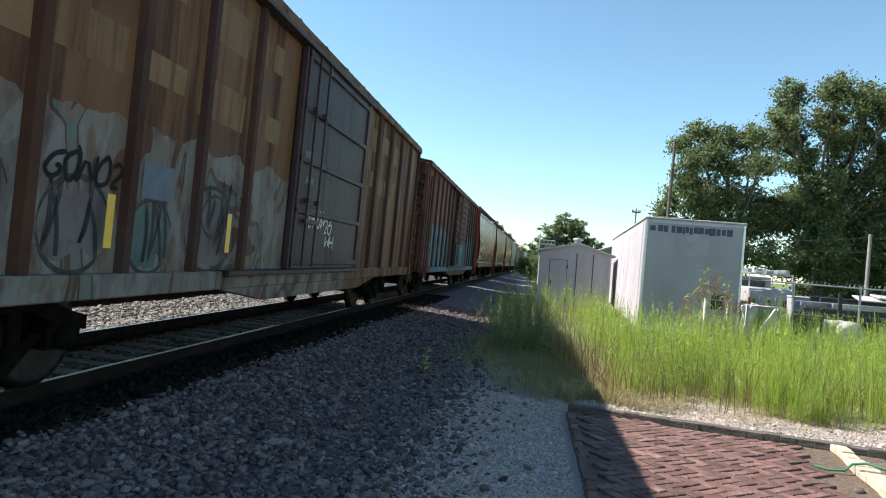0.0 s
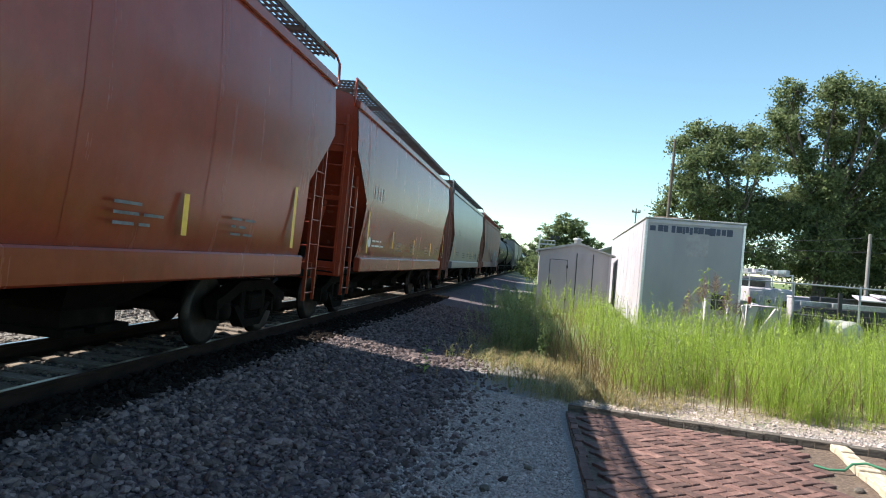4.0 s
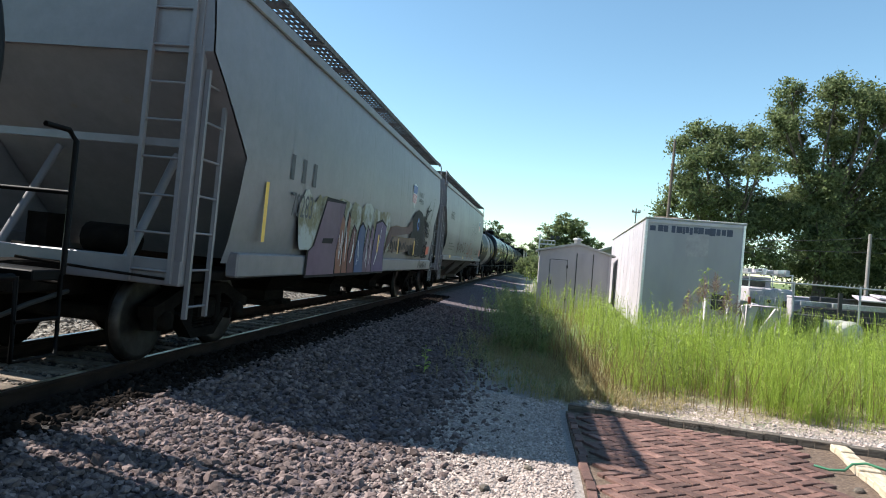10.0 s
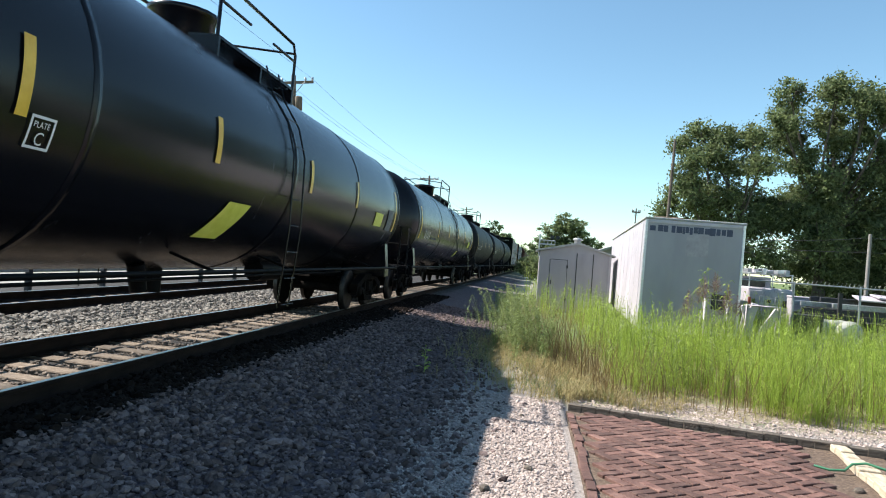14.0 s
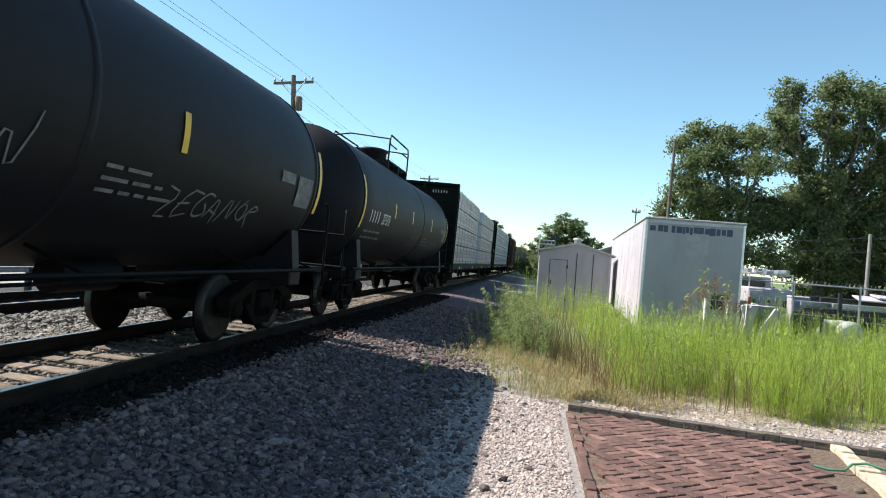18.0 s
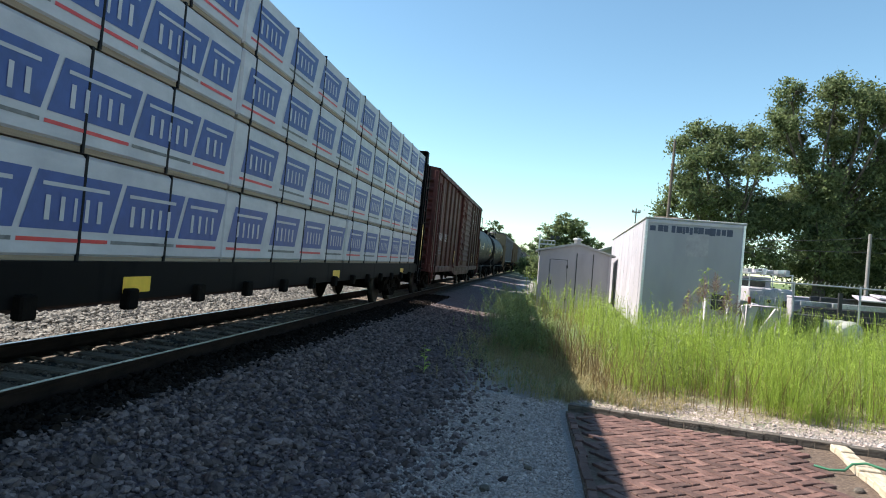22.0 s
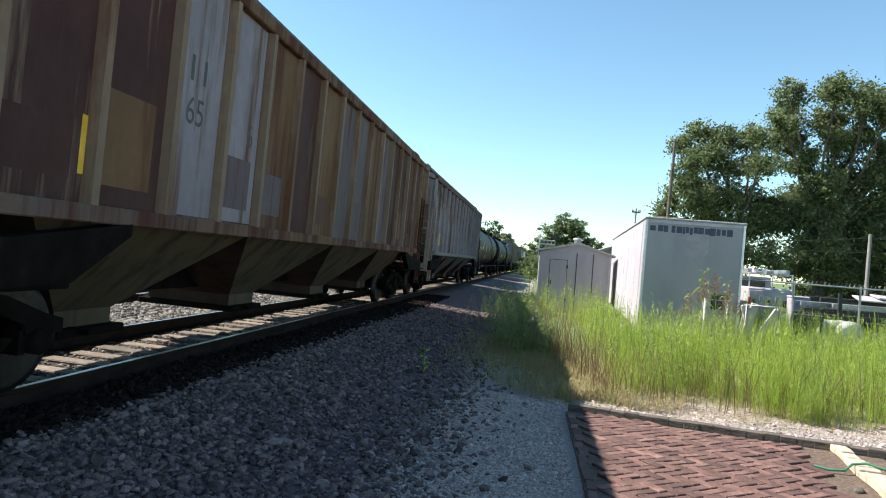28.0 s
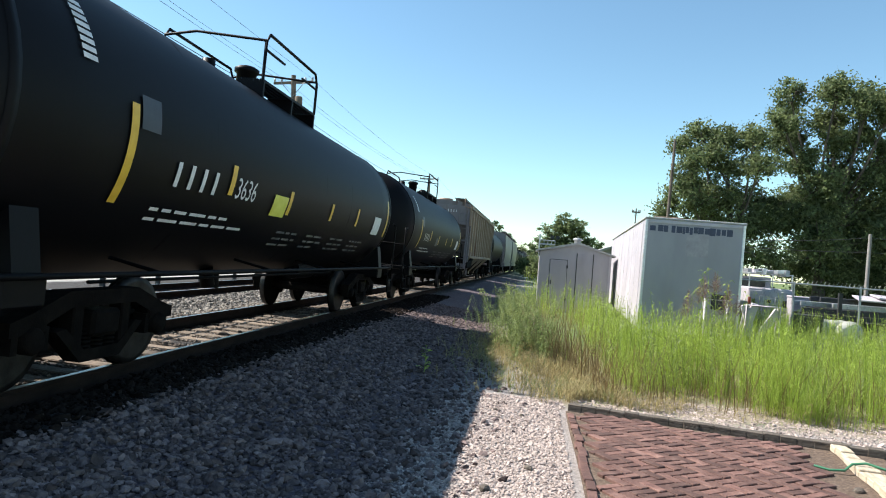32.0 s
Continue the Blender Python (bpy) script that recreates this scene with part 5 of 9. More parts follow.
# ---- freight cars: markings laid on their sides ----


def flat(x):
    return lambda y, z: (x, y, z)


def round_side(zc, r):
    def f(y, z):
        a = (z - zc) / r
        return (r * math.cos(a), y, zc + r * math.sin(a))
    return f


GLYPHS = {}


def glyphs(text):
    """The faces of a line of text, one unit high, starting at 0."""
    if text not in GLYPHS:
        cu = bpy.data.curves.new("lettering", "FONT")
        cu.body, cu.resolution_u = text, 3
        ob = bpy.data.objects.new("lettering", cu)
        me = bpy.data.meshes.new_from_object(ob)
        GLYPHS[text] = ([(v.co.x / 0.72, v.co.y / 0.72) for v in me.vertices], [tuple(p.vertices) for p in me.polygons])
        bpy.data.objects.remove(ob)
        bpy.data.curves.remove(cu)
        bpy.data.meshes.remove(me)
    return GLYPHS[text]


def lettering(parent, text, y, z, size, mat, on, wide=0.85, down=False):
    vs, fs = glyphs(text)
    s = Shape()
    s.add([on(y + u * size * wide, z + v * size) for u, v in vs], fs)
    return part("stencilled_number", s, mat, parent)


def patch_shape(s, on, y0, y1, z0, z1, lean=0.0, n=4):
    vs = []
    for i in range(n + 1):
        t = i / n
        z = z0 + (z1 - z0) * t
        vs += [on(y0 + lean * t, z), on(y1 + lean * t, z)]
    s.add(vs, [(2 * i, 2 * i + 1, 2 * i + 3, 2 * i + 2) for i in range(n)])
    return s


def patch(parent, name, mat, on, y0, y1, z0, z1, lean=0.0, n=5, label=""):
    return part(name, patch_shape(Shape(), on, y0, y1, z0, z1, lean, n), mat, parent, label)


def bars(parent, name, mat, on, y, z, n, w, h, gap, fill=0.55):
    """A word that stays plain: one upright bar a letter, or low bars for small print."""
    for i in range(n):
        part(name, patch_shape(Shape(), on, y + i * (w + gap) + w * 0.2, y + i * (w + gap) + w * fill, z, z + h * 0.9), mat, parent)


def small_print(parent, mat, on, y, z, lines, length, h=0.07, seed=1):
    rng = random.Random(seed)
    s = Shape()
    for i in range(lines):
        u = y
        while u < y + length * rng.uniform(0.7, 1.0):
            w = rng.uniform(0.12, 0.4)
            patch_shape(s, on, u, u + w, z - i * h * 1.9, z - i * h * 1.9 + h * 0.6, n=2)
            u += w + 0.07
    return part("small_print", s, mat, parent)


def spray(parent, mat, on, y, z, w, h, letters, seed, thick=0.09, name="spray_tag"):
    """Sprayed strokes: rounded lines that loop like quick handwriting, unreadable."""
    rng = random.Random(seed)
    s = Shape()
    step = w / letters
    for i in range(letters):
        pts = [(y + step * (i + rng.uniform(0.0, 1.0)), z + h * (k % 2 * rng.uniform(0.55, 1.0) + rng.uniform(0, 0.25))) for k in range(rng.randint(3, 5))]
        fine = []
        for a, b in zip(pts, pts[1:]):
            for k in range(6):
                t = k / 6
                fine.append((a[0] + (b[0] - a[0]) * t + 0.10 * step * math.sin(t * math.pi), a[1] + (b[1] - a[1]) * t))
        fine.append(pts[-1])
        vs = []
        for k, p in enumerate(fine):
            a, b = fine[max(k - 1, 0)], fine[min(k + 1, len(fine) - 1)]
            d = Vector((b[0] - a[0], b[1] - a[1]))
            q = Vector((-d.y, d.x)).normalized() * thick / 2 if d.length > 1e-5 else Vector((thick / 2, 0))
            vs += [on(p[0] + q.x, p[1] + q.y), on(p[0] - q.x, p[1] - q.y)]
        s.add(vs, [(2 * k, 2 * k + 1, 2 * k + 3, 2 * k + 2) for k in range(len(fine) - 1)])
    return part(name, s, mat, parent)


def blobs(parent, mat, on, y, z, w, h, letters, seed, grow=0.0, name="spray_lettering"):
    """Fat sprayed letter bodies: uneven rounded blocks with notches."""
    rng = random.Random(seed)
    s = Shape()
    step = w / letters
    for i in range(letters):
        cy, n = y + step * (i + 0.5), 18
        top, bot = z + h * rng.uniform(0.85, 1.0), z + h * rng.uniform(0.0, 0.12)
        notch = rng.randint(2, 15)
        ring = []
        for k in range(n):
            a = 2 * math.pi * k / n
            c, d = math.cos(a), math.sin(a)
            f = 0.62 if k == notch else 1.0
            ring.append((cy + f * (step * 0.56 + grow) * math.copysign(abs(c) ** 0.6, c) * rng.uniform(0.85, 1.1), (top + bot) / 2 + f * ((top - bot) / 2 + grow) * math.copysign(abs(d) ** 0.6, d) * rng.uniform(0.92, 1.05)))
        mid = (cy, (top + bot) / 2)
        vs = [on(*mid)] + [on((mid[0] + p[0]) / 2, (mid[1] + p[1]) / 2) for p in ring] + [on(*p) for p in ring]
        fs = [(0, 1 + k, 1 + (k + 1) % n) for k in range(n)] + [(1 + k, 1 + n + k, 1 + n + (k + 1) % n, 1 + (k + 1) % n) for k in range(n)]
        s.add(vs, fs)
    return part(name, s, mat, parent)


def painted(parent, mat, x, pts, rim=0.0, rim_mat=None, name="spray_lettering"):
    """One painted letter body with straight sides, on a darker rim."""
    cy, cz = sum(p[0] for p in pts) / len(pts), sum(p[1] for p in pts) / len(pts)
    if rim:
        big = []
        for y, z in pts:
            d = math.hypot(y - cy, z - cz)
            big.append((x, cy + (y - cy) * (1 + rim / d), cz + (z - cz) * (1 + rim / d)))
        part("spray_outline", Shape().add(big, [tuple(range(len(big)))]), rim_mat, parent)
    return part(name, Shape().add([(x + 0.004, y, z) for y, z in pts], [tuple(range(len(pts)))]), mat, parent)


HAND = {"A": "a0b4c0 a1c1", "B": "a0a4c3a2c1a0", "C": "c4b4a3a1b0c0", "D": "a0a4b4c3c1b0a0", "E": "c4a4a0c0 a2b2", "G": "c4b4a3a1b0c1c2b2", "H": "a0a4 c0c4 a2c2",
        "I": "b0b4", "K": "a4a0 c4a2c0", "L": "a4a0c0", "M": "a0a4b1c4c0", "N": "a0a4c0c4", "O": "b4a3a1b0c1c3b4", "P": "a0a4c4c2a2", "R": "a0a4c4c3a2c0", "S": "c4a4a2c2c0a0",
        "T": "a4c4 b4b0", "W": "a4a0b3c0c4", "X": "a4c0 a0c4", "Z": "a4c4a0c0", "2": "a3b4c3a0c0", "6": "c4a2a0c0c2a2", "7": "a4c4b0", "1": "a3b4b0"}


def tag_line(parent, text, mat, on, y, z, w, h, thick, seed, slant=0.1, rise=0.0, wild=0.09, name="spray_tag"):
    """Hand-sprayed letters: each one a part, its strokes rounded off and uneven."""
    rng = random.Random(seed)
    step = w / len(text)
    for i, ch in enumerate(text):
        s = Shape()
        y0, hh, ww = y + step * i, h * rng.uniform(0.85, 1.12), step * rng.uniform(0.72, 0.92)
        z0 = z + rise * i + h * rng.uniform(-0.05, 0.05)
        for word in HAND.get(ch, "").split():
            pts = [(("abc".index(word[k]) * 0.5 + rng.uniform(-wild, wild), int(word[k + 1]) * 0.25 + rng.uniform(-wild, wild) * 0.7)) for k in range(0, len(word), 2)]
            for _ in range(2 if wild < 0.15 else 1):
                cut = [pts[0]]
                for a, b in zip(pts, pts[1:]):
                    cut += [(a[0] * 0.75 + b[0] * 0.25, a[1] * 0.75 + b[1] * 0.25), (a[0] * 0.25 + b[0] * 0.75, a[1] * 0.25 + b[1] * 0.75)]
                pts = cut + [pts[-1]]
            line = [(y0 + u * ww + slant * v * hh, z0 + v * hh) for u, v in pts]
            vs = []
            for k, q in enumerate(line):
                a, b = line[max(k - 1, 0)], line[min(k + 1, len(line) - 1)]
                d = Vector((b[0] - a[0], b[1] - a[1]))
                t = thick * (0.62 if k in (0, len(line) - 1) else rng.uniform(0.9, 1.1))
                d = Vector((-d.y, d.x)).normalized() * t / 2 if d.length > 1e-6 else Vector((t / 2, 0))
                vs += [on(q[0] + d.x, q[1] + d.y), on(q[0] - d.x, q[1] - d.y)]
            s.add(vs, [(2 * k, 2 * k + 1, 2 * k + 3, 2 * k + 2) for k in range(len(line) - 1)])
        if s.v:
            part(name, s, mat, parent)


def plume(parent, mat, light, x, y, z0, z1, count, length, thick, seed):
    """Tapered wavy locks that hang from an upright edge and curl at their tips, each with a thin pale line."""
    rng = random.Random(seed)
    for k in range(count):
        f = k / (count - 1)
        p = [y + rng.uniform(-0.25, 0.12), z1 + (z0 - z1) * f]
        a, L, n = 0.15 - 0.75 * f + rng.uniform(-0.25, 0.25), length * rng.uniform(0.65, 1.1), 12
        curl, wave = rng.choice((-1, 1)) * rng.uniform(1.2, 2.6), rng.uniform(0, 6)
        lock, line = Shape(), Shape()
        prev = None
        for i in range(n + 1):
            w = thick * (1 - 0.8 * i / n)
            c, d = -math.sin(a), math.cos(a)
            q = [(p[0] + c * w / 2, p[1] + d * w / 2), (p[0] - c * w / 2, p[1] - d * w / 2)]
            if prev:
                lock.add([(x, *prev[0]), (x, *prev[1]), (x, *q[1]), (x, *q[0])], [(0, 1, 2, 3)])
                g = [((u[0][0] * 0.7 + u[1][0] * 0.3), (u[0][1] * 0.7 + u[1][1] * 0.3)) for u in (prev, q)]
                if 2 < i < n:
                    line.add([(x + 0.004, *g[0]), (x + 0.004, *g[1]), (x + 0.004, g[1][0], g[1][1] + 0.012), (x + 0.004, g[0][0], g[0][1] + 0.012)], [(0, 1, 2, 3)])
            prev = q
            p = [p[0] + math.cos(a) * L / n, max(1.36, p[1] + math.sin(a) * L / n)]
            a += 0.35 * math.sin(i * 0.9 + wave) + (curl / n if i > n * 0.55 else 0)
        part("painted_lock", lock, mat, parent)
        part("painted_line", line, light, parent)


# ---- freight cars: running gear ----


def truck_meshes():
    d = {}
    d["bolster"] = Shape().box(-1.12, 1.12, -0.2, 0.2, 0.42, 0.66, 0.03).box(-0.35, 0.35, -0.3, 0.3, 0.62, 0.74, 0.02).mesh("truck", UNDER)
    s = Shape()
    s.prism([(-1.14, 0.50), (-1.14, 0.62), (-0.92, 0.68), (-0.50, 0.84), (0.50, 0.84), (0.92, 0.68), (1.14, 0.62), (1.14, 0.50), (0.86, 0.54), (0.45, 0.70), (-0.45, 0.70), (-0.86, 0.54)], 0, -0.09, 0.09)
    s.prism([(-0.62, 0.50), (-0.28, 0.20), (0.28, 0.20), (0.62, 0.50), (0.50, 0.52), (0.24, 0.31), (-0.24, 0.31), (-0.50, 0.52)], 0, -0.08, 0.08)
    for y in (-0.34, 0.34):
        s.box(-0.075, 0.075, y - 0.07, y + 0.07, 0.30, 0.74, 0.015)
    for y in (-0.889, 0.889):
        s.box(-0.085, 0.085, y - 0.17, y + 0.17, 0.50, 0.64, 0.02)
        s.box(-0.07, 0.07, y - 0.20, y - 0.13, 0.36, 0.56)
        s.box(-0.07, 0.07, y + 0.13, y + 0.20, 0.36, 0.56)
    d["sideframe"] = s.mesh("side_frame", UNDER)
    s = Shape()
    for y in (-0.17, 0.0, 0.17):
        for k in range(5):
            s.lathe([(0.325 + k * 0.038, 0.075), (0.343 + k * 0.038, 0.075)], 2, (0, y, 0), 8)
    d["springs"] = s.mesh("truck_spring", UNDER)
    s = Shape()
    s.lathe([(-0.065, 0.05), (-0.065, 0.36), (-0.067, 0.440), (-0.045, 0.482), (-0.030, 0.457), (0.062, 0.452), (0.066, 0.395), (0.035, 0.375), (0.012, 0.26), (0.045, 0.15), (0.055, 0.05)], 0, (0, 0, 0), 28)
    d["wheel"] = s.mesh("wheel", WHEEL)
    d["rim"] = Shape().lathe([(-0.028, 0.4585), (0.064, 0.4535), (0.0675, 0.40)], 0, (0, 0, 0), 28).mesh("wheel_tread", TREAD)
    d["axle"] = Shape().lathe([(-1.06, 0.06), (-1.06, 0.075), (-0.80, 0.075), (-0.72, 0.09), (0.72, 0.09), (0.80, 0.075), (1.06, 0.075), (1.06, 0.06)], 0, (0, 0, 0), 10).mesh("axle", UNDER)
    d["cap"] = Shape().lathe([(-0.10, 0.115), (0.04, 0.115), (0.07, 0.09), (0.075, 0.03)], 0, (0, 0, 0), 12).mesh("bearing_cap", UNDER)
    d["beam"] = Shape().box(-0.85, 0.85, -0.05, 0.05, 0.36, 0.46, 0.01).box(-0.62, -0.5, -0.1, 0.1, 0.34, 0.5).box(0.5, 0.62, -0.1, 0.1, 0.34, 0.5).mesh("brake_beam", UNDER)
    return d


TRUCK = truck_meshes()


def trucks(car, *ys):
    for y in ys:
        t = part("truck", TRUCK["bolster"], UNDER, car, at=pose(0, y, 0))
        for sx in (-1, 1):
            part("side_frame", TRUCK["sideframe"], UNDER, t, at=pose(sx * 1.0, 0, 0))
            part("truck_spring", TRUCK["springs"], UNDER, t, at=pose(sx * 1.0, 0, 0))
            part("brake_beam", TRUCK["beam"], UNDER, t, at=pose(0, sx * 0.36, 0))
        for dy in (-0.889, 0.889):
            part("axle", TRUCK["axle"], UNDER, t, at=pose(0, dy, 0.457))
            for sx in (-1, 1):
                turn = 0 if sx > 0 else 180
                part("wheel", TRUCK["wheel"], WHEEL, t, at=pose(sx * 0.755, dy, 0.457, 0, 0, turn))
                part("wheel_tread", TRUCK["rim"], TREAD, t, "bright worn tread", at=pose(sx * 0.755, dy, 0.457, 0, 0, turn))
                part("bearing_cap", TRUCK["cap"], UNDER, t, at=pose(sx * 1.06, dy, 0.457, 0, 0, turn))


def couplers(car, half, body):
    """Draft gear from the body's end to the coupling plane, with its cut lever and air hose."""
    for sy in (-1, 1):
        s = Shape()
        a, b = sorted((sy * (body - 0.5), sy * (half - 0.28)))
        s.box(-0.16, 0.16, a, b, 0.70, 1.02, 0.02)
        s.prism([(-0.14, sy * (half - 0.34)), (0.14, sy * (half - 0.34)), (0.24, sy * (half - 0.10)), (0.10, sy * (half + 0.04)), (-0.02, sy * (half - 0.06)), (-0.20, sy * (half + 0.02)), (-0.22, sy * (half - 0.16))], 2, 0.74, 1.02)
        part("coupler", s, UNDER, car)
        s = Shape().tube([(1.35, sy * (body + 0.06), 0.95), (0.5, sy * (body + 0.06), 0.98), (0.2, sy * (half - 0.3), 1.06)], 0.015, 5)
        part("cut_lever", s, UNDER, car)
        s = Shape().tube([(0.3, sy * (body + 0.02), 0.72), (0.33, sy * (half - 0.35), 0.62), (0.22, sy * (half - 0.12), 0.5), (0.05, sy * half, 0.55)], 0.025, 6)
        part("air_hose", s, RUBBER, car)


def ladder(car, mat, x, y, z0, z1, along="y", width=0.42, step=0.36, rail=0.022):
    s = Shape()
    for d in (0, width):
        q = (x, y + d) if along == "y" else (x + d, y)
        s.box(q[0] - rail, q[0] + rail, q[1] - rail, q[1] + rail, z0, z1)
    z = z0 + 0.12
    while z < z1:
        e = (x, y + width, z) if along == "y" else (x + width, y, z)
        s.tube([(x, y, z), e], 0.014, 5)
        z += step
    return part("ladder", s, mat, car)


def rib_mesh(name, mat, z0, z1, x0, depth=0.065, w=0.085, face=0.05):
    return Shape().prism([(x0, -w), (x0 + depth, -face), (x0 + depth, face), (x0, w)], 2, z0, z1).mesh(name, mat)


def on_both(name, mesh, mat, car, y):
    part(name, mesh, mat, car, at=pose(0, y, 0))
    part(name, mesh, mat, car, at=pose(0, y, 0, 0, 0, 180))


# ---- freight cars: kinds ----
V_TRAIN = 14.4
ROLLING = []


def rolling(name, label, category, y0, y1):
    mid = (y0 + y1) / 2
    car = thing(name, label, category, "cars of the freight train", at=on_line(TX, mid, TZ, CANT))
    ROLLING.append((car, mid))
    return car, mid, (y1 - y0) / 2


def boxcar(label, y0, y1, body, paint_mat, door_mat, door, ribs, top=4.36, door_style=0, post_mat=None, first=0.08):
    """A boxcar with outside posts; body and door are stretches along the train."""
    car, mid, half = rolling("boxcar", label, "boxcar", y0, y1)
    a, b = body[0] - mid, body[1] - mid
    d0, d1 = door[0] - mid, door[1] - mid
    part("body", Shape().box(-1.49, 1.49, a, b, 0.98, top - 0.04), paint_mat, car)
    s = Shape().prism([(-1.57, top - 0.06), (1.57, top - 0.06), (1.57, top), (0, top + 0.22), (-1.57, top)], 1, a - 0.03, b + 0.03)
    y = a + 0.6
    while y < b:
        for sx in (-1, 1):
            s.prism([(sx * 0.05, top + 0.21), (sx * 1.55, top + 0.005), (sx * 1.55, top + 0.035), (sx * 0.05, top + 0.25)], 1, y, y + 0.06)
        y += 1.15
    part("roof", s, GREYROOF if door_style == 2 else paint_mat, car)
    for sx in (-1, 1):
        x = sorted((sx * 1.46, sx * 1.575))
        part("side_sill", Shape().box(x[0], x[1], a, b, 0.84, 1.04, 0.012), paint_mat, car)
        x = sorted((sx * 1.40, sx * 1.555))
        part("door_sill", Shape().prism([(d0 - 2.0, 0.86), (d0 - 0.6, 0.66), (d1 + 0.6, 0.66), (d1 + 2.0, 0.86)], 0, x[0], x[1]), paint_mat, car)
        x = sorted((sx * 1.48, sx * 1.585))
        part("top_chord", Shape().box(x[0], x[1], a, b, top - 0.16, top - 0.05, 0.01), paint_mat, car)
    post_mat = post_mat or paint_mat
    post = rib_mesh("side_post", post_mat, 1.04, top - 0.16, 1.487)
    for k in range(ribs[0]):
        on_both("side_post", post, paint_mat, car, a + first + (d0 - 0.2 - a - first) * k / ribs[0])
    for k in range(1, ribs[1] + 1):
        on_both("side_post", post, paint_mat, car, d1 + 0.1 + (b - 0.18 - d1) * k / ribs[1])
    dm = Shape().box(1.50, 1.60, d0, d1, 1.05, top - 0.22, 0.015)
    if door_style == 1:
        z = 1.25
        while z < top - 0.4:
            dm.prism([(1.59, z), (1.635, z + 0.05), (1.635, z + 0.11), (1.59, z + 0.16)], 1, d0 + 0.06, d1 - 0.06)
            z += 0.245
    else:
        for k in range(5):
            z = 1.12 + (top - 1.5) * k / 4
            dm.box(1.59, 1.635, d0 + 0.03, d1 - 0.03, z, z + 0.08, 0.01)
        for y in (d0 + 0.03, d1 - 0.11):
            dm.box(1.59, 1.635, y, y + 0.08, 1.08, top - 0.26, 0.01)
    dmesh = dm.mesh("door", door_mat)
    rod = Shape()
    for y in (d0 + 0.35, d0 + 0.8):
        rod.tube([(1.67, y, 1.1), (1.67, y, top - 0.3)], 0.018, 6)
        rod.box(1.63, 1.70, y - 0.05, y + 0.05, 2.0, 2.08)
        rod.box(1.63, 1.70, y - 0.05, y + 0.05, 3.3, 3.38)
    rod.box(1.63, 1.69, d0 + 0.3, d0 + 0.9, 1.72, 1.78)
    rmesh = rod.mesh("lock_rod", door_mat)
    track_mesh = Shape().box(1.48, 1.66, d0 - 1.9, d1 + 0.3, top - 0.24, top - 0.17, 0.01).mesh("door_track", door_mat)
    rail_mesh = Shape().box(1.48, 1.66, d0 - 1.9, d1 + 0.3, 0.99, 1.05, 0.01).mesh("door_rail", door_mat)
    post_mesh = Shape().box(1.48, 1.62, d1 + 0.01, d1 + 0.12, 1.0, top - 0.18, 0.01).mesh("door_post", paint_mat)
    for turn in (0, 180):
        m = pose(0, 0, 0) if not turn else pose(0, d0 + d1, 0, 0, 0, 180)
        dd = part("door", dmesh, door_mat, car, at=m)
        part("lock_rod", rmesh, door_mat, dd)
        for nm, me in (("door_track", track_mesh), ("door_rail", rail_mesh), ("door_post", post_mesh)):
            part(nm, me, door_mat, car, at=m)
    for sy, e in ((-1, a), (1, b)):
        s = Shape()
        z = 1.25
        while z < top - 0.5:
            s.prism([(e, z), (e + sy * 0.075, z + 0.07), (e + sy * 0.075, z + 0.13), (e, z + 0.20)], 0, -1.40, 1.40)
            z += 0.33
        s.box(-1.52, 1.52, min(e, e + sy * 0.05), max(e, e + sy * 0.05), top - 0.42, top - 0.08)
        for sx in (-1, 1):
            x = sorted((sx * 1.40, sx * 1.53))
            s.box(x[0], x[1], min(e, e + sy * 0.09), max(e, e + sy * 0.09), 0.86, top - 0.08, 0.01)
        part("corrugated_end", s, paint_mat, car)
        part("end_sill", Shape().box(-1.50, 1.50, min(e, e + sy * 0.12), max(e, e + sy * 0.12), 0.86, 1.12, 0.01), paint_mat, car)
        for sx in (-1, 1):
            yy = e - sy * 0.08 if sy > 0 else e + 0.08
            y_l = yy - 0.44 if sy > 0 else yy
            ladder(car, paint_mat, sx * 1.61, y_l, 0.62, 2.6 if sx * sy > 0 else 3.9)
            xx = 0.95 if sx > 0 else -1.4
            ladder(car, paint_mat, xx, e + sy * 0.15, 0.95, 2.6 if sx * sy < 0 else 3.9, "x", 0.44)
            part("stirrup", Shape().tube([(sx * 1.5, y_l, 0.95), (sx * 1.52, y_l, 0.45), (sx * 1.52, y_l + 0.42, 0.45), (sx * 1.5, y_l + 0.42, 0.95)], 0.018, 5), paint_mat, car)
    part("centre_sill", Shape().box(-0.2, 0.2, a + 0.2, b - 0.2, 0.72, 1.0).box(-1.3, 1.3, a + 1.9, a + 2.3, 0.75, 0.98).box(-1.3, 1.3, b - 2.3, b - 1.9, 0.75, 0.98), UNDER, car)
    s = Shape().lathe([(-0.5, 0.2), (0.5, 0.2)], 1, (0.6, (d0 + d1) / 2, 0.72), 12)
    s.tube([(0.6, a + 2, 0.68), (0.62, b - 2, 0.68)], 0.02, 5).box(0.4, 0.75, d1 + 0.5, d1 + 0.9, 0.5, 0.95)
    part("brake_gear", s, UNDER, car)
    part("brake_wheel", Shape().lathe([(-0.02, 0.24), (-0.02, 0.28), (0.02, 0.28), (0.02, 0.24), (-0.02, 0.24)], 1, (-0.5, a - 0.22, 3.3), 16).tube([(-0.5, a - 0.2, 3.3), (-0.5, a, 3.3)], 0.03, 6), paint_mat, car)
    trucks(car, a + 2.1, b - 2.1)
    couplers(car, half, (b - a) / 2)
    return car, mid


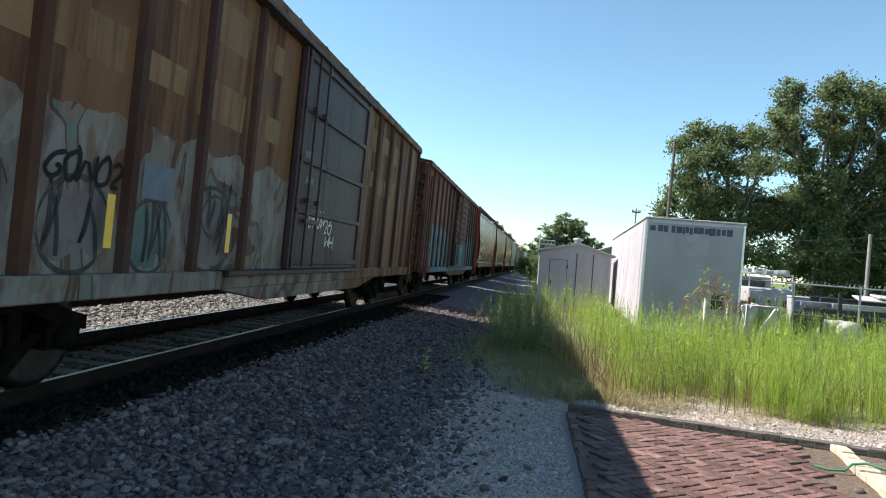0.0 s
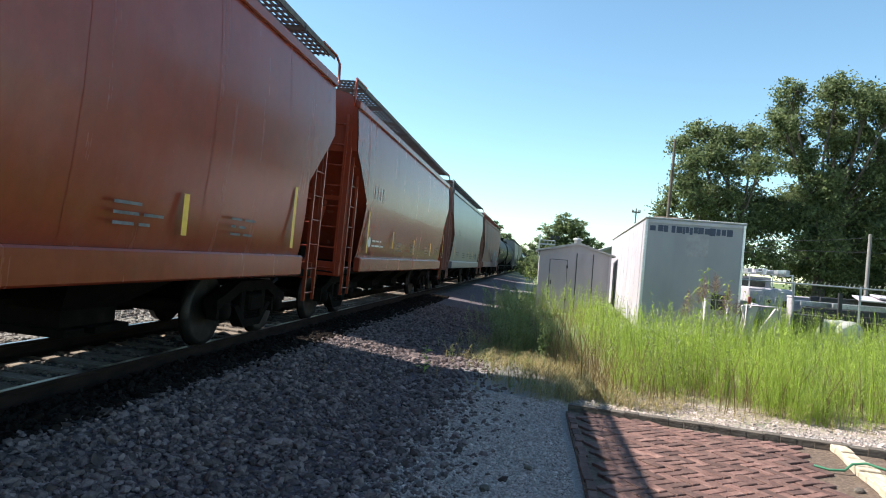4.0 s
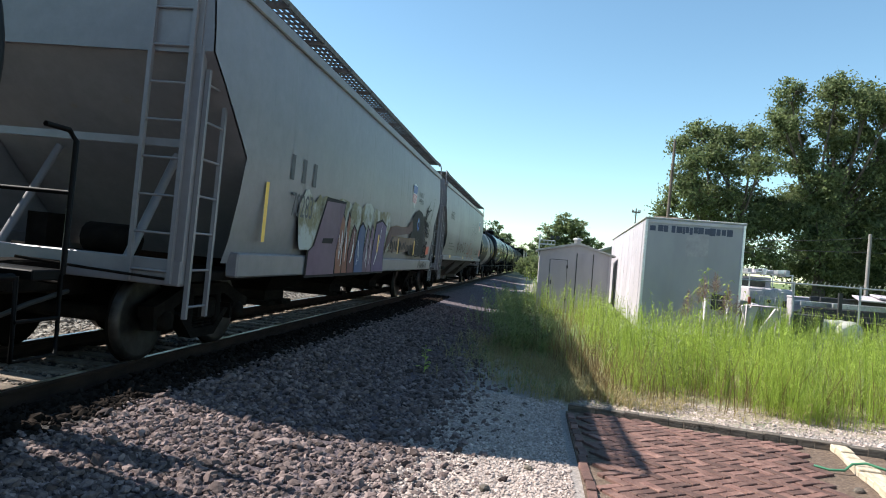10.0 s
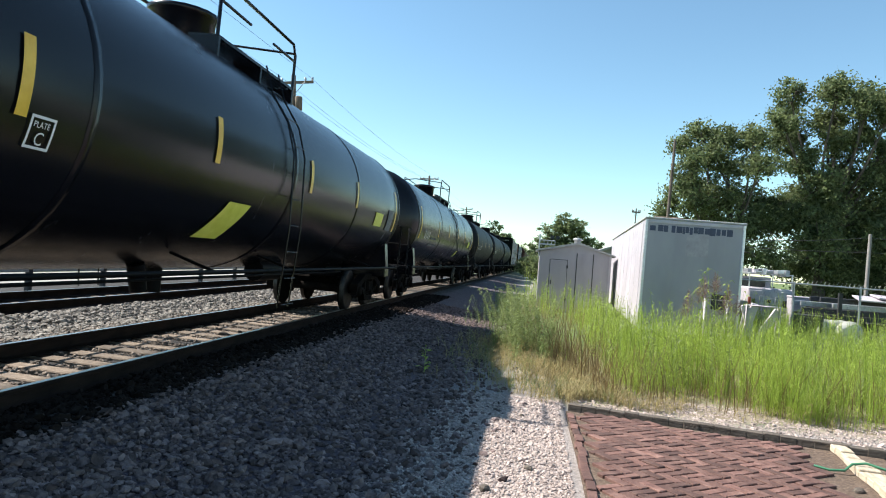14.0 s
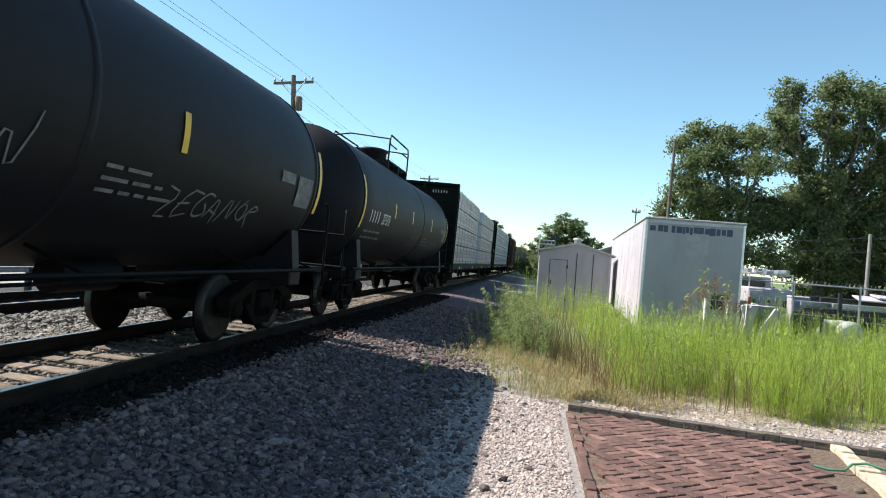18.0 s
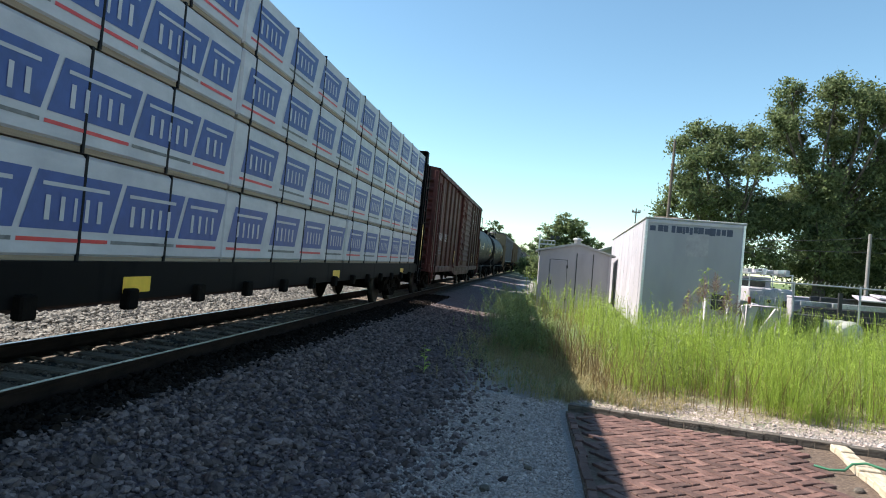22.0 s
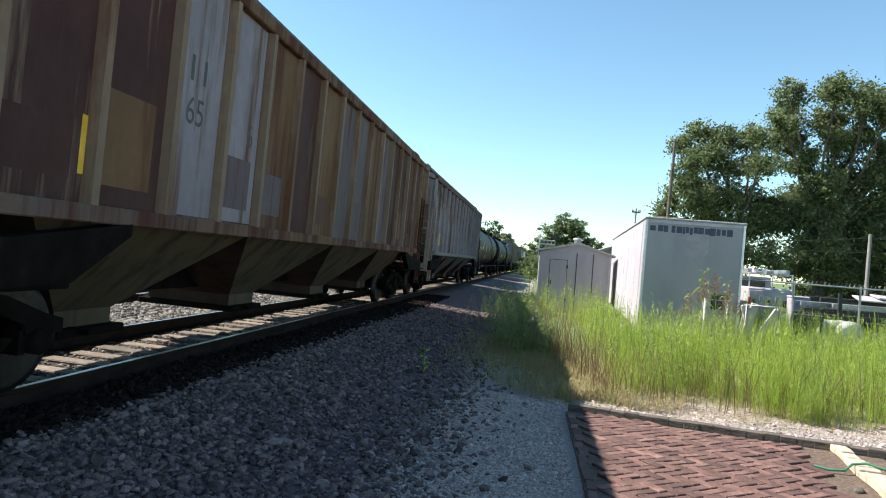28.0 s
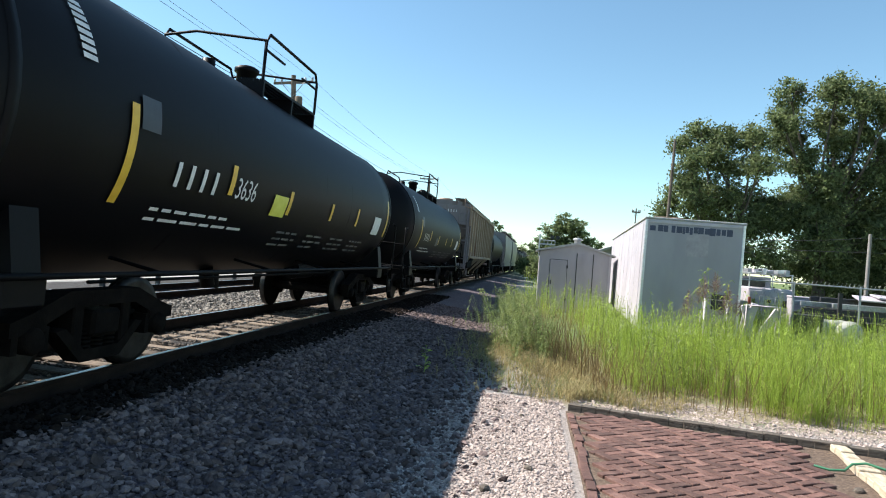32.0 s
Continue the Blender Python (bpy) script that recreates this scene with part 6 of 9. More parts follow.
def hopper_bays(car, mat, y0, y1, n, z_top, x_top, gap=0.15, z_low=0.42, side_mat=None):
    w = (y1 - y0) / n
    for k in range(n):
        c = y0 + w * (k + 0.5)
        s = Shape()
        h = w / 2 - gap
        rows = [(x_top, h, z_top), (0.62, 0.42, z_low + 0.16), (0.62, 0.42, z_low)]
        vs = [(sx * x, c + sy * hy, z) for x, hy, z in rows for sx, sy in ((1, -1), (1, 1), (-1, 1), (-1, -1))]
        s.add(vs, [(i * 4 + j, i * 4 + (j + 1) % 4, i * 4 + 4 + (j + 1) % 4, i * 4 + 4 + j) for i in range(2) for j in (1, 3)] + [(8, 9, 10, 11), (0, 1, 2, 3)])
        bay = part("hopper_bay", s, mat, car)
        for j in (0, 2):
            q = Shape().add([vs[i * 4 + d] for i in range(3) for d in (j, (j + 1) % 4)], [(0, 1, 3, 2), (2, 3, 5, 4)])
            part("bay_side_sheet", q, side_mat or mat, bay)
        g = Shape().box(-0.74, 0.74, c - 0.5, c + 0.5, z_low - 0.08, z_low, 0.01).tube([(-0.85, c - 0.2, z_low - 0.02), (0.85, c - 0.2, z_low - 0.02)], 0.03, 6)
        part("outlet_gate", g, UNDER, bay)


def roof_walk(car, mat, a, b, z, hatches=8, frame_mat=None, inner=0.62):
    """Running boards of steel grating beside round hatches, with the end rails."""
    x_out = inner + 0.53
    for sx in (-1, 1):
        s = Shape()
        for k in range(7):
            x = sx * (inner + 0.085 * k)
            s.box(x - 0.010, x + 0.010, a, b, z + 0.10, z + 0.13)
        y = a + 0.02
        while y < b:
            x = sorted((sx * (inner - 0.02), sx * x_out))
            s.box(x[0], x[1], y, y + 0.025, z + 0.097, z + 0.127)
            y += 0.2
        x = sorted((sx * (x_out - 0.015), sx * (x_out + 0.005)))
        s.box(x[0], x[1], a, b, z + 0.06, z + 0.14)
        part("running_board", s, frame_mat or GRATE, car)
        s = Shape()
        y = a + 0.5
        while y < b:
            x = sorted((sx * (inner - 0.02), sx * (x_out + 0.02)))
            s.box(x[0], x[1], y, y + 0.05, z + 0.03, z + 0.10)
            s.box(min(sx * inner, sx * (inner + 0.06)), max(sx * inner, sx * (inner + 0.06)), y, y + 0.05, z - 0.16, z + 0.03)
            y += 1.5
        part("board_brackets", s, frame_mat or GRATE, car)
    for k in range(hatches):
        y = a + (b - a) * (k + 0.5) / hatches
        part("roof_hatch", Shape().lathe([(z - 0.06, 0.36), (z + 0.12, 0.36), (z + 0.15, 0.30), (z + 0.16, 0.05)], 2, (0, y, 0), 14), mat, car)
    for sy, e in ((-1, a), (1, b)):
        for sx in (-1, 1):
            part("roof_rail", Shape().tube([(sx * x_out, e - sy * 0.6, z + 0.14), (sx * x_out, e + sy * 0.08, z + 0.14), (sx * (x_out + 0.03), e + sy * 0.19, z + 0.04), (sx * (x_out + 0.04), e + sy * 0.20, z - 0.28), (sx * 1.46, e + sy * 0.04, z - 0.34)], 0.024, 6), mat, car)


def hopper(label, y0, y1, body, mat, kind, sill=1.1, end_mat=None, bay_mat=None, top=4.22, grating=None, ribs=0, sill_ends=1.0, taper=0.95, post_mat=None, seam_mat=None):
    """A covered hopper. kind 'smooth': bowed plate sides over a deep sill; 'ribbed': flat sides with outside posts."""
    car, mid, half = rolling("covered_hopper", label, "hopper car", y0, y1)
    a, b = body[0] - mid, body[1] - mid
    em, bay_mat = end_mat or mat, bay_mat or UNDER
    h = (b - a) / 2
    c = (a + b) / 2
    if kind == "smooth":
        rows = [(sill, 1.46), (sill + 0.25, 1.515), (1.9, 1.57), (2.4, 1.60), (3.0, 1.60), (3.5, 1.575), (top - 0.25, 1.53), (top, 1.50), (top + 0.09, 1.36), (top + 0.19, 1.0), (top + 0.24, 0.5), (top + 0.25, 0.0)]
    else:
        rows = [(sill, 1.47), (top, 1.47), (top + 0.08, 1.40), (top + 0.18, 0.9), (top + 0.22, 0.0)]

    def inset(z):
        """How far the panel's edge stands in from the body's end at a height."""
        hi, lo = top - 0.95, 2.35
        if z >= hi:
            return 0.0
        if z >= lo:
            return taper * (hi - z) / (hi - lo)
        return taper - 0.12 * (lo - z) / (lo - sill)
    zs = sorted({z for z, _ in rows} | {top - 0.95, 2.35, 2.9, 1.7})
    xr = lambda z: float(np.interp(z, [r[0] for r in rows], [r[1] for r in rows]))
    s = Shape()
    for sx in (-1, 1):
        vs = []
        for z in zs:
            e = h - inset(z)
            vs += [(sx * xr(z), c - e, z), (sx * xr(z), c + e, z)]
        s.add(vs, [(2 * i, 2 * i + 1, 2 * i + 3, 2 * i + 2) for i in range(len(zs) - 1)], True)
    part("side_shell", s, mat, car)
    for sy in (-1, 1):
        s = Shape()
        vs = []
        for z in zs:
            e = h - (inset(z) if z > 2.35 else taper + (2.35 - z) * 1.05)
            vs += [(-xr(z) + 0.02, c + sy * e, z), (xr(z) - 0.02, c + sy * e, z)]
        s.add(vs, [(2 * i, 2 * i + 1, 2 * i + 3, 2 * i + 2) for i in range(len(zs) - 1)])
        part("slope_sheet", s, em, car)
    if kind == "smooth":
        for sx in (-1, 1):
            x = sorted((sx * 1.44, sx * 1.59))
            part("side_sill", Shape().box(x[0], x[1], c - h + sill_ends, c + h - sill_ends, 0.96 if sill < 1.3 else sill - 0.12, sill + (0.13 if sill < 1.3 else 0.05), 0.02), mat, car)
            x = sorted((sx * 1.44, sx * 1.56))
            part("eave_rail", Shape().box(x[0], x[1], c - h, c + h, top - 0.16, top - 0.02, 0.015), mat, car)
        n = 7
        for k in range(1, n):
            y = c - h + 2 * h * k / n
            m = Shape()
            for z, w in zip(zs, zs[1:]):
                if w <= top - 0.2:
                    m.add([(xr(z) + 0.003, -0.007, z), (xr(z) + 0.003, 0.007, z), (xr(w) + 0.003, 0.007, w), (xr(w) + 0.003, -0.007, w)], [(0, 1, 2, 3)])
            on_both("weld_seam", m.mesh("weld_seam", seam_mat or mat), mat, car, y)
        if sill < 1.3:
            hopper_bays(car, bay_mat, c - h + 2.9, c + h - 2.9, 3, sill, 1.3)
        else:
            hopper_bays(car, bay_mat, c - h + 2.0, c + h - 2.0, 3, sill - 0.08, 1.42, 0.02, 0.34)
    else:
        for sx in (-1, 1):
            x = sorted((sx * 1.44, sx * 1.56))
            part("top_chord", Shape().box(x[0], x[1], c - h, c + h, top - 0.14, top + 0.02, 0.015), mat, car)
            part("bottom_chord", Shape().box(x[0], x[1], c - h + 0.85, c + h - 0.85, sill - 0.06, sill + 0.08, 0.012), mat, car)
            for sy in (-1, 1):
                part("end_side_sill", Shape().prism([(c + sy * (h - 0.02), 0.92), (c + sy * (h - 0.02), 1.22), (c + sy * (h - 1.3), 1.30), (c + sy * (h - 2.6), 1.46), (c + sy * (h - 2.6), 1.36), (c + sy * (h - 1.9), 0.98)], 0, x[0], x[1]), UNDER, car)
        ends = [c - h + 0.02 + (2 * h - 0.04) * k / (ribs - 1) for k in range(ribs)]
        post_mat = post_mat or mat
        full = rib_mesh("side_post", post_mat, sill, top - 0.1, 1.467, 0.085, 0.075, 0.045)
        short = rib_mesh("side_post", post_mat, top - 1.0, top - 0.1, 1.467, 0.085, 0.075, 0.045)
        for y in ends:
            on_both("side_post", short if abs(y - c) > h - 0.8 else full, mat, car, y)
        hopper_bays(car, BAYBROWN, c - h + 1.6, c + h - 1.6, 4, sill - 0.05, 1.42, 0.02, 0.42, bay_mat)
    roof_walk(car, mat, c - h, c + h, top + 0.22, 8, grating, 0.93 if kind == "smooth" else 0.62)
    for sy in (-1, 1):
        e = c + sy * (h - 0.04)
        s = Shape()
        for sx in (-1, 1):
            s.box(sx * 1.42 - 0.05, sx * 1.42 + 0.05, e - 0.05, e + 0.05, 0.9, top - 0.9, 0.008)
            s.tube([(sx * 0.75, e - sy * 0.1, 1.05), (sx * 0.75, e - sy * 0.9, 2.3)], 0.06, 4)
        s.box(-1.46, 1.46, e - 0.06, e + 0.06, 0.88, 1.14, 0.01)
        s.box(-1.44, 1.44, e - 0.03, e + 0.03, 2.28, 2.36)
        part("end_frame", s, em, car)
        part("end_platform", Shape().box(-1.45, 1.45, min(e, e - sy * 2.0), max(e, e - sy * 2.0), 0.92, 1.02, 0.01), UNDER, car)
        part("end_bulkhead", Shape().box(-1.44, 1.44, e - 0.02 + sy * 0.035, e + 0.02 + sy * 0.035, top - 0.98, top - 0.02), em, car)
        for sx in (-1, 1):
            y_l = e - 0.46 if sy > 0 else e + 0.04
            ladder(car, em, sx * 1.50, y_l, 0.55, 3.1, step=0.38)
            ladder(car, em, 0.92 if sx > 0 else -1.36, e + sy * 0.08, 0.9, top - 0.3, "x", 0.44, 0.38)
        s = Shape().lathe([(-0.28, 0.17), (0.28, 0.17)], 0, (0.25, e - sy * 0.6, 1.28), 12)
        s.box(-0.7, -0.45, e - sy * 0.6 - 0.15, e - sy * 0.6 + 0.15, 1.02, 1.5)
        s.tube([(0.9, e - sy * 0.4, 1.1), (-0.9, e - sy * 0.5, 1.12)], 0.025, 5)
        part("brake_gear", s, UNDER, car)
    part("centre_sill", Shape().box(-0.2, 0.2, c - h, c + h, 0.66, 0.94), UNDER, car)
    trucks(car, c - h + 1.35, c + h - 1.35)
    couplers(car, half, h)
    return car, mid


def tank_car(label, y0, y1, tank, mat, r=1.5, zc=2.62, bands=(), walk_y=0.0, walk_len=2.6, stripes=(), white_band=None, ladders=True, dome=0.42, head=0.62, dome_y=0.0, truck_in=1.4):
    car, mid, half = rolling("tank_car", label, "tank car", y0, y1)
    a, b = tank[0] - mid, tank[1] - mid
    c = (a + b) / 2
    prof = [(a + head - head * math.cos(t), max(0.02, r * math.sin(t))) for t in [k / 8 * math.pi / 2 for k in range(9)]]
    n_mid = 14
    prof += [(a + head + (b - a - 2 * head) * k / n_mid, r) for k in range(1, n_mid)]
    prof += [(b - head + head * math.sin(t), max(0.02, r * math.cos(t))) for t in [k / 8 * math.pi / 2 for k in range(9)]]
    part("tank_shell", Shape().lathe(prof, 1, (0, 0, zc), 48), mat, car)
    for y in (*[a + head, b - head], *[c + d for d in bands]):
        part("shell_band", Shape().lathe([(y - 0.05, r - 0.01), (y - 0.045, r + 0.008), (y + 0.045, r + 0.008), (y + 0.05, r - 0.01)], 1, (0, 0, zc), 48), mat, car)
    if white_band:
        part("jacket", Shape().lathe([(c + white_band[0], r), (c + white_band[0] + 0.02, r + 0.012), (c + white_band[1] - 0.02, r + 0.012), (c + white_band[1], r)], 1, (0, 0, zc), 48), TANKWHITE, car, "off-white centre jacket with rust streaks")
    zt = zc + r
    w = c + walk_y
    s = Shape().lathe([(zt - 0.15, dome), (zt + 0.36, dome), (zt + 0.38, dome + 0.04), (zt + 0.44, dome + 0.04), (zt + 0.48, dome * 0.8), (zt + 0.49, 0.05)], 2, (0, w + dome_y, 0), 18)
    part("manway_dome", s, mat, car)
    s = Shape().lathe([(zt - 0.1, 0.14), (zt + 0.25, 0.14), (zt + 0.27, 0.05)], 2, (0.25, w + 0.85, 0), 10).lathe([(zt - 0.1, 0.1), (zt + 0.35, 0.1), (zt + 0.37, 0.03)], 2, (-0.25, w - 0.8, 0), 10)
    part("valves", s, mat, car)
    hl = walk_len / 2
    board = Shape().box(-0.03, 0.03, w - hl, w + hl, zt - 0.02, zt + 0.02).mesh("platform_board", mat)
    bracket = Shape().box(-0.21, 0.21, 0, 0.05, zt - 0.3, zt - 0.02).mesh("platform_bracket", mat)
    for sx in (-1, 1):
        for k in range(5):
            part("platform_board", board, mat, car, at=pose(sx * (0.44 + 0.085 * k), 0, 0))
        for y in (w - hl, w, w + hl - 0.05):
            part("platform_bracket", bracket, mat, car, at=pose(sx * 0.61, y, 0))
    hr = zt + 0.70
    s = Shape()
    for sx in (-1, 1):
        x = sx * 0.80
        s.tube([(x, w - hl, zt), (x, w - hl, hr - 0.15), (x, w - hl + 0.12, hr), (x, w + hl - 0.12, hr), (x, w + hl, hr - 0.15), (x, w + hl, zt)], 0.024, 6)
        if sx < 0:
            s.tube([(x, w - hl, zt + 0.45), (x, w + hl, zt + 0.45)], 0.02, 6)
        else:
            s.tube([(x, w - hl, zt + 0.45), (x, w - 0.4, zt + 0.45)], 0.02, 6)
            s.tube([(x, w + 0.4, zt + 0.45), (x, w + hl, zt + 0.45)], 0.02, 6)
    for y in (w - hl, w + hl):
        s.tube([(-0.80, y, hr - 0.12), (-0.3, y, hr - 0.04), (0.80, y, hr - 0.12)], 0.02, 6)
    part("safety_railing", s, mat, car)
    if ladders:
        for sx in (-1, 1):
            s = Shape()
            for d in (-0.22, 0.22):
                pts = [(sx * 1.0, w + d, zt - 0.05)] + [(sx * (r + 0.06) * math.cos(t), w + d, zc + (r + 0.06) * math.sin(t)) for t in (0.75, 0.45, 0.15)] + [(sx * (r + 0.08), w + d, 1.6), (sx * 1.5, w + d, 0.5)]
                s.tube(pts, 0.013, 5)
            for z in [0.55 + 0.37 * k for k in range(9)]:
                x = (r + 0.07) * math.cos(math.asin(max(-1, min(1, (z - zc) / (r + 0.07))))) if z > zc else r + 0.07
                s.tube([(sx * x, w - 0.22, z), (sx * x, w + 0.22, z)], 0.009, 5)
            part("ladder", s, mat, car)
    for sx in (-1, 1):
        s = Shape().tube([(sx * 1.46, a + 0.2, 1.02), (sx * 1.46, b - 0.2, 1.02)], 0.028, 6)
        part("side_handrail", s, FRAMEBLACK, car)
        for y in (a + 0.3, a + 2.6, c - 1.2, c + 1.2, b - 2.6, b - 0.3):
            part("rail_bracket", Shape().tube([(sx * 1.46, y, 1.02), (sx * 0.9, y, zc - r * 0.82)], 0.02, 5), FRAMEBLACK, car)
    for sy, e in ((-1, a), (1, b)):
        y = e - sy * 0.95
        s = Shape().prism([(-1.4, 1.0), (1.4, 1.0), (1.32, zc - r * 0.55), (0.9, zc - r * 0.85), (-0.9, zc - r * 0.85), (-1.32, zc - r * 0.55)], 1, y - 0.14, y + 0.14)
        s.box(-1.4, 1.4, y - 0.22, y + 0.22, 0.78, 1.02, 0.02)
        part("tank_saddle", s, mat, car)
        e2 = e + sy * 0.35
        s = Shape().box(-0.3, 0.3, min(e2, e - sy * 2.4), max(e2, e - sy * 2.4), 0.72, zc - r + 0.1, 0.02)
        part("stub_sill", s, FRAMEBLACK, car)
        s = Shape().box(-1.4, 1.4, min(e + sy * 0.05, e + sy * 0.38), max(e + sy * 0.05, e + sy * 0.38), 0.98, 1.06, 0.01)
        part("end_platform", s, FRAMEBLACK, car)
        s = Shape()
        for sx in (-1, 1):
            s.tube([(sx * 1.40, e + sy * 0.36, 1.02), (sx * 1.40, e + sy * 0.36, 2.05), (sx * 1.38, e + sy * 0.30, 2.12), (sx * 1.38, e + sy * 0.05, 2.12)], 0.022, 6)
            s.tube([(sx * 1.40, e - sy * 0.1, 1.02), (sx * 1.42, e - sy * 0.1, 0.42), (sx * 1.42, e + sy * 0.34, 0.42), (sx * 1.40, e + sy * 0.34, 1.02)], 0.02, 5)
            s.tube([(sx * 1.42, e - sy * 0.1, 0.7), (sx * 1.42, e + sy * 0.34, 0.7)], 0.016, 5)
        s.tube([(-1.4, e + sy * 0.36, 1.65), (1.4, e + sy * 0.36, 1.65)], 0.02, 6)
        part("end_railing", s, FRAMEBLACK, car)
    part("brake_wheel", Shape().lathe([(-0.02, 0.22), (-0.02, 0.26), (0.02, 0.26), (0.02, 0.22), (-0.02, 0.22)], 1, (-0.7, a - 0.42, 1.75), 16).box(-0.74, -0.66, a - 0.4, a - 0.32, 1.0, 1.8), FRAMEBLACK, car)
    s = Shape().tube([(0.5, c - 1.2, zc - r + 0.1), (0.5, c - 1.1, 0.72)], 0.1, 8).tube([(0.0, c, zc - r + 0.1), (0.0, c, 0.6)], 0.12, 8)
    s.lathe([(-0.45, 0.17), (0.45, 0.17)], 1, (0.55, c + 2.4, 0.92), 12)
    s.tube([(0.7, a + 2.6, 0.86), (0.7, b - 2.6, 0.86)], 0.02, 5)
    part("bottom_outlet", s, FRAMEBLACK, car)
    on = round_side(zc, r + 0.014)
    for y, z0, z1 in stripes:
        patch(car, "reflective_stripe", YELLOW, on, y - mid - 0.055, y - mid + 0.055, z0, z1, n=10)
    trucks(car, a + truck_in, b - 1.3)
    couplers(car, half, (b - a) / 2 + 0.35)
    return car, mid, on


def centerbeam(label, y0, y1, body, mat):
    car, mid, half = rolling("centerbeam_flatcar", label, "flat car", y0, y1)
    a, b = body[0] - mid, body[1] - mid
    part("deck", Shape().box(-1.40, 1.40, a, b, 0.98, 1.12, 0.01), mat, car)
    for sx in (-1, 1):
        x = sorted((sx * 1.34, sx * 1.46))
        part("side_sill", Shape().prism([(a, 1.13), (b, 1.13), (b, 0.86), (b - 3.2, 0.84), (b - 4.4, 0.80), (a + 4.4, 0.80), (a + 3.2, 0.84), (a, 0.86)], 0, x[0], x[1]), mat, car)
        k = a + 0.6
        while k < b - 0.4:
            x = sorted((sx * 1.44, sx * 1.53))
            part("stake_winch", Shape().box(x[0], x[1], k, k + 0.16, 0.72, 0.90, 0.015), UNDER, car)
            k += 1.22
    s = Shape().box(-0.06, 0.06, a, b, 4.28, 4.46)
    y = a + 0.4
    while y < b:
        s.box(-0.05, 0.05, y, y + 0.16, 1.1, 4.3)
        y += 1.22
    part("centre_beam", s, mat, car)
    for sy, e in ((-1, a), (1, b)):
        i = e - sy * 0.55
        s = Shape().box(-1.42, 1.42, min(i, i + sy * 0.08), max(i, i + sy * 0.08), 1.1, 4.5)
        wall = part("bulkhead", s, mat, car)
        for sx in (-1, 1):
            part("gusset", Shape().prism([(e, 1.1), (i, 1.1), (i, 4.56), (e - sy * 0.28, 4.56)], 0, sx * 1.42 - 0.06, sx * 1.42 + 0.06), mat, wall)
        for k in range(7):
            z = 1.3 + 0.5 * k
            part("rib", Shape().box(-1.4, 1.4, min(i, i + sy * 0.16), max(i, i + sy * 0.16), z, z + 0.1), mat, wall)
        part("cap", Shape().box(-1.48, 1.48, min(i, e - sy * 0.25), max(i, e - sy * 0.25), 4.46, 4.58, 0.01), mat, wall)
        ladder(car, mat, 1.50, (e - 0.42) if sy > 0 else e, 0.5, 4.2)
        patch(car, "reflective_stripe", YELLOW, flat(1.535), (e - 0.48) if sy > 0 else e + 0.40, (e - 0.38) if sy > 0 else e + 0.50, 1.25, 2.35)
    for k in range(4):
        y = a + 3.0 + (b - a - 6) * k / 3
        patch(car, "reflective_stripe", YELLOW, flat(1.466), y, y + 0.42, 0.86, 1.0)
    trucks(car, a + 2.0, b - 2.0)
    couplers(car, half, (b - a) / 2)
    part("centre_sill", Shape().box(-0.25, 0.25, a, b, 0.66, 0.98), UNDER, car)
    return car, mid


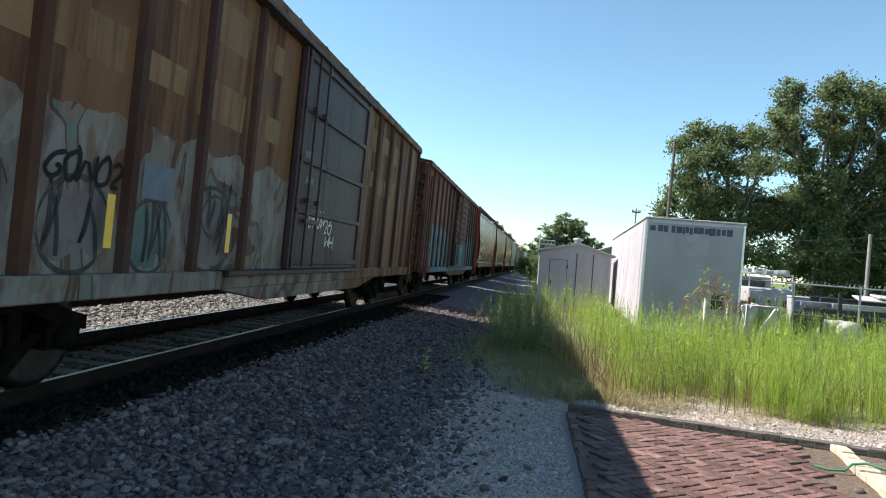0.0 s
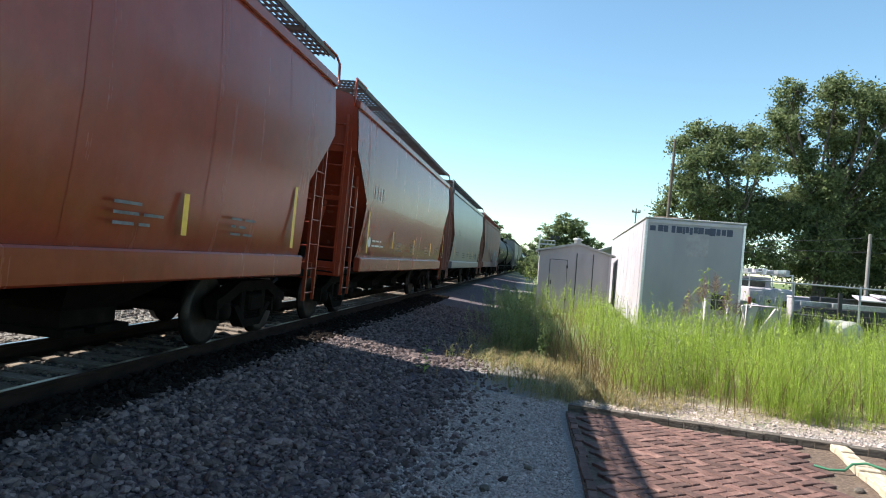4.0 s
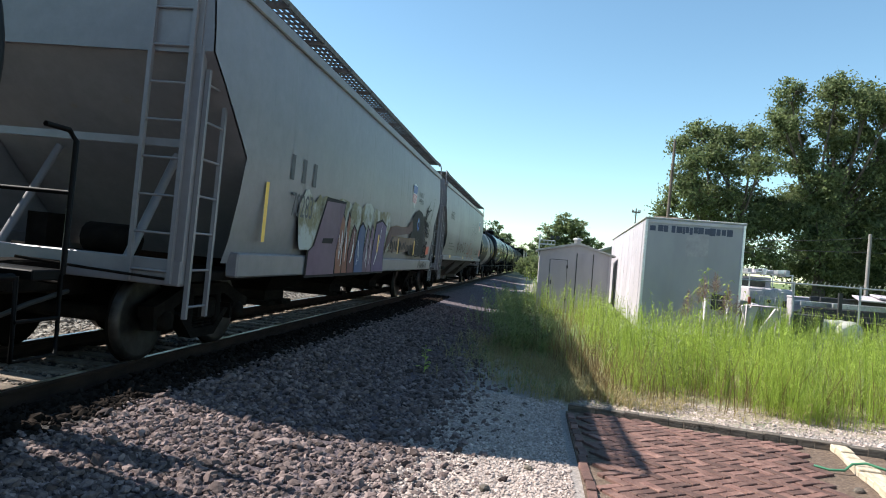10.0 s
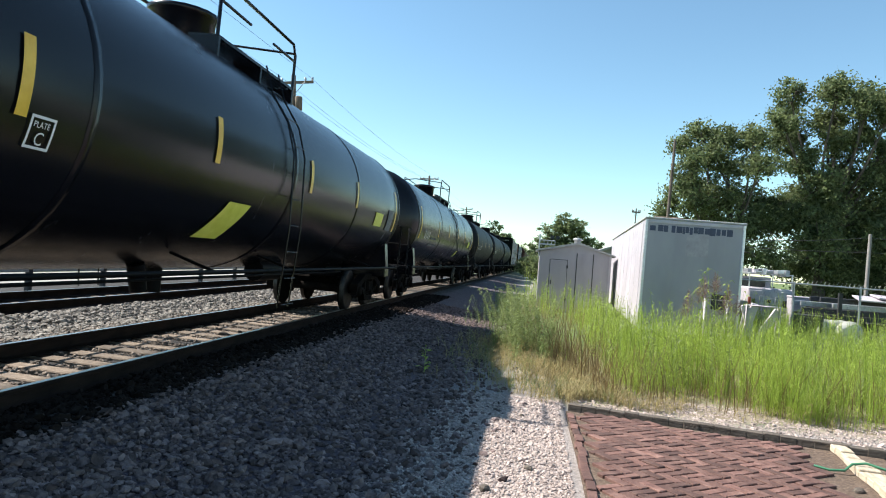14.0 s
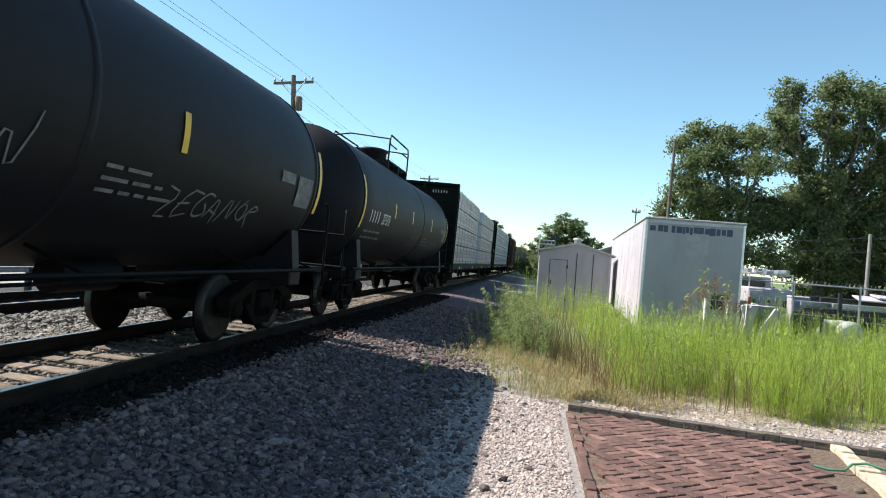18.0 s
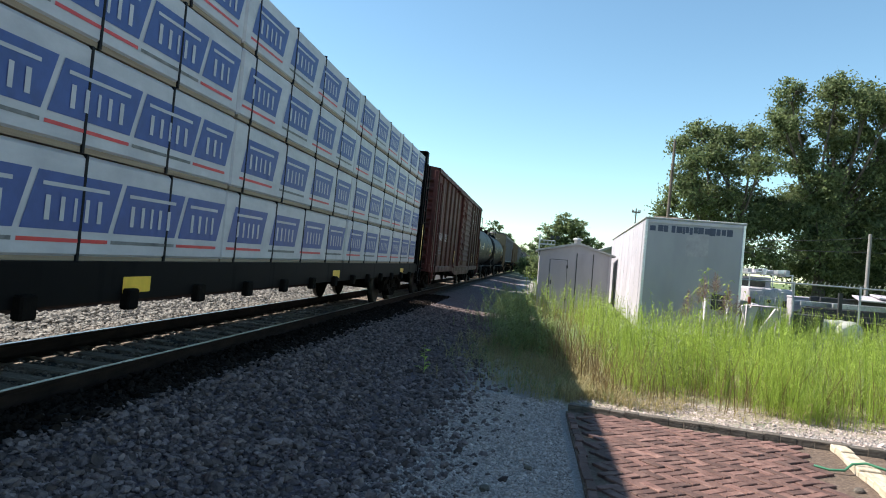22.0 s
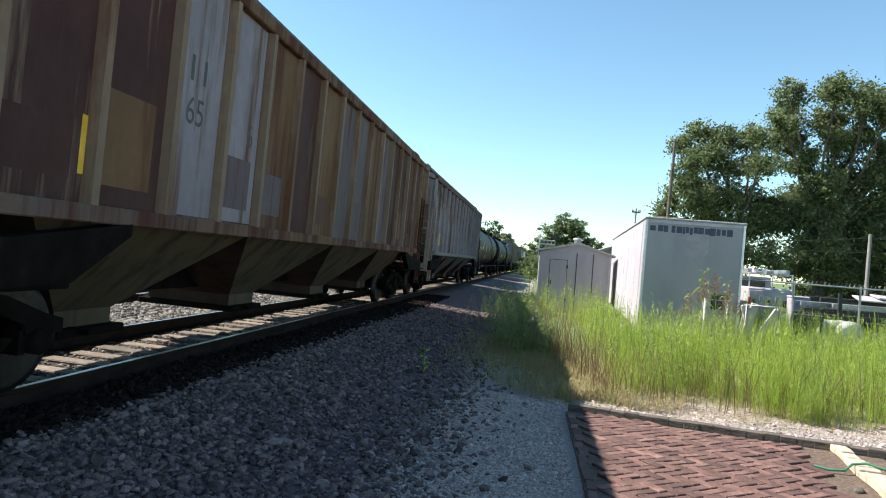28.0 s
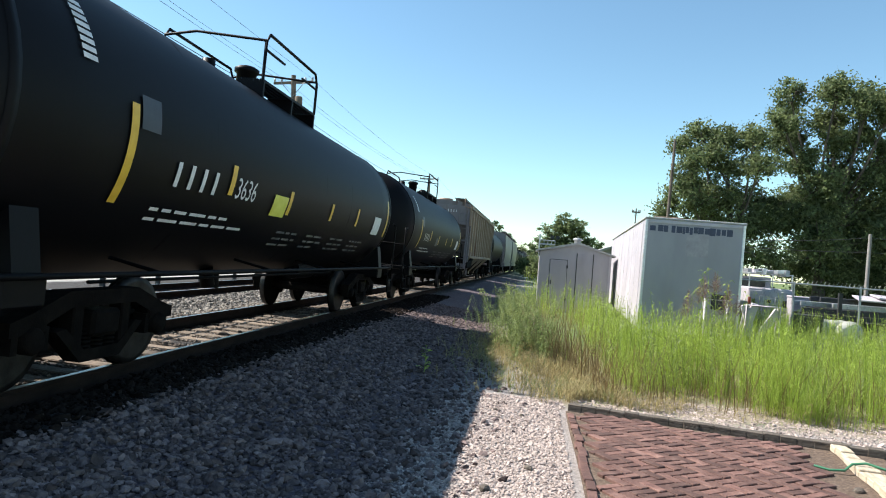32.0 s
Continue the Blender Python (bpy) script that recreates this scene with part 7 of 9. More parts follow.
def lumber_tier(mid_car, y0, y1, z0, z1, side, style, label, seed):
    """A wrapped pack of lumber on a centerbeam car; side 1 faces the camera."""
    rng = random.Random(seed)
    L = y1 - y0
    m = on_line(TX, (y0 + y1) / 2, TZ, CANT)
    pack = thing("lumber_bundle", label, "lumber bundle", "wrapped lumber on the flat cars", at=m)
    ROLLING.append((pack, (y0 + y1) / 2))
    h = L / 2 - 0.015
    jog = rng.uniform(-0.02, 0.02)
    x0, x1 = (0.1, 1.40 + jog) if side > 0 else (-1.40, -0.1)
    part("wrap", Shape().box(x0, x1, -h, h, z0 + 0.035, z1 - 0.01, 0.03), WRAP, pack)
    part("board_edge", Shape().box(x0 + 0.02, x1 - 0.012, -h + 0.02, h - 0.02, z0, z0 + 0.045), LUMBER, pack)
    if side < 0:
        return pack
    x = x1 + 0.004
    on = flat(x)
    zb, zh = z0 + 0.06, z1 - z0 - 0.09
    s = Shape()
    if style == "oval":
        n = max(2, round(L / 1.28))
        off = rng.uniform(0, 0.5)
        for k in range(n):
            y = -h + (L - 0.03) * (k + 0.30 + 0.3 * off) / n
            lg = Shape()
            patch_shape(lg, on, y, y + 0.72, zb + zh * 0.34, zb + zh * 0.86, n=1)
            logo = part("printed_block", lg, WRAPRED, pack)
            ring = [(y + 0.36 + 0.335 * math.cos(t), zb + zh * 0.60 + zh * 0.20 * math.sin(t)) for t in [2 * math.pi * i / 20 for i in range(20)]]
            part("printed_oval", Shape().add([(x + 0.004, p, q) for p, q in ring], [tuple(range(20))]), WRAP, logo)
            for i in range(6):
                bb = Shape()
                u = y + 0.10 + i * 0.09
                patch_shape(bb, flat(x + 0.008), u, u + 0.035, zb + zh * (0.535 if i != 4 else 0.46), zb + zh * (0.665 if i != 4 else 0.74), n=1)
                part("printed_bar", bb, SPRAY_SHADE_BLACK, logo)
        line = Shape()
        patch_shape(line, on, -h + 0.02, h - 0.02, zb + 0.06, zb + 0.10, n=1)
        part("printed_line", line, WRAPRED, pack)
    else:
        n = max(2, round(L / 1.15))
        off = rng.uniform(0, 0.5)
        for k in range(n):
            y = -h + (L - 0.03) * (k + 0.06 + 0.3 * off) / n
            w = min(0.98, h - y - 0.16)
            if w < 0.3:
                continue
            lg = Shape()
            patch_shape(lg, on, y, y + w, zb + zh * 0.24, zb + zh * 0.80, 0.13, n=1)
            logo = part("printed_block", lg, WRAPBLUE, pack)
            bb = Shape()
            o2 = flat(x + 0.005)
            patch_shape(bb, o2, y + 0.18, y + w - 0.04, zb + zh * 0.66, zb + zh * 0.70, n=1)
            part("printed_bar", bb, WRAP, logo)
            u = y + 0.20
            for lw in (0.12, 0.11, 0.09, 0.11, 0.12):
                if u + lw > y + w - 0.02:
                    break
                bb = Shape()
                patch_shape(bb, o2, u + 0.02, u + lw * 0.6, zb + zh * 0.33, zb + zh * 0.57, n=1)
                part("printed_bar", bb, WRAP, logo)
                u += lw + 0.04
            sm = Shape()
            patch_shape(sm, on, y - 0.02, y + w, zb + zh * 0.12, zb + zh * 0.16, n=1)
            part("printed_line", sm, STENCIL_DIM if k % 2 else WRAPRED, logo)
    y = -h + 0.35
    while y < h - 0.15:
        part("strap", Shape().box(x0, x1 + 0.007, y - 0.014, y + 0.014, z0 - 0.002, z1 - 0.004), SPRAY_SHADE_BLACK, pack)
        y += 1.22 * rng.uniform(0.95, 1.05)
    return pack

# ---- the train, from its leading car back ----


def the_train():
    # boxcars at the head
    car, m = boxcar("ochre boxcar with rust patches, brown sliding door and sprayed lettering", 1.2, 19.3, (2.2, 18.5), OCHRE, DOORBROWN, (8.85, 12.35), (5, 5), 4.40, 0, RUSTSHADEPOST, 0.73)
    f = flat(1.575)
    worn_black = worn_spray("worn_black_spray", (0.022, 0.02, 0.022), (0.10, 0.075, 0.06), 0.4)
    worn_mint = worn_spray("worn_mint_spray", (0.10, 0.19, 0.17), (0.10, 0.07, 0.055), 0.5)
    worn_grey = worn_spray("worn_grey_white_spray", (0.21, 0.20, 0.19), (0.11, 0.065, 0.045), 0.55)
    old_band = paint("faded_yellow_band_paint", (0.27, 0.17, 0.07), (0.10, 0.045, 0.024), 0.62, 0.6, dust=0.08, spec=0.25)
    for k, (ya, yb) in enumerate(((3.2, 4.0), (4.2, 5.0), (5.25, 5.95), (6.2, 7.25), (7.5, 8.35), (12.9, 13.7), (14.0, 14.8), (15.2, 16.0))):
        patch(car, "faded_band", old_band, flat(1.4925), ya - m, yb - m, 2.62 + 0.05 * (k % 3), 2.98 + 0.06 * (k % 2), 0.03)
        patch(car, "faded_band", old_band, flat(1.4925), ya - m + 0.1, yb - m - 0.05, 3.55 - 0.1 * (k % 2), 3.9, 0.02)
    for k, (y, z, w, h, mt) in enumerate(((2.9, 1.08, 1.0, 0.85, worn_grey), (4.25, 1.08, 0.72, 0.66, worn_grey), (5.3, 1.06, 0.62, 0.60, worn_mint), (6.25, 1.08, 0.95, 0.80, worn_grey), (6.55, 1.42, 0.5, 0.4, worn_mint), (3.3, 1.4, 0.5, 0.4, worn_mint))):
        blobs(car, mt, flat(1.4935 + 0.0006 * (k % 2)), y - m, z, w, h, 1, 60 + k, 0.0)
        spray(car, worn_black, flat(1.4965), y - m, z + 0.05, w, h, 2, 70 + k, 0.045)
        ring = [(y - m + w / 2 + 0.55 * w * math.cos(t), z + h / 2 + 0.56 * h * math.sin(t)) for t in [0.3 + 5.2 * i / 22 for i in range(23)]]
        s = Shape()
        for (ua, va), (ub, vb) in zip(ring, ring[1:]):
            s.add([(1.4958, ua, va - 0.02), (1.4958, ub, vb - 0.02), (1.4958, ub, vb + 0.025), (1.4958, ua, va + 0.025)], [(0, 1, 2, 3)])
        part("spray_outline", s, worn_black, car)
    tag_line(car, "GONO2", SPRAY_SHADE_BLACK, flat(1.4975), 4.22 - m, 1.72, 0.92, 0.24, 0.038, 3, 0.3, 0.0, 0.15)
    tag_line(car, "GHOW26", SPRAYWHITE, flat(1.603), 9.5 - m, 1.68, 1.15, 0.26, 0.026, 4, 0.3, -0.012, 0.16)
    tag_line(car, "WH", SPRAYWHITE, flat(1.603), 10.35 - m, 1.38, 0.5, 0.18, 0.028, 5, 0.2)
    tag_line(car, "17", STENCIL_DIM, flat(1.497), 7.3 - m, 1.78, 0.2, 0.14, 0.03, 6, 0.0)
    patch(car, "repaint_patch", plain("slate_repaint", (0.085, 0.105, 0.14), 0.5), flat(1.4968), 5.42 - m, 5.92 - m, 1.70, 2.02)
    for y in (4.9, 7.0):
        patch(car, "reflective_stripe", YELLOW, f, y - m - 0.05, y - m + 0.05, 1.25, 1.68)
    patch(car, "repaint_patch", STENCIL_DIM, flat(1.607), 9.2 - m, 9.55 - m, 2.30, 2.40)
    patch(car, "repaint_patch", STENCIL_DIM, flat(1.607), 9.1 - m, 9.35 - m, 2.65, 2.76)

    car, m = boxcar("brown boxcar with teal spray painting and half-open door", 19.4, 37.8, (20.45, 36.9), TEAL, TEAL, (27.9, 31.6), (7, 5), 4.36, 1, RUSTSHADEPOST)
    # black sheet on the closed wall: the doorway's inner shade put into colour
    part("door_opening", Shape().box(1.48, 1.4915, 26.9 - m, 27.85 - m, 1.05, 4.1), SPRAY_SHADE_BLACK, car, "black sheet standing for the shaded open doorway")
    chalk = worn_spray("chalk_white_spray", (0.36, 0.34, 0.33), (0.12, 0.06, 0.045), 0.5)
    for k, (text, y, z, w, h) in enumerate((("H", 20.75, 2.92, 0.22, 0.3), ("RO", 21.15, 2.5, 0.34, 0.55), ("PC", 23.2, 2.5, 0.3, 0.3), ("NOX", 20.95, 1.72, 0.55, 0.14), ("EOE", 21.6, 1.7, 0.5, 0.12), ("SOE", 35.2, 1.6, 0.7, 0.6), ("C", 34.8, 3.1, 0.4, 0.4))):
        tag_line(car, text, chalk, flat(1.497), y - m, z, w, h, 0.035, 20 + k, 0.1)
    teal = paint("worn_teal_spray", (0.035, 0.24, 0.30), (0.03, 0.022, 0.026), 0.58, 0.6, True, 0.05, (0.13, 0.40, 0.43), 0.52)
    pale = worn_spray("worn_pale_teal_spray", (0.26, 0.38, 0.37), (0.10, 0.06, 0.055), 0.45)
    plum = worn_spray("worn_plum_spray", (0.030, 0.022, 0.030), (0.065, 0.032, 0.035), 0.4)
    violet_fill = worn_spray("worn_violet_spray", (0.085, 0.055, 0.115), (0.05, 0.03, 0.04), 0.4)
    rng = random.Random(77)
    for y0, y1, x in ((22.2, 26.8, 1.4935), (31.9, 36.2, 1.4935), (28.0, 31.5, 1.6385)):
        s, y = Shape(), y0
        while y < y1:
            w = rng.uniform(0.10, 0.26)
            top_z = 2.36 - 0.05 * (y - y0) + rng.uniform(-0.10, 0.10) if x < 1.5 else rng.uniform(1.75, 2.1)
            patch_shape(s, flat(x), y - m, y + w - m, 1.05, top_z, 0, 2)
            y += w
        part("sprayed_ground", s, plum, car, "dark plum spray paint")
        y = y0 + 0.06
        while y < y1 - 0.75:
            w = rng.uniform(0.78, 1.02)
            u, zt = y - m, (2.52 - 0.05 * (y - y0) if x < 1.5 else 2.02) + rng.uniform(-0.06, 0.06)
            o, o2, o3 = flat(x + 0.003), flat(x + 0.0045), flat(x + 0.006)
            kind, lean = rng.randrange(4), rng.uniform(-0.10, 0.12)
            body = [(u - 0.09, 1.06), (u + 0.02, 1.4), (u + lean - 0.02, zt - 0.05), (u + w * 0.45 + lean, zt + 0.03), (u + w * 0.94 + lean, zt), (u + w * 0.92, 1.4), (u + w + 0.04, 1.06)]
            part("spray_lettering", Shape().add([o(*q) for q in body], [tuple(range(7))]), teal, car)
            cut = Shape()
            if kind == 0:
                cut.add([o2(u + w * 0.3 + lean, zt + 0.03), o2(u + w * 0.66 + lean, zt + 0.03), o2(u + w * 0.52, 1.72), o2(u + w * 0.45, 1.72)], [(0, 1, 2, 3)])
                cut.add([o2(u + w * 0.36, 1.06), o2(u + w * 0.62, 1.06), o2(u + w * 0.58, 1.42), o2(u + w * 0.42, 1.46)], [(0, 1, 2, 3)])
            elif kind == 1:
                patch_shape(cut, o2, u + w * 0.34, u + w * 0.70, 1.28, 1.55, -0.03, 2)
                patch_shape(cut, o2, u + w * 0.36, u + w * 0.66, 1.78, zt - 0.22, 0.06, 2)
            elif kind == 2:
                cut.add([o2(u + w * 0.28, 1.06), o2(u + w * 0.66, 1.06), o2(u + w * 0.60, 1.7), o2(u + w * 0.40, 1.76)], [(0, 1, 2, 3)])
                patch_shape(cut, o2, u + w * 0.42 + lean, u + w * 0.6 + lean, zt - 0.32, zt + 0.02, 0.02, 2)
            else:
                cut.add([o2(u + w * 0.25, 1.1), o2(u + w * 0.36, 1.1), o2(u + w * 0.42 + lean, zt - 0.25), o2(u + w * 0.3 + lean, zt - 0.2)], [(0, 1, 2, 3)])
                cut.add([o2(u + w * 0.62, 1.3), o2(u + w * 0.78, 1.25), o2(u + w * 0.7 + lean, zt - 0.02), o2(u + w * 0.56 + lean, zt)], [(0, 1, 2, 3)])
            part("spray_lettering", cut, plum, car)
            patch(car, "spray_lettering", pale, o2, u + 0.04, u + w * 0.26, zt - 0.34, zt - 0.10, lean * 0.3, 2)
            patch(car, "spray_lettering", violet_fill, o3, u + w * 0.40, u + w * 0.55, 1.22, 1.44, 0.03, 2)
            y += w + 0.05
    blobs(car, worn_spray("worn_pink_spray", (0.26, 0.13, 0.20), (0.10, 0.06, 0.06), 0.5), flat(1.4945), 20.75 - m, 1.05, 1.3, 0.6, 2, 33)
    part("sprayed_sill", Shape().box(1.572, 1.578, 22.2 - m, 36.4 - m, 0.86, 1.02), teal, car)

    # three red-orange hoppers and a pale one
    def orange_hopper(y0, y1, digits):
        car, m = hopper("glossy red-orange covered hopper with bowed sides and yellow stripes", y0, y1, (y0 + 0.75, y1 - 0.75), ORANGE, "smooth", 1.12, top=4.16, taper=1.0, sill_ends=0.95)
        a = y0 - m
        on = flat(1.607)
        bars(car, "company_mark", STENCIL, on, a + 2.30, 2.48, 4, 0.16, 0.30, 0.08)
        if digits:
            lettering(car, digits, a + 2.20, 1.92, 0.30, STENCIL, on, 0.95)
        small_print(car, STENCIL, flat(1.60), a + 2.45, 1.60, 2, 0.9, 0.055, 3)
        part("round_mark", Shape().add([(1.601, a + 2.22 + 0.11 * math.cos(t), 1.58 + 0.11 * math.sin(t)) for t in [k * math.pi / 8 for k in range(16)]], [tuple(range(16))]), STENCIL, car)
        for y, z0, z1 in ((2.05, 1.35, 2.2), (4.5, 1.50, 1.9), (7.3, 1.4, 1.8), (10.3, 1.4, 1.8), (13.2, 1.35, 2.2)):
            patch(car, "reflective_stripe", YELLOW, flat(1.603), a + y - 0.05, a + y + 0.05, z0, z1)
        for k, y in enumerate((5.0, 6.8, 9.2, 11.3)):
            small_print(car, STENCIL_DIM, flat(1.60), a + y, 1.62, 3, 0.5, 0.045, k)
        bars(car, "end_mark", STENCIL, lambda y, z: (y, a + 0.73, z), 0.55, 3.72, 4, 0.09, 0.14, 0.04)
    orange_hopper(37.85, 53.3, "416401")
    orange_hopper(53.3, 68.75, "416320")
    orange_hopper(68.75, 83.4, "")
    car, m = hopper("pale grey-green covered hopper with clean bowed sides", 83.4, 98.7, (84.15, 98.0), PALEGREEN, "smooth", 1.12, end_mat=SALMON, top=4.16)
    on = flat(1.607)
    bars(car, "company_mark", STENCIL_BLACK, on, 86.4 - m, 2.38, 4, 0.13, 0.26, 0.06)
    for y, z0, z1 in ((85.5, 1.35, 2.15), (91.1, 1.35, 1.75), (93.2, 1.35, 1.8), (97.0, 1.35, 2.1)):
        patch(car, "reflective_stripe", YELLOW, flat(1.603), y - m - 0.05, y - m + 0.05, z0, z1)
    for k, y in enumerate((86.2, 88.5, 90.2, 91.7, 93.5)):
        small_print(car, STENCIL_BLACK, flat(1.603), y - m, 1.62, 2 + k % 2, 0.9, 0.05, k)
    part("inspection_label", Shape().box(1.595, 1.606, 94.7 - m, 94.95 - m, 1.42, 1.72), STENCIL_BLACK, car)

    car, m = hopper("faded salmon covered hopper with white streaks and sprayed lettering", 98.7, 117.4, (99.6, 116.5), SALMON, "smooth", 1.18, top=4.05, seam_mat=RUSTSHADEPOST, grating=SALMON)
    on = flat(1.606)
    patch(car, "repaint_patch", STENCIL_BLACK, on, 101.3 - m, 102.0 - m, 1.95, 2.60)
    bars(car, "company_mark", STENCIL_DIM, flat(1.61), 101.4 - m, 2.36, 4, 0.09, 0.16, 0.04)
    bars(car, "company_mark", STENCIL_DIM, flat(1.61), 101.4 - m, 2.05, 5, 0.07, 0.16, 0.03)
    haze = paint("chalky_wash", (0.34, 0.27, 0.265), (0.33, 0.155, 0.105), 0.72, 0.65, True, 0.1)
    for y, w, z0 in ((105.3, 0.35, 1.5), (106.0, 0.2, 1.6), (110.0, 0.9, 2.5), (111.2, 0.35, 2.6), (103.3, 0.25, 1.8)):
        s, u, rng = Shape(), y, random.Random(int(y * 10))
        while u < y + w:
            d = rng.uniform(0.05, 0.16)
            patch_shape(s, flat(1.6065), u - m, u + d - m, z0 + rng.uniform(-0.1, 0.4), 3.75 - rng.uniform(0, 0.2), rng.uniform(-0.02, 0.02), 3)
            u += d
        part("chalk_streak", s, haze, car)
    part("chalk_streak", Shape().box(1.591, 1.594, 102.6 - m, 113.5 - m, 1.14, 1.29), haze, car)
    dull_white = worn_spray("dull_white_spray", (0.42, 0.41, 0.42), (0.30, 0.22, 0.2), 0.35)
    grape = worn_spray("grape_spray", (0.20, 0.115, 0.15), (0.25, 0.16, 0.16), 0.35)
    umber = worn_spray("umber_spray", (0.15, 0.07, 0.04), (0.22, 0.12, 0.085), 0.35)
    lilac = worn_spray("lilac_spray", (0.25, 0.19, 0.25), (0.27, 0.18, 0.17), 0.4)
    letters = (("arch", 108.2, 0.85, umber), ("block", 109.1, 0.6, lilac), ("block", 109.75, 0.8, grape), ("arch", 110.65, 1.2, grape), ("block", 111.9, 0.85, lilac), ("flag", 112.75, 0.9, umber))
    for k, (form, y, w, mt) in enumerate(letters):
        u, top = y - m, 2.12 + 0.05 * (k % 3)
        if form == "arch":
            body, hole = [(u - 0.05, 0.98), (u, 1.75), (u + w * 0.45, top), (u + w, top - 0.14), (u + w * 0.86, 0.98)], [(u + w * 0.32, 1.42), (u + w * 0.52, 1.92), (u + w * 0.78, 1.6), (u + w * 0.62, 1.42)]
        elif form == "block":
            body, hole = [(u, 1.4), (u + 0.04, top), (u + w, top + 0.06), (u + w * 0.98, 1.7), (u + w * 0.72, 0.99), (u + w * 0.2, 0.99)], [(u + w * 0.35, 1.74), (u + w * 0.37, 1.98), (u + w * 0.72, 2.0), (u + w * 0.72, 1.76)]
        else:
            body, hole = [(u, 1.4), (u + w * 0.24, top), (u + w, top), (u + w * 0.72, 1.62), (u + w * 0.72, 1.06), (u + w * 0.1, 1.16)], [(u + w * 0.5, 1.85), (u + w * 0.45, 2.0), (u + w * 0.66, 2.02), (u + w * 0.62, 1.88)]
        painted(car, mt, 1.610, body, 0.028, dull_white)
        painted(car, SALMON if k % 2 else haze, 1.6165, hole, 0.02, dull_white)
    for y, z in ((110.2, 1.85), (112.15, 0.98), (113.2, 1.5)):
        painted(car, SPRAYTEAL, 1.618, [(y - m, z), (y + 0.03 - m, z + 0.24), (y + 0.32 - m, z + 0.18), (y + 0.28 - m, z - 0.02)])
    tag_line(car, "BHAN", haze, flat(1.621), 110.75 - m, 1.05, 0.5, 0.12, 0.02, 8)
    patch(car, "inspection_label", STENCIL_DIM, flat(1.607), 113.75 - m, 114.3 - m, 1.58, 1.82, 0.02)
    patch(car, "repaint_patch", SPRAYTEAL, on, 107.4 - m, 107.8 - m, 1.47, 1.74)
    bars(car, "company_mark", STENCIL_DIM, on, 104.5 - m, 2.8, 4, 0.18, 0.3, 0.08)

    # two black tank cars
    for y0, y1, digits, dy in ((117.4, 133.25, "682804", -1.25), (133.25, 149.25, "682785", 0.4)):
        t0, t1 = y0 + 0.95, y1 - 0.95
        car, m, on = tank_car("black tank car with cream numbers and yellow stripes", y0, y1, (t0, t1), TANKBLACK, 1.50, 2.43, (), 0.35, 2.4,
                              [(y0 + 2.05, 1.9, 2.95), (y0 + 5.4, 2.2, 2.65), (y0 + 8.8, 2.2, 2.65), (y0 + 11.1, 2.2, 2.65), (y1 - 2.0, 1.9, 2.9)], ladders=False, dome_y=dy)
        bars(car, "company_mark", CREAMLETTER, on, y0 + 2.95 - m, 2.12, 4, 0.17, 0.34, 0.08)
        lettering(car, digits, y0 + 4.05 - m, 2.14, 0.30, CREAMLETTER, on, 0.95)
        small_print(car, STENCIL_DIM, on, y0 + 2.9 - m, 1.95, 1, 1.2, 0.08, 2)
        small_print(car, STENCIL_DIM, on, y0 + 2.6 - m, 1.70, 2, 2.2, 0.08, 4)
        patch(car, "placard", LEMON, on, y0 + 9.75 - m, y0 + 10.4 - m, 1.82, 2.05)
        patch(car, "placard", STENCIL_DIM, on, y1 - 2.9 - m, y1 - 2.35 - m, 1.85, 2.3)

    # two grey hoppers with big spray paintings
    car, m = hopper("silver-grey covered hopper with orange, blue and black spray painting", 149.3, 167.7, (150.3, 166.8), SILVERGREY, "smooth", 1.12, top=4.22, seam_mat=LIGHTGREY)
    on = flat(1.604)
    bars(car, "company_mark", STENCIL_BLACK, flat(1.606), 152.55 - m, 2.28, 3, 0.36, 0.38, 0.10, 0.6)
    lettering(car, "70283", 152.75 - m, 1.80, 0.34, STENCIL_BLACK, flat(1.606), 0.78)
    patch(car, "reflective_stripe", YELLOW, flat(1.606), 151.85 - m, 151.95 - m, 1.4, 2.15)
    mauve = worn_spray("mauve_spray", (0.27, 0.165, 0.235), (0.16, 0.11, 0.14), 0.25)
    mist = worn_spray("yellow_overspray", (0.34, 0.33, 0.16), (0.40, 0.40, 0.37), 0.8)
    brick_red = worn_spray("dull_red_spray", (0.24, 0.07, 0.07), (0.13, 0.05, 0.05), 0.3)
    rust_orange = worn_spray("rust_orange_spray", (0.40, 0.15, 0.075), (0.24, 0.10, 0.06), 0.3)
    deep_blue = worn_spray("deep_blue_spray", (0.055, 0.13, 0.33), (0.04, 0.06, 0.15), 0.3)
    violet = worn_spray("violet_spray", (0.16, 0.11, 0.25), (0.20, 0.17, 0.26), 0.4)
    tan = worn_spray("tan_spray", (0.26, 0.17, 0.105), (0.16, 0.12, 0.09), 0.5)
    blobs(car, mist, flat(1.6045), 153.2 - m, 1.30, 5.9, 1.0, 7, 51, 0.06, "overspray")
    painted(car, mauve, 1.610, [(153.6 - m, 0.96), (153.63 - m, 1.32), (153.86 - m, 1.41), (154.31 - m, 2.14), (155.35 - m, 2.18), (155.0 - m, 1.36), (154.98 - m, 0.96)], 0.07, SPRAY_SHADE_BLACK)
    painted(car, SPRAY_SHADE_BLACK, 1.616, [(154.2 - m, 1.46), (154.25 - m, 1.54), (154.8 - m, 1.56), (154.75 - m, 1.47)])
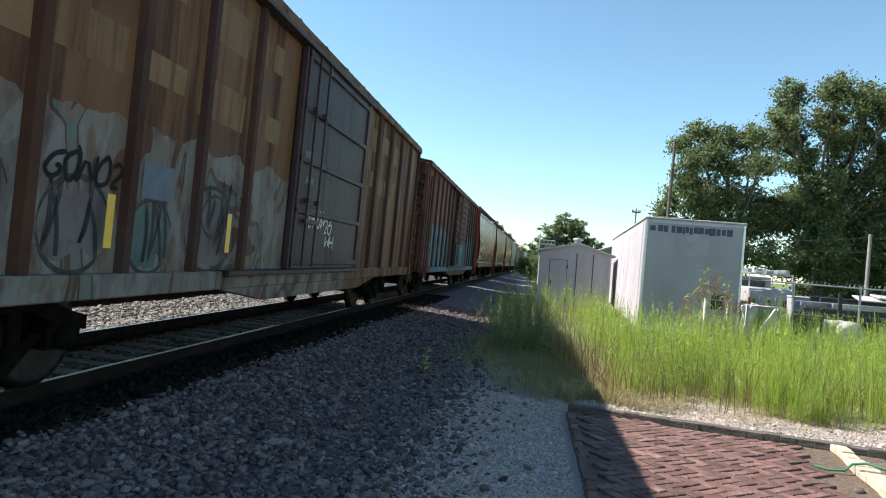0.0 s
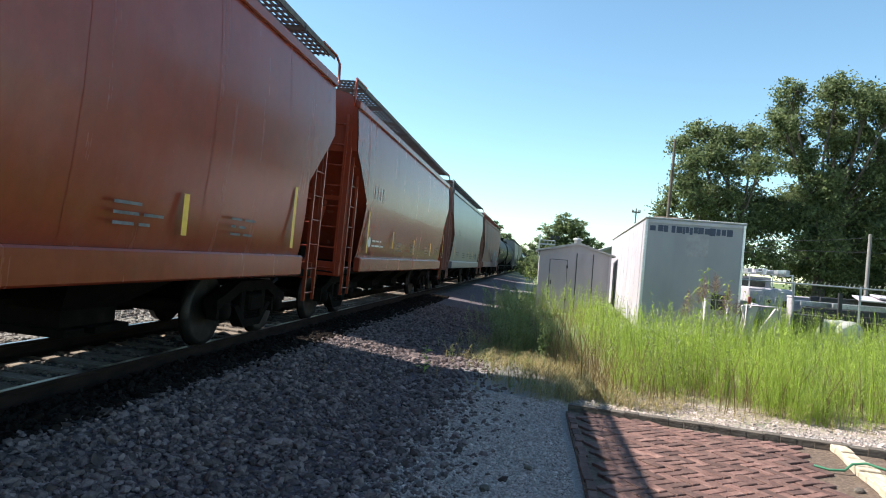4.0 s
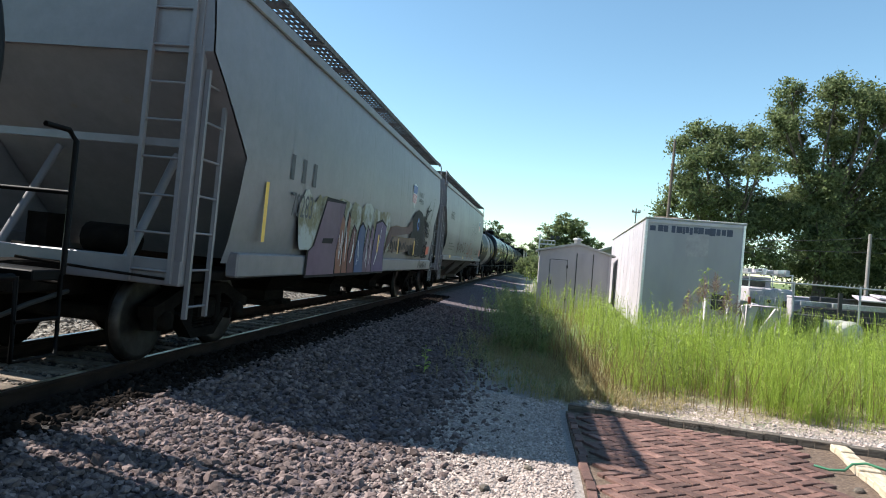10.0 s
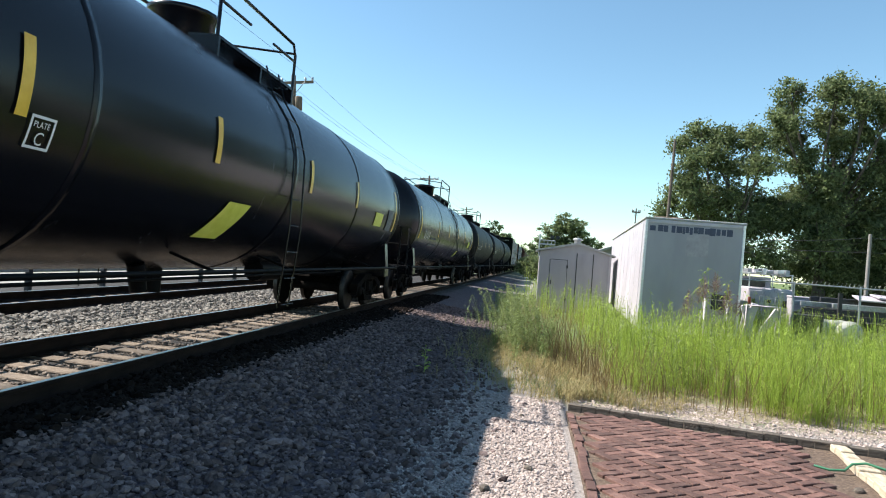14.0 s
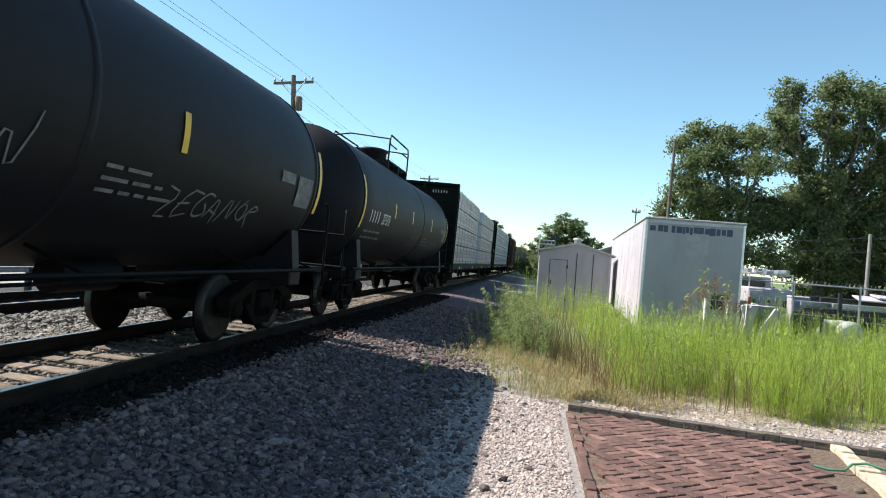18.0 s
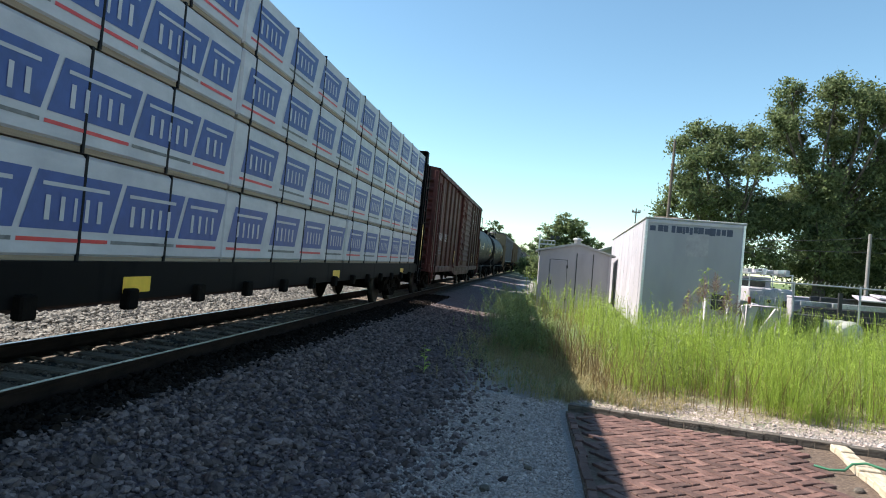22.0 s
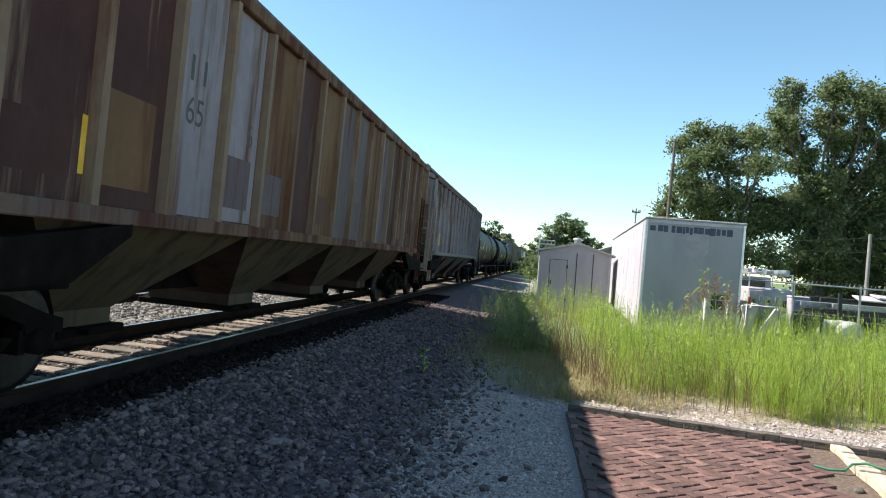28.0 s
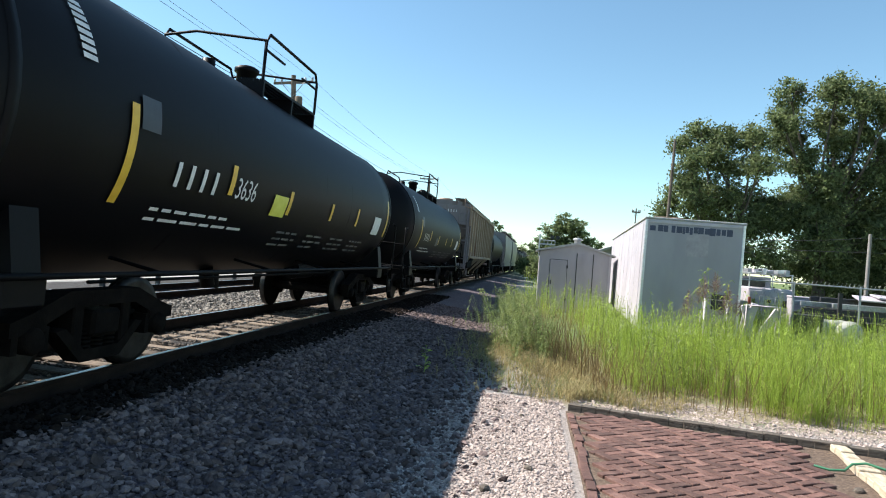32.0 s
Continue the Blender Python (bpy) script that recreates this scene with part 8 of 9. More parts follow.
    for k, (y, mt, w, top) in enumerate(((155.05, rust_orange, 0.36, 1.98), (155.45, rust_orange, 0.3, 2.04), (155.8, brick_red, 0.42, 1.82), (156.28, deep_blue, 0.62, 1.9), (156.9, mauve, 0.32, 1.88), (157.25, mauve, 0.32, 1.92), (157.62, violet, 1.1, 2.06))):
        painted(car, mt, 1.612, [(y - m, 0.97), (y - 0.03 - m, 1.34), (y + 0.16 - m, top - 0.08), (y + w * 0.6 - m, top), (y + w - m, top - 0.1), (y + w * 0.9 - m, 1.34), (y + w - m, 0.97)], 0.055, SPRAY_SHADE_BLACK)
        spray(car, SPRAYWHITE, flat(1.619), y + 0.05 - m, 1.05, w * 0.7, top - 1.25, 1, 500 + k, 0.02)
    maroon = worn_spray("maroon_spray", (0.095, 0.028, 0.026), (0.06, 0.03, 0.025), 0.3)
    gold = worn_spray("dull_gold_spray", (0.24, 0.15, 0.045), (0.15, 0.09, 0.04), 0.3)
    feather = plain("pale_feather_paint", (0.05, 0.05, 0.055), 0.6)
    # a dark bird's head: a long hooked beak, plumage and one blue eye
    painted(car, maroon, 1.611, [(158.75 - m, 1.36), (158.88 - m, 1.72), (159.2 - m, 1.99), (159.8 - m, 2.05), (160.6 - m, 2.06), (161.3 - m, 2.12), (161.85 - m, 2.36), (162.0 - m, 2.05), (161.5 - m, 1.94), (159.6 - m, 1.80), (158.95 - m, 1.52)], 0.04, gold, "painted_beak")
    painted(car, tan, 1.612, [(159.0 - m, 1.50), (159.6 - m, 1.77), (162.45 - m, 1.86), (162.4 - m, 1.60), (161.2 - m, 1.44), (159.5 - m, 1.42)], name="painted_beak")
    patch(car, "painted_glint", gold, flat(1.618), 159.3 - m, 162.5 - m, 1.785, 1.81, 0.02, 1)
    rng = random.Random(12)
    for k in range(16):
        y = 159.3 + 0.19 * k
        patch(car, "painted_drip", SPRAY_SHADE_BLACK, flat(1.617), y - m, y + rng.uniform(0.10, 0.2) - m, 1.40 + rng.uniform(0, 0.12), 1.62 + rng.uniform(0, 0.1), 0.02, 2)
    painted(car, SPRAY_SHADE_BLACK, 1.610, [(161.75 - m, 1.36), (161.8 - m, 2.42), (162.15 - m, 2.56), (162.7 - m, 2.68), (163.3 - m, 2.64), (163.8 - m, 2.48), (164.2 - m, 2.1), (163.9 - m, 1.45), (163.4 - m, 1.36)], name="painted_head")
    plume(car, SPRAY_SHADE_BLACK, feather, 1.613, 163.75 - m, 1.45, 2.5, 34, 1.35, 0.13, 9)
    plume(car, SPRAY_SHADE_BLACK, feather, 1.612, 162.6 - m, 1.42, 1.75, 12, 0.7, 0.10, 10)
    tag_line(car, "BNOLS", STENCIL_BLACK, flat(1.606), 164.95 - m, 2.35, 0.6, 0.28, 0.03, 13, 0.3, 0.16, 0.15)
    spray(car, worn_spray("smeared_black_spray", (0.05, 0.05, 0.052), (0.2, 0.21, 0.21), 0.6), flat(1.597), 163.4 - m, 1.0, 1.6, 0.2, 6, 12, 0.05)
    for rr, mt, x in ((0.20, deep_blue, 1.616), (0.155, SPRAYBLUE, 1.619), (0.10, SPRAY_SHADE_BLACK, 1.622)):
        part("painted_disc", Shape().add([(x, 162.8 - m + rr * 0.9 * math.cos(t), 2.27 + rr * math.sin(t)) for t in [k * math.pi / 9 for k in range(18)]], [tuple(range(18))]), mt, car)
    patch(car, "painted_glint", SPRAYWHITE, flat(1.625), 162.72 - m, 162.76 - m, 2.32, 2.36, n=1)
    patch(car, "reflective_stripe", YELLOW, flat(1.622), 162.35 - m, 162.45 - m, 1.42, 1.78, 0.03)
    lettering(car, "BUILDING", 162.55 - m, 3.06, 0.14, STENCIL_BLACK, flat(1.606), 0.95)
    lettering(car, "AMERICA", 162.62 - m, 2.87, 0.14, STENCIL_BLACK, flat(1.606), 0.95)
    part("shield_mark", Shape().add([(1.607, 161.6 - m + u, 2.75 + v) for u, v in ((-0.02, 0.52), (0.29, 0.58), (0.60, 0.52), (0.58, 0.12), (0.30, -0.08), (0.02, 0.12))], [(0, 1, 2, 3, 4, 5)]), STENCIL, car)
    patch(car, "shield_band", WRAPBLUE, flat(1.610), 161.61 - m, 162.19 - m, 3.06, 3.27, n=1)
    for k in range(5):
        patch(car, "shield_stripe", WRAPRED, flat(1.611), 161.64 - m + k * 0.11, 161.69 - m + k * 0.11, 2.80, 3.04)
    part("inspection_label", Shape().add([(1.620, 164.45 - m, 1.42), (1.620, 165.0 - m, 1.45), (1.620, 165.1 - m, 1.70), (1.620, 164.6 - m, 1.66)], [(0, 1, 2, 3)]), REDSIGN, car)
    for y in (157.95, 160.1, 162.3):
        patch(car, "reflective_stripe", YELLOW, flat(1.622), y - m, y - m + 0.10, 1.38, 1.76, 0.04)

    car, m = hopper("light grey covered hopper with red and black spray tags", 167.7, 185.6, (168.5, 184.8), LIGHTGREY, "smooth", 1.42, bay_mat=BAYGREY, top=4.22, sill_ends=0.4, taper=0.8)
    on = flat(1.604)
    lettering(car, "99876", 169.9 - m, 2.92, 0.34, STENCIL_BLACK, flat(1.606), 0.95)
    small_print(car, STENCIL_BLACK, on, 170.0 - m, 1.95, 3, 1.4, 0.06, 8)
    tag_line(car, "SAKE", SPRAYRED, flat(1.607), 176.35 - m, 1.60, 1.75, 0.50, 0.055, 61, 0.55, 0.0, 0.2)
    tag_line(car, "OR", SPRAYRED, flat(1.607), 178.1 - m, 1.56, 1.1, 0.36, 0.05, 62, 0.5, 0.04, 0.2)
    tag_line(car, "ZNZMWN", SPRAYRED, flat(1.607), 176.5 - m, 1.40, 3.3, 0.15, 0.03, 64, 0.5)
    tag_line(car, "KANOZ", worn_spray("faded_red_spray", (0.24, 0.12, 0.115), (0.27, 0.26, 0.26), 0.6), flat(1.606), 172.6 - m, 1.65, 3.4, 0.5, 0.07, 65, 0.3)
    grey_pen = plain("charcoal_spray_paint", (0.055, 0.06, 0.065), 0.6)
    tag_line(car, "X", grey_pen, flat(1.606), 177.85 - m, 2.2, 0.85, 1.2, 0.028, 66, 0.05, 0.0, 0.12)
    tag_line(car, "RATED", grey_pen, flat(1.606), 178.6 - m, 2.32, 2.45, 0.95, 0.026, 67, 0.05, 0.02, 0.15)
    tag_line(car, "SPLMSKKO", SPRAY_SHADE_BLACK, flat(1.606), 180.2 - m, 1.66, 2.2, 0.24, 0.03, 63, 0.35, 0.006, 0.2)
    part("shield_mark", Shape().add([(1.607, 181.72 - m + u, 3.0 + v) for u, v in ((0, 0.54), (0.28, 0.6), (0.55, 0.54), (0.53, 0.1), (0.27, -0.1), (0.02, 0.1))], [(0, 1, 2, 3, 4, 5)]), STENCIL, car)
    patch(car, "shield_band", WRAPBLUE, flat(1.610), 181.74 - m, 182.25 - m, 3.30, 3.50, n=1)
    for k in range(5):
        patch(car, "shield_stripe", WRAPRED, flat(1.611), 181.77 - m + k * 0.095, 181.815 - m + k * 0.095, 3.02, 3.28)
    lettering(car, "AMERICA", 182.5 - m, 3.0, 0.12, STENCIL_BLACK, flat(1.606), 0.95)
    patch(car, "inspection_label", REDSIGN, on, 183.0 - m, 183.5 - m, 1.60, 1.95)
    for y in (170.5, 175.0, 179.5):
        patch(car, "reflective_stripe", YELLOW, flat(1.595), y - m, y - m + 0.42, 1.38, 1.50)

    # tank cars
    car, m, on = tank_car("black tank car with an off-white rust-streaked jacket round its middle", 185.6, 199.9, (186.7, 199.1), TANKBLACK, 1.40, 2.22, (), 1.3, 2.4,
                          [(191.78, 2.0, 2.5), (196.1, 2.1, 2.6), (187.8, 1.8, 2.7), (198.2, 1.8, 2.7)], white_band=(-0.8, 2.55))
    lettering(car, "693", 191.05 - m, 1.98, 0.3, YELLOW, on, 0.95)
    bars(car, "company_mark", YELLOW, on, 188.9 - m, 1.98, 4, 0.17, 0.3, 0.08)
    patch(car, "placard", LEMON, on, 195.5 - m, 196.0 - m, 1.92, 2.22)
    patch(car, "placard", STENCIL_DIM, on, 196.6 - m, 197.2 - m, 1.9, 2.4)
    small_print(car, plain("grey_stencil", (0.30, 0.29, 0.28), 0.7), round_side(2.22, 1.43), 192.3 - m, 2.78, 6, 0.6, 0.03, 3)
    patch(car, "jacket_bar", plain("stained_bar_paint", (0.14, 0.12, 0.10), 0.6), round_side(2.22, 1.435), 192.6 - m, 194.6 - m, 2.30, 2.36)
    patch(car, "small_print", STENCIL_BLACK, round_side(2.22, 1.43), 192.2 - m, 192.6 - m, 1.86, 1.90)
    patch(car, "inspection_label", STENCIL, on, 196.25 - m, 196.6 - m, 1.72, 1.92)
    for k, (y0, y1) in enumerate(((199.9, 219.75), (219.75, 239.6))):
        car, m, on = tank_car("glossy black long tank car with yellow stripes", y0, y1, (y0 + 1.0, y1 - 1.0), TANKGLOSS, 1.49, 2.41, (-3.5, 0.9, 4.4), 0.85, 2.6,
                              [(y0 + 2.0, 1.9, 2.9), (y0 + 5.7, 2.1, 2.65), (y0 + 8.45, 2.2, 2.7), (y0 + 11.5, 2.2, 2.7), (y0 + 14.2, 2.2, 2.7), (y1 - 2.0, 1.9, 2.9)], dome_y=-0.75)
        bars(car, "company_mark", STENCIL, on, y0 + 2.95 - m, 1.92, 4, 0.19, 0.32, 0.08)
        if not k:
            lettering(car, "300562", y0 + 4.1 - m, 1.94, 0.30, STENCIL, on, 0.8)
            small_print(car, STENCIL_DIM, on, y0 + 2.9 - m, 1.62, 2, 2.0, 0.09, 3)
            s = Shape()
            for q in ((5.80, 5.82, 1.90, 2.14), (6.02, 6.04, 1.90, 2.14), (5.80, 6.04, 1.90, 1.92), (5.80, 6.04, 2.12, 2.14)):
                patch_shape(s, on, y0 + q[0] - m, y0 + q[1] - m, q[2], q[3])
            part("clearance_box", s, STENCIL, car)
            lettering(car, "PLATE", y0 + 5.835 - m, 2.055, 0.045, STENCIL, on, 0.9)
            lettering(car, "C", y0 + 5.875 - m, 1.93, 0.10, STENCIL, on, 0.9)
            patch(car, "placard", LEMON, on, y0 + 8.75 - m, y0 + 9.35 - m, 1.28, 1.82, 0.3, label="yellow emergency panel")
        else:
            patch(car, "placard", LEMON, on, y0 + 12.2 - m, y0 + 12.6 - m, 1.35, 1.70, 0.3)
            small_print(car, STENCIL_DIM, on, y0 + 4.2 - m, 1.95, 2, 1.6, 0.12, 5)
        patch(car, "placard", LEMON, on, y1 - 4.0 - m, y1 - 3.3 - m, 1.95, 2.25)
        patch(car, "placard", STENCIL_DIM, on, y1 - 2.8 - m, y1 - 2.3 - m, 1.9, 2.4)
    for y0, y1, digits in ((239.6, 254.85, "207069"), (254.85, 270.85, "207052"), (270.85, 286.6, "207078")):
        car, m, on = tank_car("charcoal black tank car with white numbers and yellow stripes", y0, y1, (y0 + 0.95, y1 - 0.95), TANKGREY, 1.47, 2.42, (1.1,), -0.5, 2.6,
                              [(y0 + 1.6, 1.85, 2.95), (y0 + 4.6, 2.25, 2.6), (y0 + 7.0, 2.25, 2.6), (y0 + 10.45, 2.2, 2.6), (y1 - 1.4, 1.9, 2.9)], ladders=False)
        bars(car, "company_mark", STENCIL, on, y0 + 2.2 - m, 2.02, 4, 0.17, 0.29, 0.07)
        lettering(car, digits, y0 + 3.3 - m, 2.02, 0.27, STENCIL, on, 0.72)
        small_print(car, STENCIL_DIM, on, y0 + 2.1 - m, 1.78, 2, 1.6, 0.08, 6)
        patch(car, "placard", STENCIL_DIM, on, y1 - 2.35 - m, y1 - 1.75 - m, 1.95, 2.4)
        patch(car, "placard", STENCIL_DIM, on, y1 - 3.0 - m, y1 - 2.5 - m, 2.25, 2.4)
        tag_line(car, "SLN", STENCIL_DIM, on, y0 + 7.4 - m, 1.62, 1.1, 0.5, 0.022, 6, 0.3, 0.0, 0.2)
        tag_line(car, "ZEGANOR", STENCIL_DIM, on, y0 + (4.6 if digits == "207069" else 10.4) - m, 1.55, 2.2, 0.32, 0.026, 7, 0.3, 0.0, 0.25)
        small_print(car, STENCIL_DIM, on, y0 + 9.4 - m, 1.9, 3, 1.0, 0.06, 9)

    # two centerbeam flat cars of wrapped lumber
    tiers = (1.12, 1.97, 2.80, 3.63, 4.42)
    car, m = centerbeam("dark green centerbeam flat car with bulkheads, loaded with lumber", 286.6, 312.3, (287.35, 311.75), GREENBLACK)
    lettering(car, "730243", 290.8 - m, 0.85, 0.22, STENCIL_DIM, flat(1.466), 1.0)
    bars(car, "company_mark", STENCIL, lambda y, z: (y, 287.35 - m + 0.45, z), 0.3, 4.15, 6, 0.08, 0.14, 0.04)
    seed = 100
    for a, b in ((287.95, 293.3), (293.3, 298.45), (301.1, 306.2), (306.2, 311.15)):
        for z0, z1 in zip(tiers, tiers[1:]):
            for side in (1, -1):
                seed += 1
                lumber_tier(m, a, b, z0, z1, side, "oval", "white-wrapped lumber bundle printed with red blocks and white ovals", seed)
    car, m = centerbeam("black centerbeam flat car with bulkheads, loaded with lumber", 312.3, 338.1, (313.0, 337.4), FRAMEBLACK)
    for a, b in ((313.65, 318.8), (318.8, 324.05), (324.05, 329.1), (329.1, 333.0), (333.0, 336.8)):
        for z0, z1 in zip(tiers, tiers[1:]):
            for side in (1, -1):
                seed += 1
                lumber_tier(m, a, b, z0, z1, side, "slant", "white-wrapped lumber bundle printed with slanted blue blocks", seed)

    car, m = boxcar("oxide red boxcar with faded corrugated door", 338.1, 356.45, (339.2, 355.95), OXIDE, REDDOOR, (346.5, 349.9), (6, 5), 4.40, 1, RUSTSHADEPOST)
    bars(car, "company_mark", STENCIL, flat(1.497), 340.5 - m, 2.0, 4, 0.22, 0.30, 0.07)
    lettering(car, "316", 342.25 - m, 2.0, 0.30, STENCIL, flat(1.497), 0.75)
    bars(car, "company_mark", STENCIL, lambda y, z: (y, 339.2 - m - 0.055, z), 0.30, 4.10, 7, 0.08, 0.14, 0.04)
    for z in (3.65, 3.22, 2.80):
        for y in (350.75, 352.15, 353.35, 354.6):
            bars(car, "railroad_lettering", STENCIL, flat(1.497), y - m, z, 2, 0.22, 0.34, 0.14, 0.66)
    patch(car, "inspection_label", STENCIL_DIM, flat(1.497), 353.95 - m, 354.35 - m, 1.55, 1.85)
    for y in (339.6, 344.9, 350.1, 352.4, 355.5):
        patch(car, "reflective_stripe", YELLOW, flat(1.576), y - m - 0.05, y - m + 0.05, 1.2, 1.68)
    small_print(car, STENCIL_DIM, flat(1.496), 340.4 - m, 1.7, 3, 1.4, 0.05, 3)

    for y0, y1, digits in ((356.5, 371.1, "150585"), (371.1, 385.8, "150880")):
        car, m, on = tank_car("black short tank car with white numbers and yellow stripes", y0, y1, (y0 + 0.95, y1 - 1.0), TANKBLACK, 1.41, 2.31, (1.4,), 0.0, 2.6,
                              [(y0 + 1.85, 1.85, 2.75), (y0 + 5.0, 2.15, 2.6), (y0 + 8.2, 2.1, 2.55), (y0 + 10.4, 2.05, 2.6), (y1 - 1.9, 1.8, 2.7)], ladders=False, dome=0.16)
        bars(car, "company_mark", STENCIL, on, y0 + 2.8 - m, 2.08, 4, 0.13, 0.27, 0.06)
        lettering(car, digits, y0 + 3.75 - m, 2.10, 0.25, STENCIL, on, 0.75)
        small_print(car, STENCIL_DIM, on, y0 + 2.8 - m, 1.85, 2, 1.8, 0.07, 4)
        patch(car, "placard", LEMON if digits == "150585" else STENCIL_DIM, on, y0 + 10.5 - m, y0 + 11.1 - m, 2.0, 2.25)
        patch(car, "placard", STENCIL_DIM, on, y0 + 12.0 - m, y0 + 12.6 - m, 1.75, 2.35)
        lettering(car, "MOLTEN SULFUR", y0 + 11.55 - m, 2.42, 0.10, STENCIL, on, 0.9)
        patch(car, "inspection_label", REDSIGN, on, y0 + 11.3 - m, y0 + 11.65 - m, 1.75, 1.9)
        small_print(car, STENCIL_DIM, on, y0 + 6.8 - m, 1.75, 3, 2.4, 0.06, 7)

    # ribbed hoppers
    def ribbed(label, y0, y1, mat, end, bay, posts, digits="", post_mat=None):
        car, m = hopper(label, y0, y1, (y0 + 0.95, y1 - 0.95), mat, "ribbed", 1.50, end, bay, 4.10, ribs=posts, taper=0.9, post_mat=post_mat)
        patch(car, "reflective_stripe", YELLOW, flat(1.475), y0 + 2.9 - m, y0 + 3.15 - m, 1.80, 2.25)
        patch(car, "inspection_label", STENCIL_BLACK, flat(1.475), y1 - 3.3 - m, y1 - 2.9 - m, 1.62, 1.95)
        bars(car, "end_mark", STENCIL, lambda y, z: (y, y0 + 0.93 - m, z), 0.30, 3.72, 4, 0.10, 0.14, 0.04)
        if digits:
            for q in (4.16, 5.19):
                patch(car, "repaint_patch", GREYPANEL, flat(1.4725), y0 + q - m, y0 + q + 0.85 - m, 1.6, 3.95)
            lettering(car, "6", y0 + 5.72 - m, 2.50, 0.28, STENCIL_BLACK, flat(1.475), 0.95)
            lettering(car, digits[:2], y0 + 4.33 - m, 2.50, 0.28, STENCIL_BLACK, flat(1.475), 0.95)
            bars(car, "company_mark", STENCIL_BLACK, flat(1.475), y0 + 4.33 - m, 2.92, 2, 0.17, 0.28, 0.08)
        if post_mat is PALEPOST:
            rng = random.Random(15)
            a, b = y0 + 0.97, y1 - 0.97
            w = (b - a) / (posts - 1)
            for k in range(1, posts - 2):
                ya = a + w * k + 0.08 - m
                if not 3.3 < ya + m - y0 < 6.0:
                    patch(car, "side_panel", RUSTPANELS[rng.choice((0, 0, 1, 2, 3))], flat(1.4722), ya, ya + w - 0.16, 1.58, 3.94, 0, 2)
                if rng.random() < 0.4:
                    patch(car, "repaint_patch", RUSTPANELS[rng.randrange(4)], flat(1.4735), ya + 0.04, ya + w - 0.3, 1.75, 2.1 + rng.uniform(0, 0.5), 0, 2)
        if post_mat is WHITEPOST:
            for q, text, z, size in ((4.45, "0", 2.55, 0.30), (5.62, "146", 2.50, 0.30), (5.55, "201200", 1.95, 0.10), (5.6, "61800", 1.78, 0.10)):
                lettering(car, text, y0 + q - m, z, size, STENCIL_BLACK, flat(1.475), 0.8)
            bars(car, "company_mark", STENCIL_BLACK, flat(1.475), y0 + 5.75 - m, 2.95, 2, 0.22, 0.30, 0.1)
            small_print(car, STENCIL_BLACK, flat(1.475), y0 + 4.3 - m, 1.9, 2, 0.6, 0.07, 5)
        return car
    ribbed("dirty white ribbed covered hopper with grimy posts", 385.8, 404.9, DIRTYWHITE, CREAM, UNDER, 15)
    ribbed("rust-streaked white and brown ribbed covered hopper", 404.9, 424.4, RUSTYWHITE, RUSTEND, BAYTAN, 18, "65", PALEPOST)
    ribbed("white ribbed covered hopper with brown rust", 424.4, 443.7, RUSTWHITE2, BEIGE, BAYGREY, 16, "", WHITEPOST)

    car, m, on = tank_car("black long tank car with double yellow stripes", 443.7, 463.1, (444.9, 461.9), TANKBLACK, 1.36, 2.32, (1.5,), 2.05, 2.6,
                          [(445.7, 1.85, 2.9), (448.7, 2.2, 2.6), (450.5, 2.0, 2.45), (450.7, 2.0, 2.45), (453.1, 2.05, 2.4), (453.3, 2.05, 2.4), (456.5, 2.05, 2.4), (459.2, 2.05, 2.4), (461.0, 1.85, 2.7)], dome=0.33, dome_y=-1.25)
    bars(car, "company_mark", STENCIL, on, 446.3 - m, 2.08, 4, 0.17, 0.29, 0.07)
    lettering(car, "90206", 447.4 - m, 2.08, 0.27, STENCIL, on, 0.75)
    small_print(car, STENCIL, on, 451.2 - m, 1.85, 5, 1.0, 0.045, 3)
    small_print(car, STENCIL_DIM, on, 446.2 - m, 1.8, 2, 1.8, 0.08, 4)
    patch(car, "placard", STENCIL_DIM, on, 459.8 - m, 460.6 - m, 1.8, 2.25)
    for y0, y1, digits in ((463.1, 478.3, "3636"), (478.3, 493.6, "")):
        car, m, on = tank_car("black tank car with bold white numbers and yellow stripes", y0, y1, (y0 + 1.05, y1 - 1.1), TANKBLACK, 1.44, 2.30, (), 0.5, 2.3,
                              [(y0 + 3.0, 1.6, 2.5), (y0 + 5.0, 1.9, 2.25), (y0 + 6.9, 1.8, 2.15), (y0 + 8.9, 1.85, 2.15), (y0 + 10.6, 1.85, 2.2), (y1 - 2.0, 1.75, 2.6)], ladders=False, dome=0.16, truck_in=2.35)
        bars(car, "company_mark", STENCIL, on, y0 + 3.75 - m, 1.86, 4, 0.20, 0.28, 0.06)
        for k in range(8):
            patch(car, "company_mark", STENCIL, on, y0 + 2.35 - m, y0 + 2.52 - m, 3.18 - 0.068 * k, 3.225 - 0.068 * k)
        lettering(car, digits, y0 + 5.12 - m, 1.88, 0.26, STENCIL, on, 0.8) if digits else None
        small_print(car, STENCIL, on, y0 + 3.6 - m, 1.58, 2, 1.9, 0.06, 4)
        patch(car, "placard", LEMON if digits else STENCIL_DIM, on, y0 + 6.3 - m, y0 + 6.8 - m, 1.75, 2.05)
        for k in range(4):
            small_print(car, STENCIL_DIM, on, y0 + 6.9 + k * 1.3 - m, 1.5, 3, 0.9, 0.06, 12 + k)
        patch(car, "placard", STENCIL, on, y1 - 3.2 - m, y1 - 2.6 - m, 1.75, 2.15)
        patch(car, "repaint_patch", plain("slate_patch", (0.05, 0.055, 0.065), 0.5), on, y0 + 3.1 - m, y0 + 3.4 - m, 2.3, 2.6)

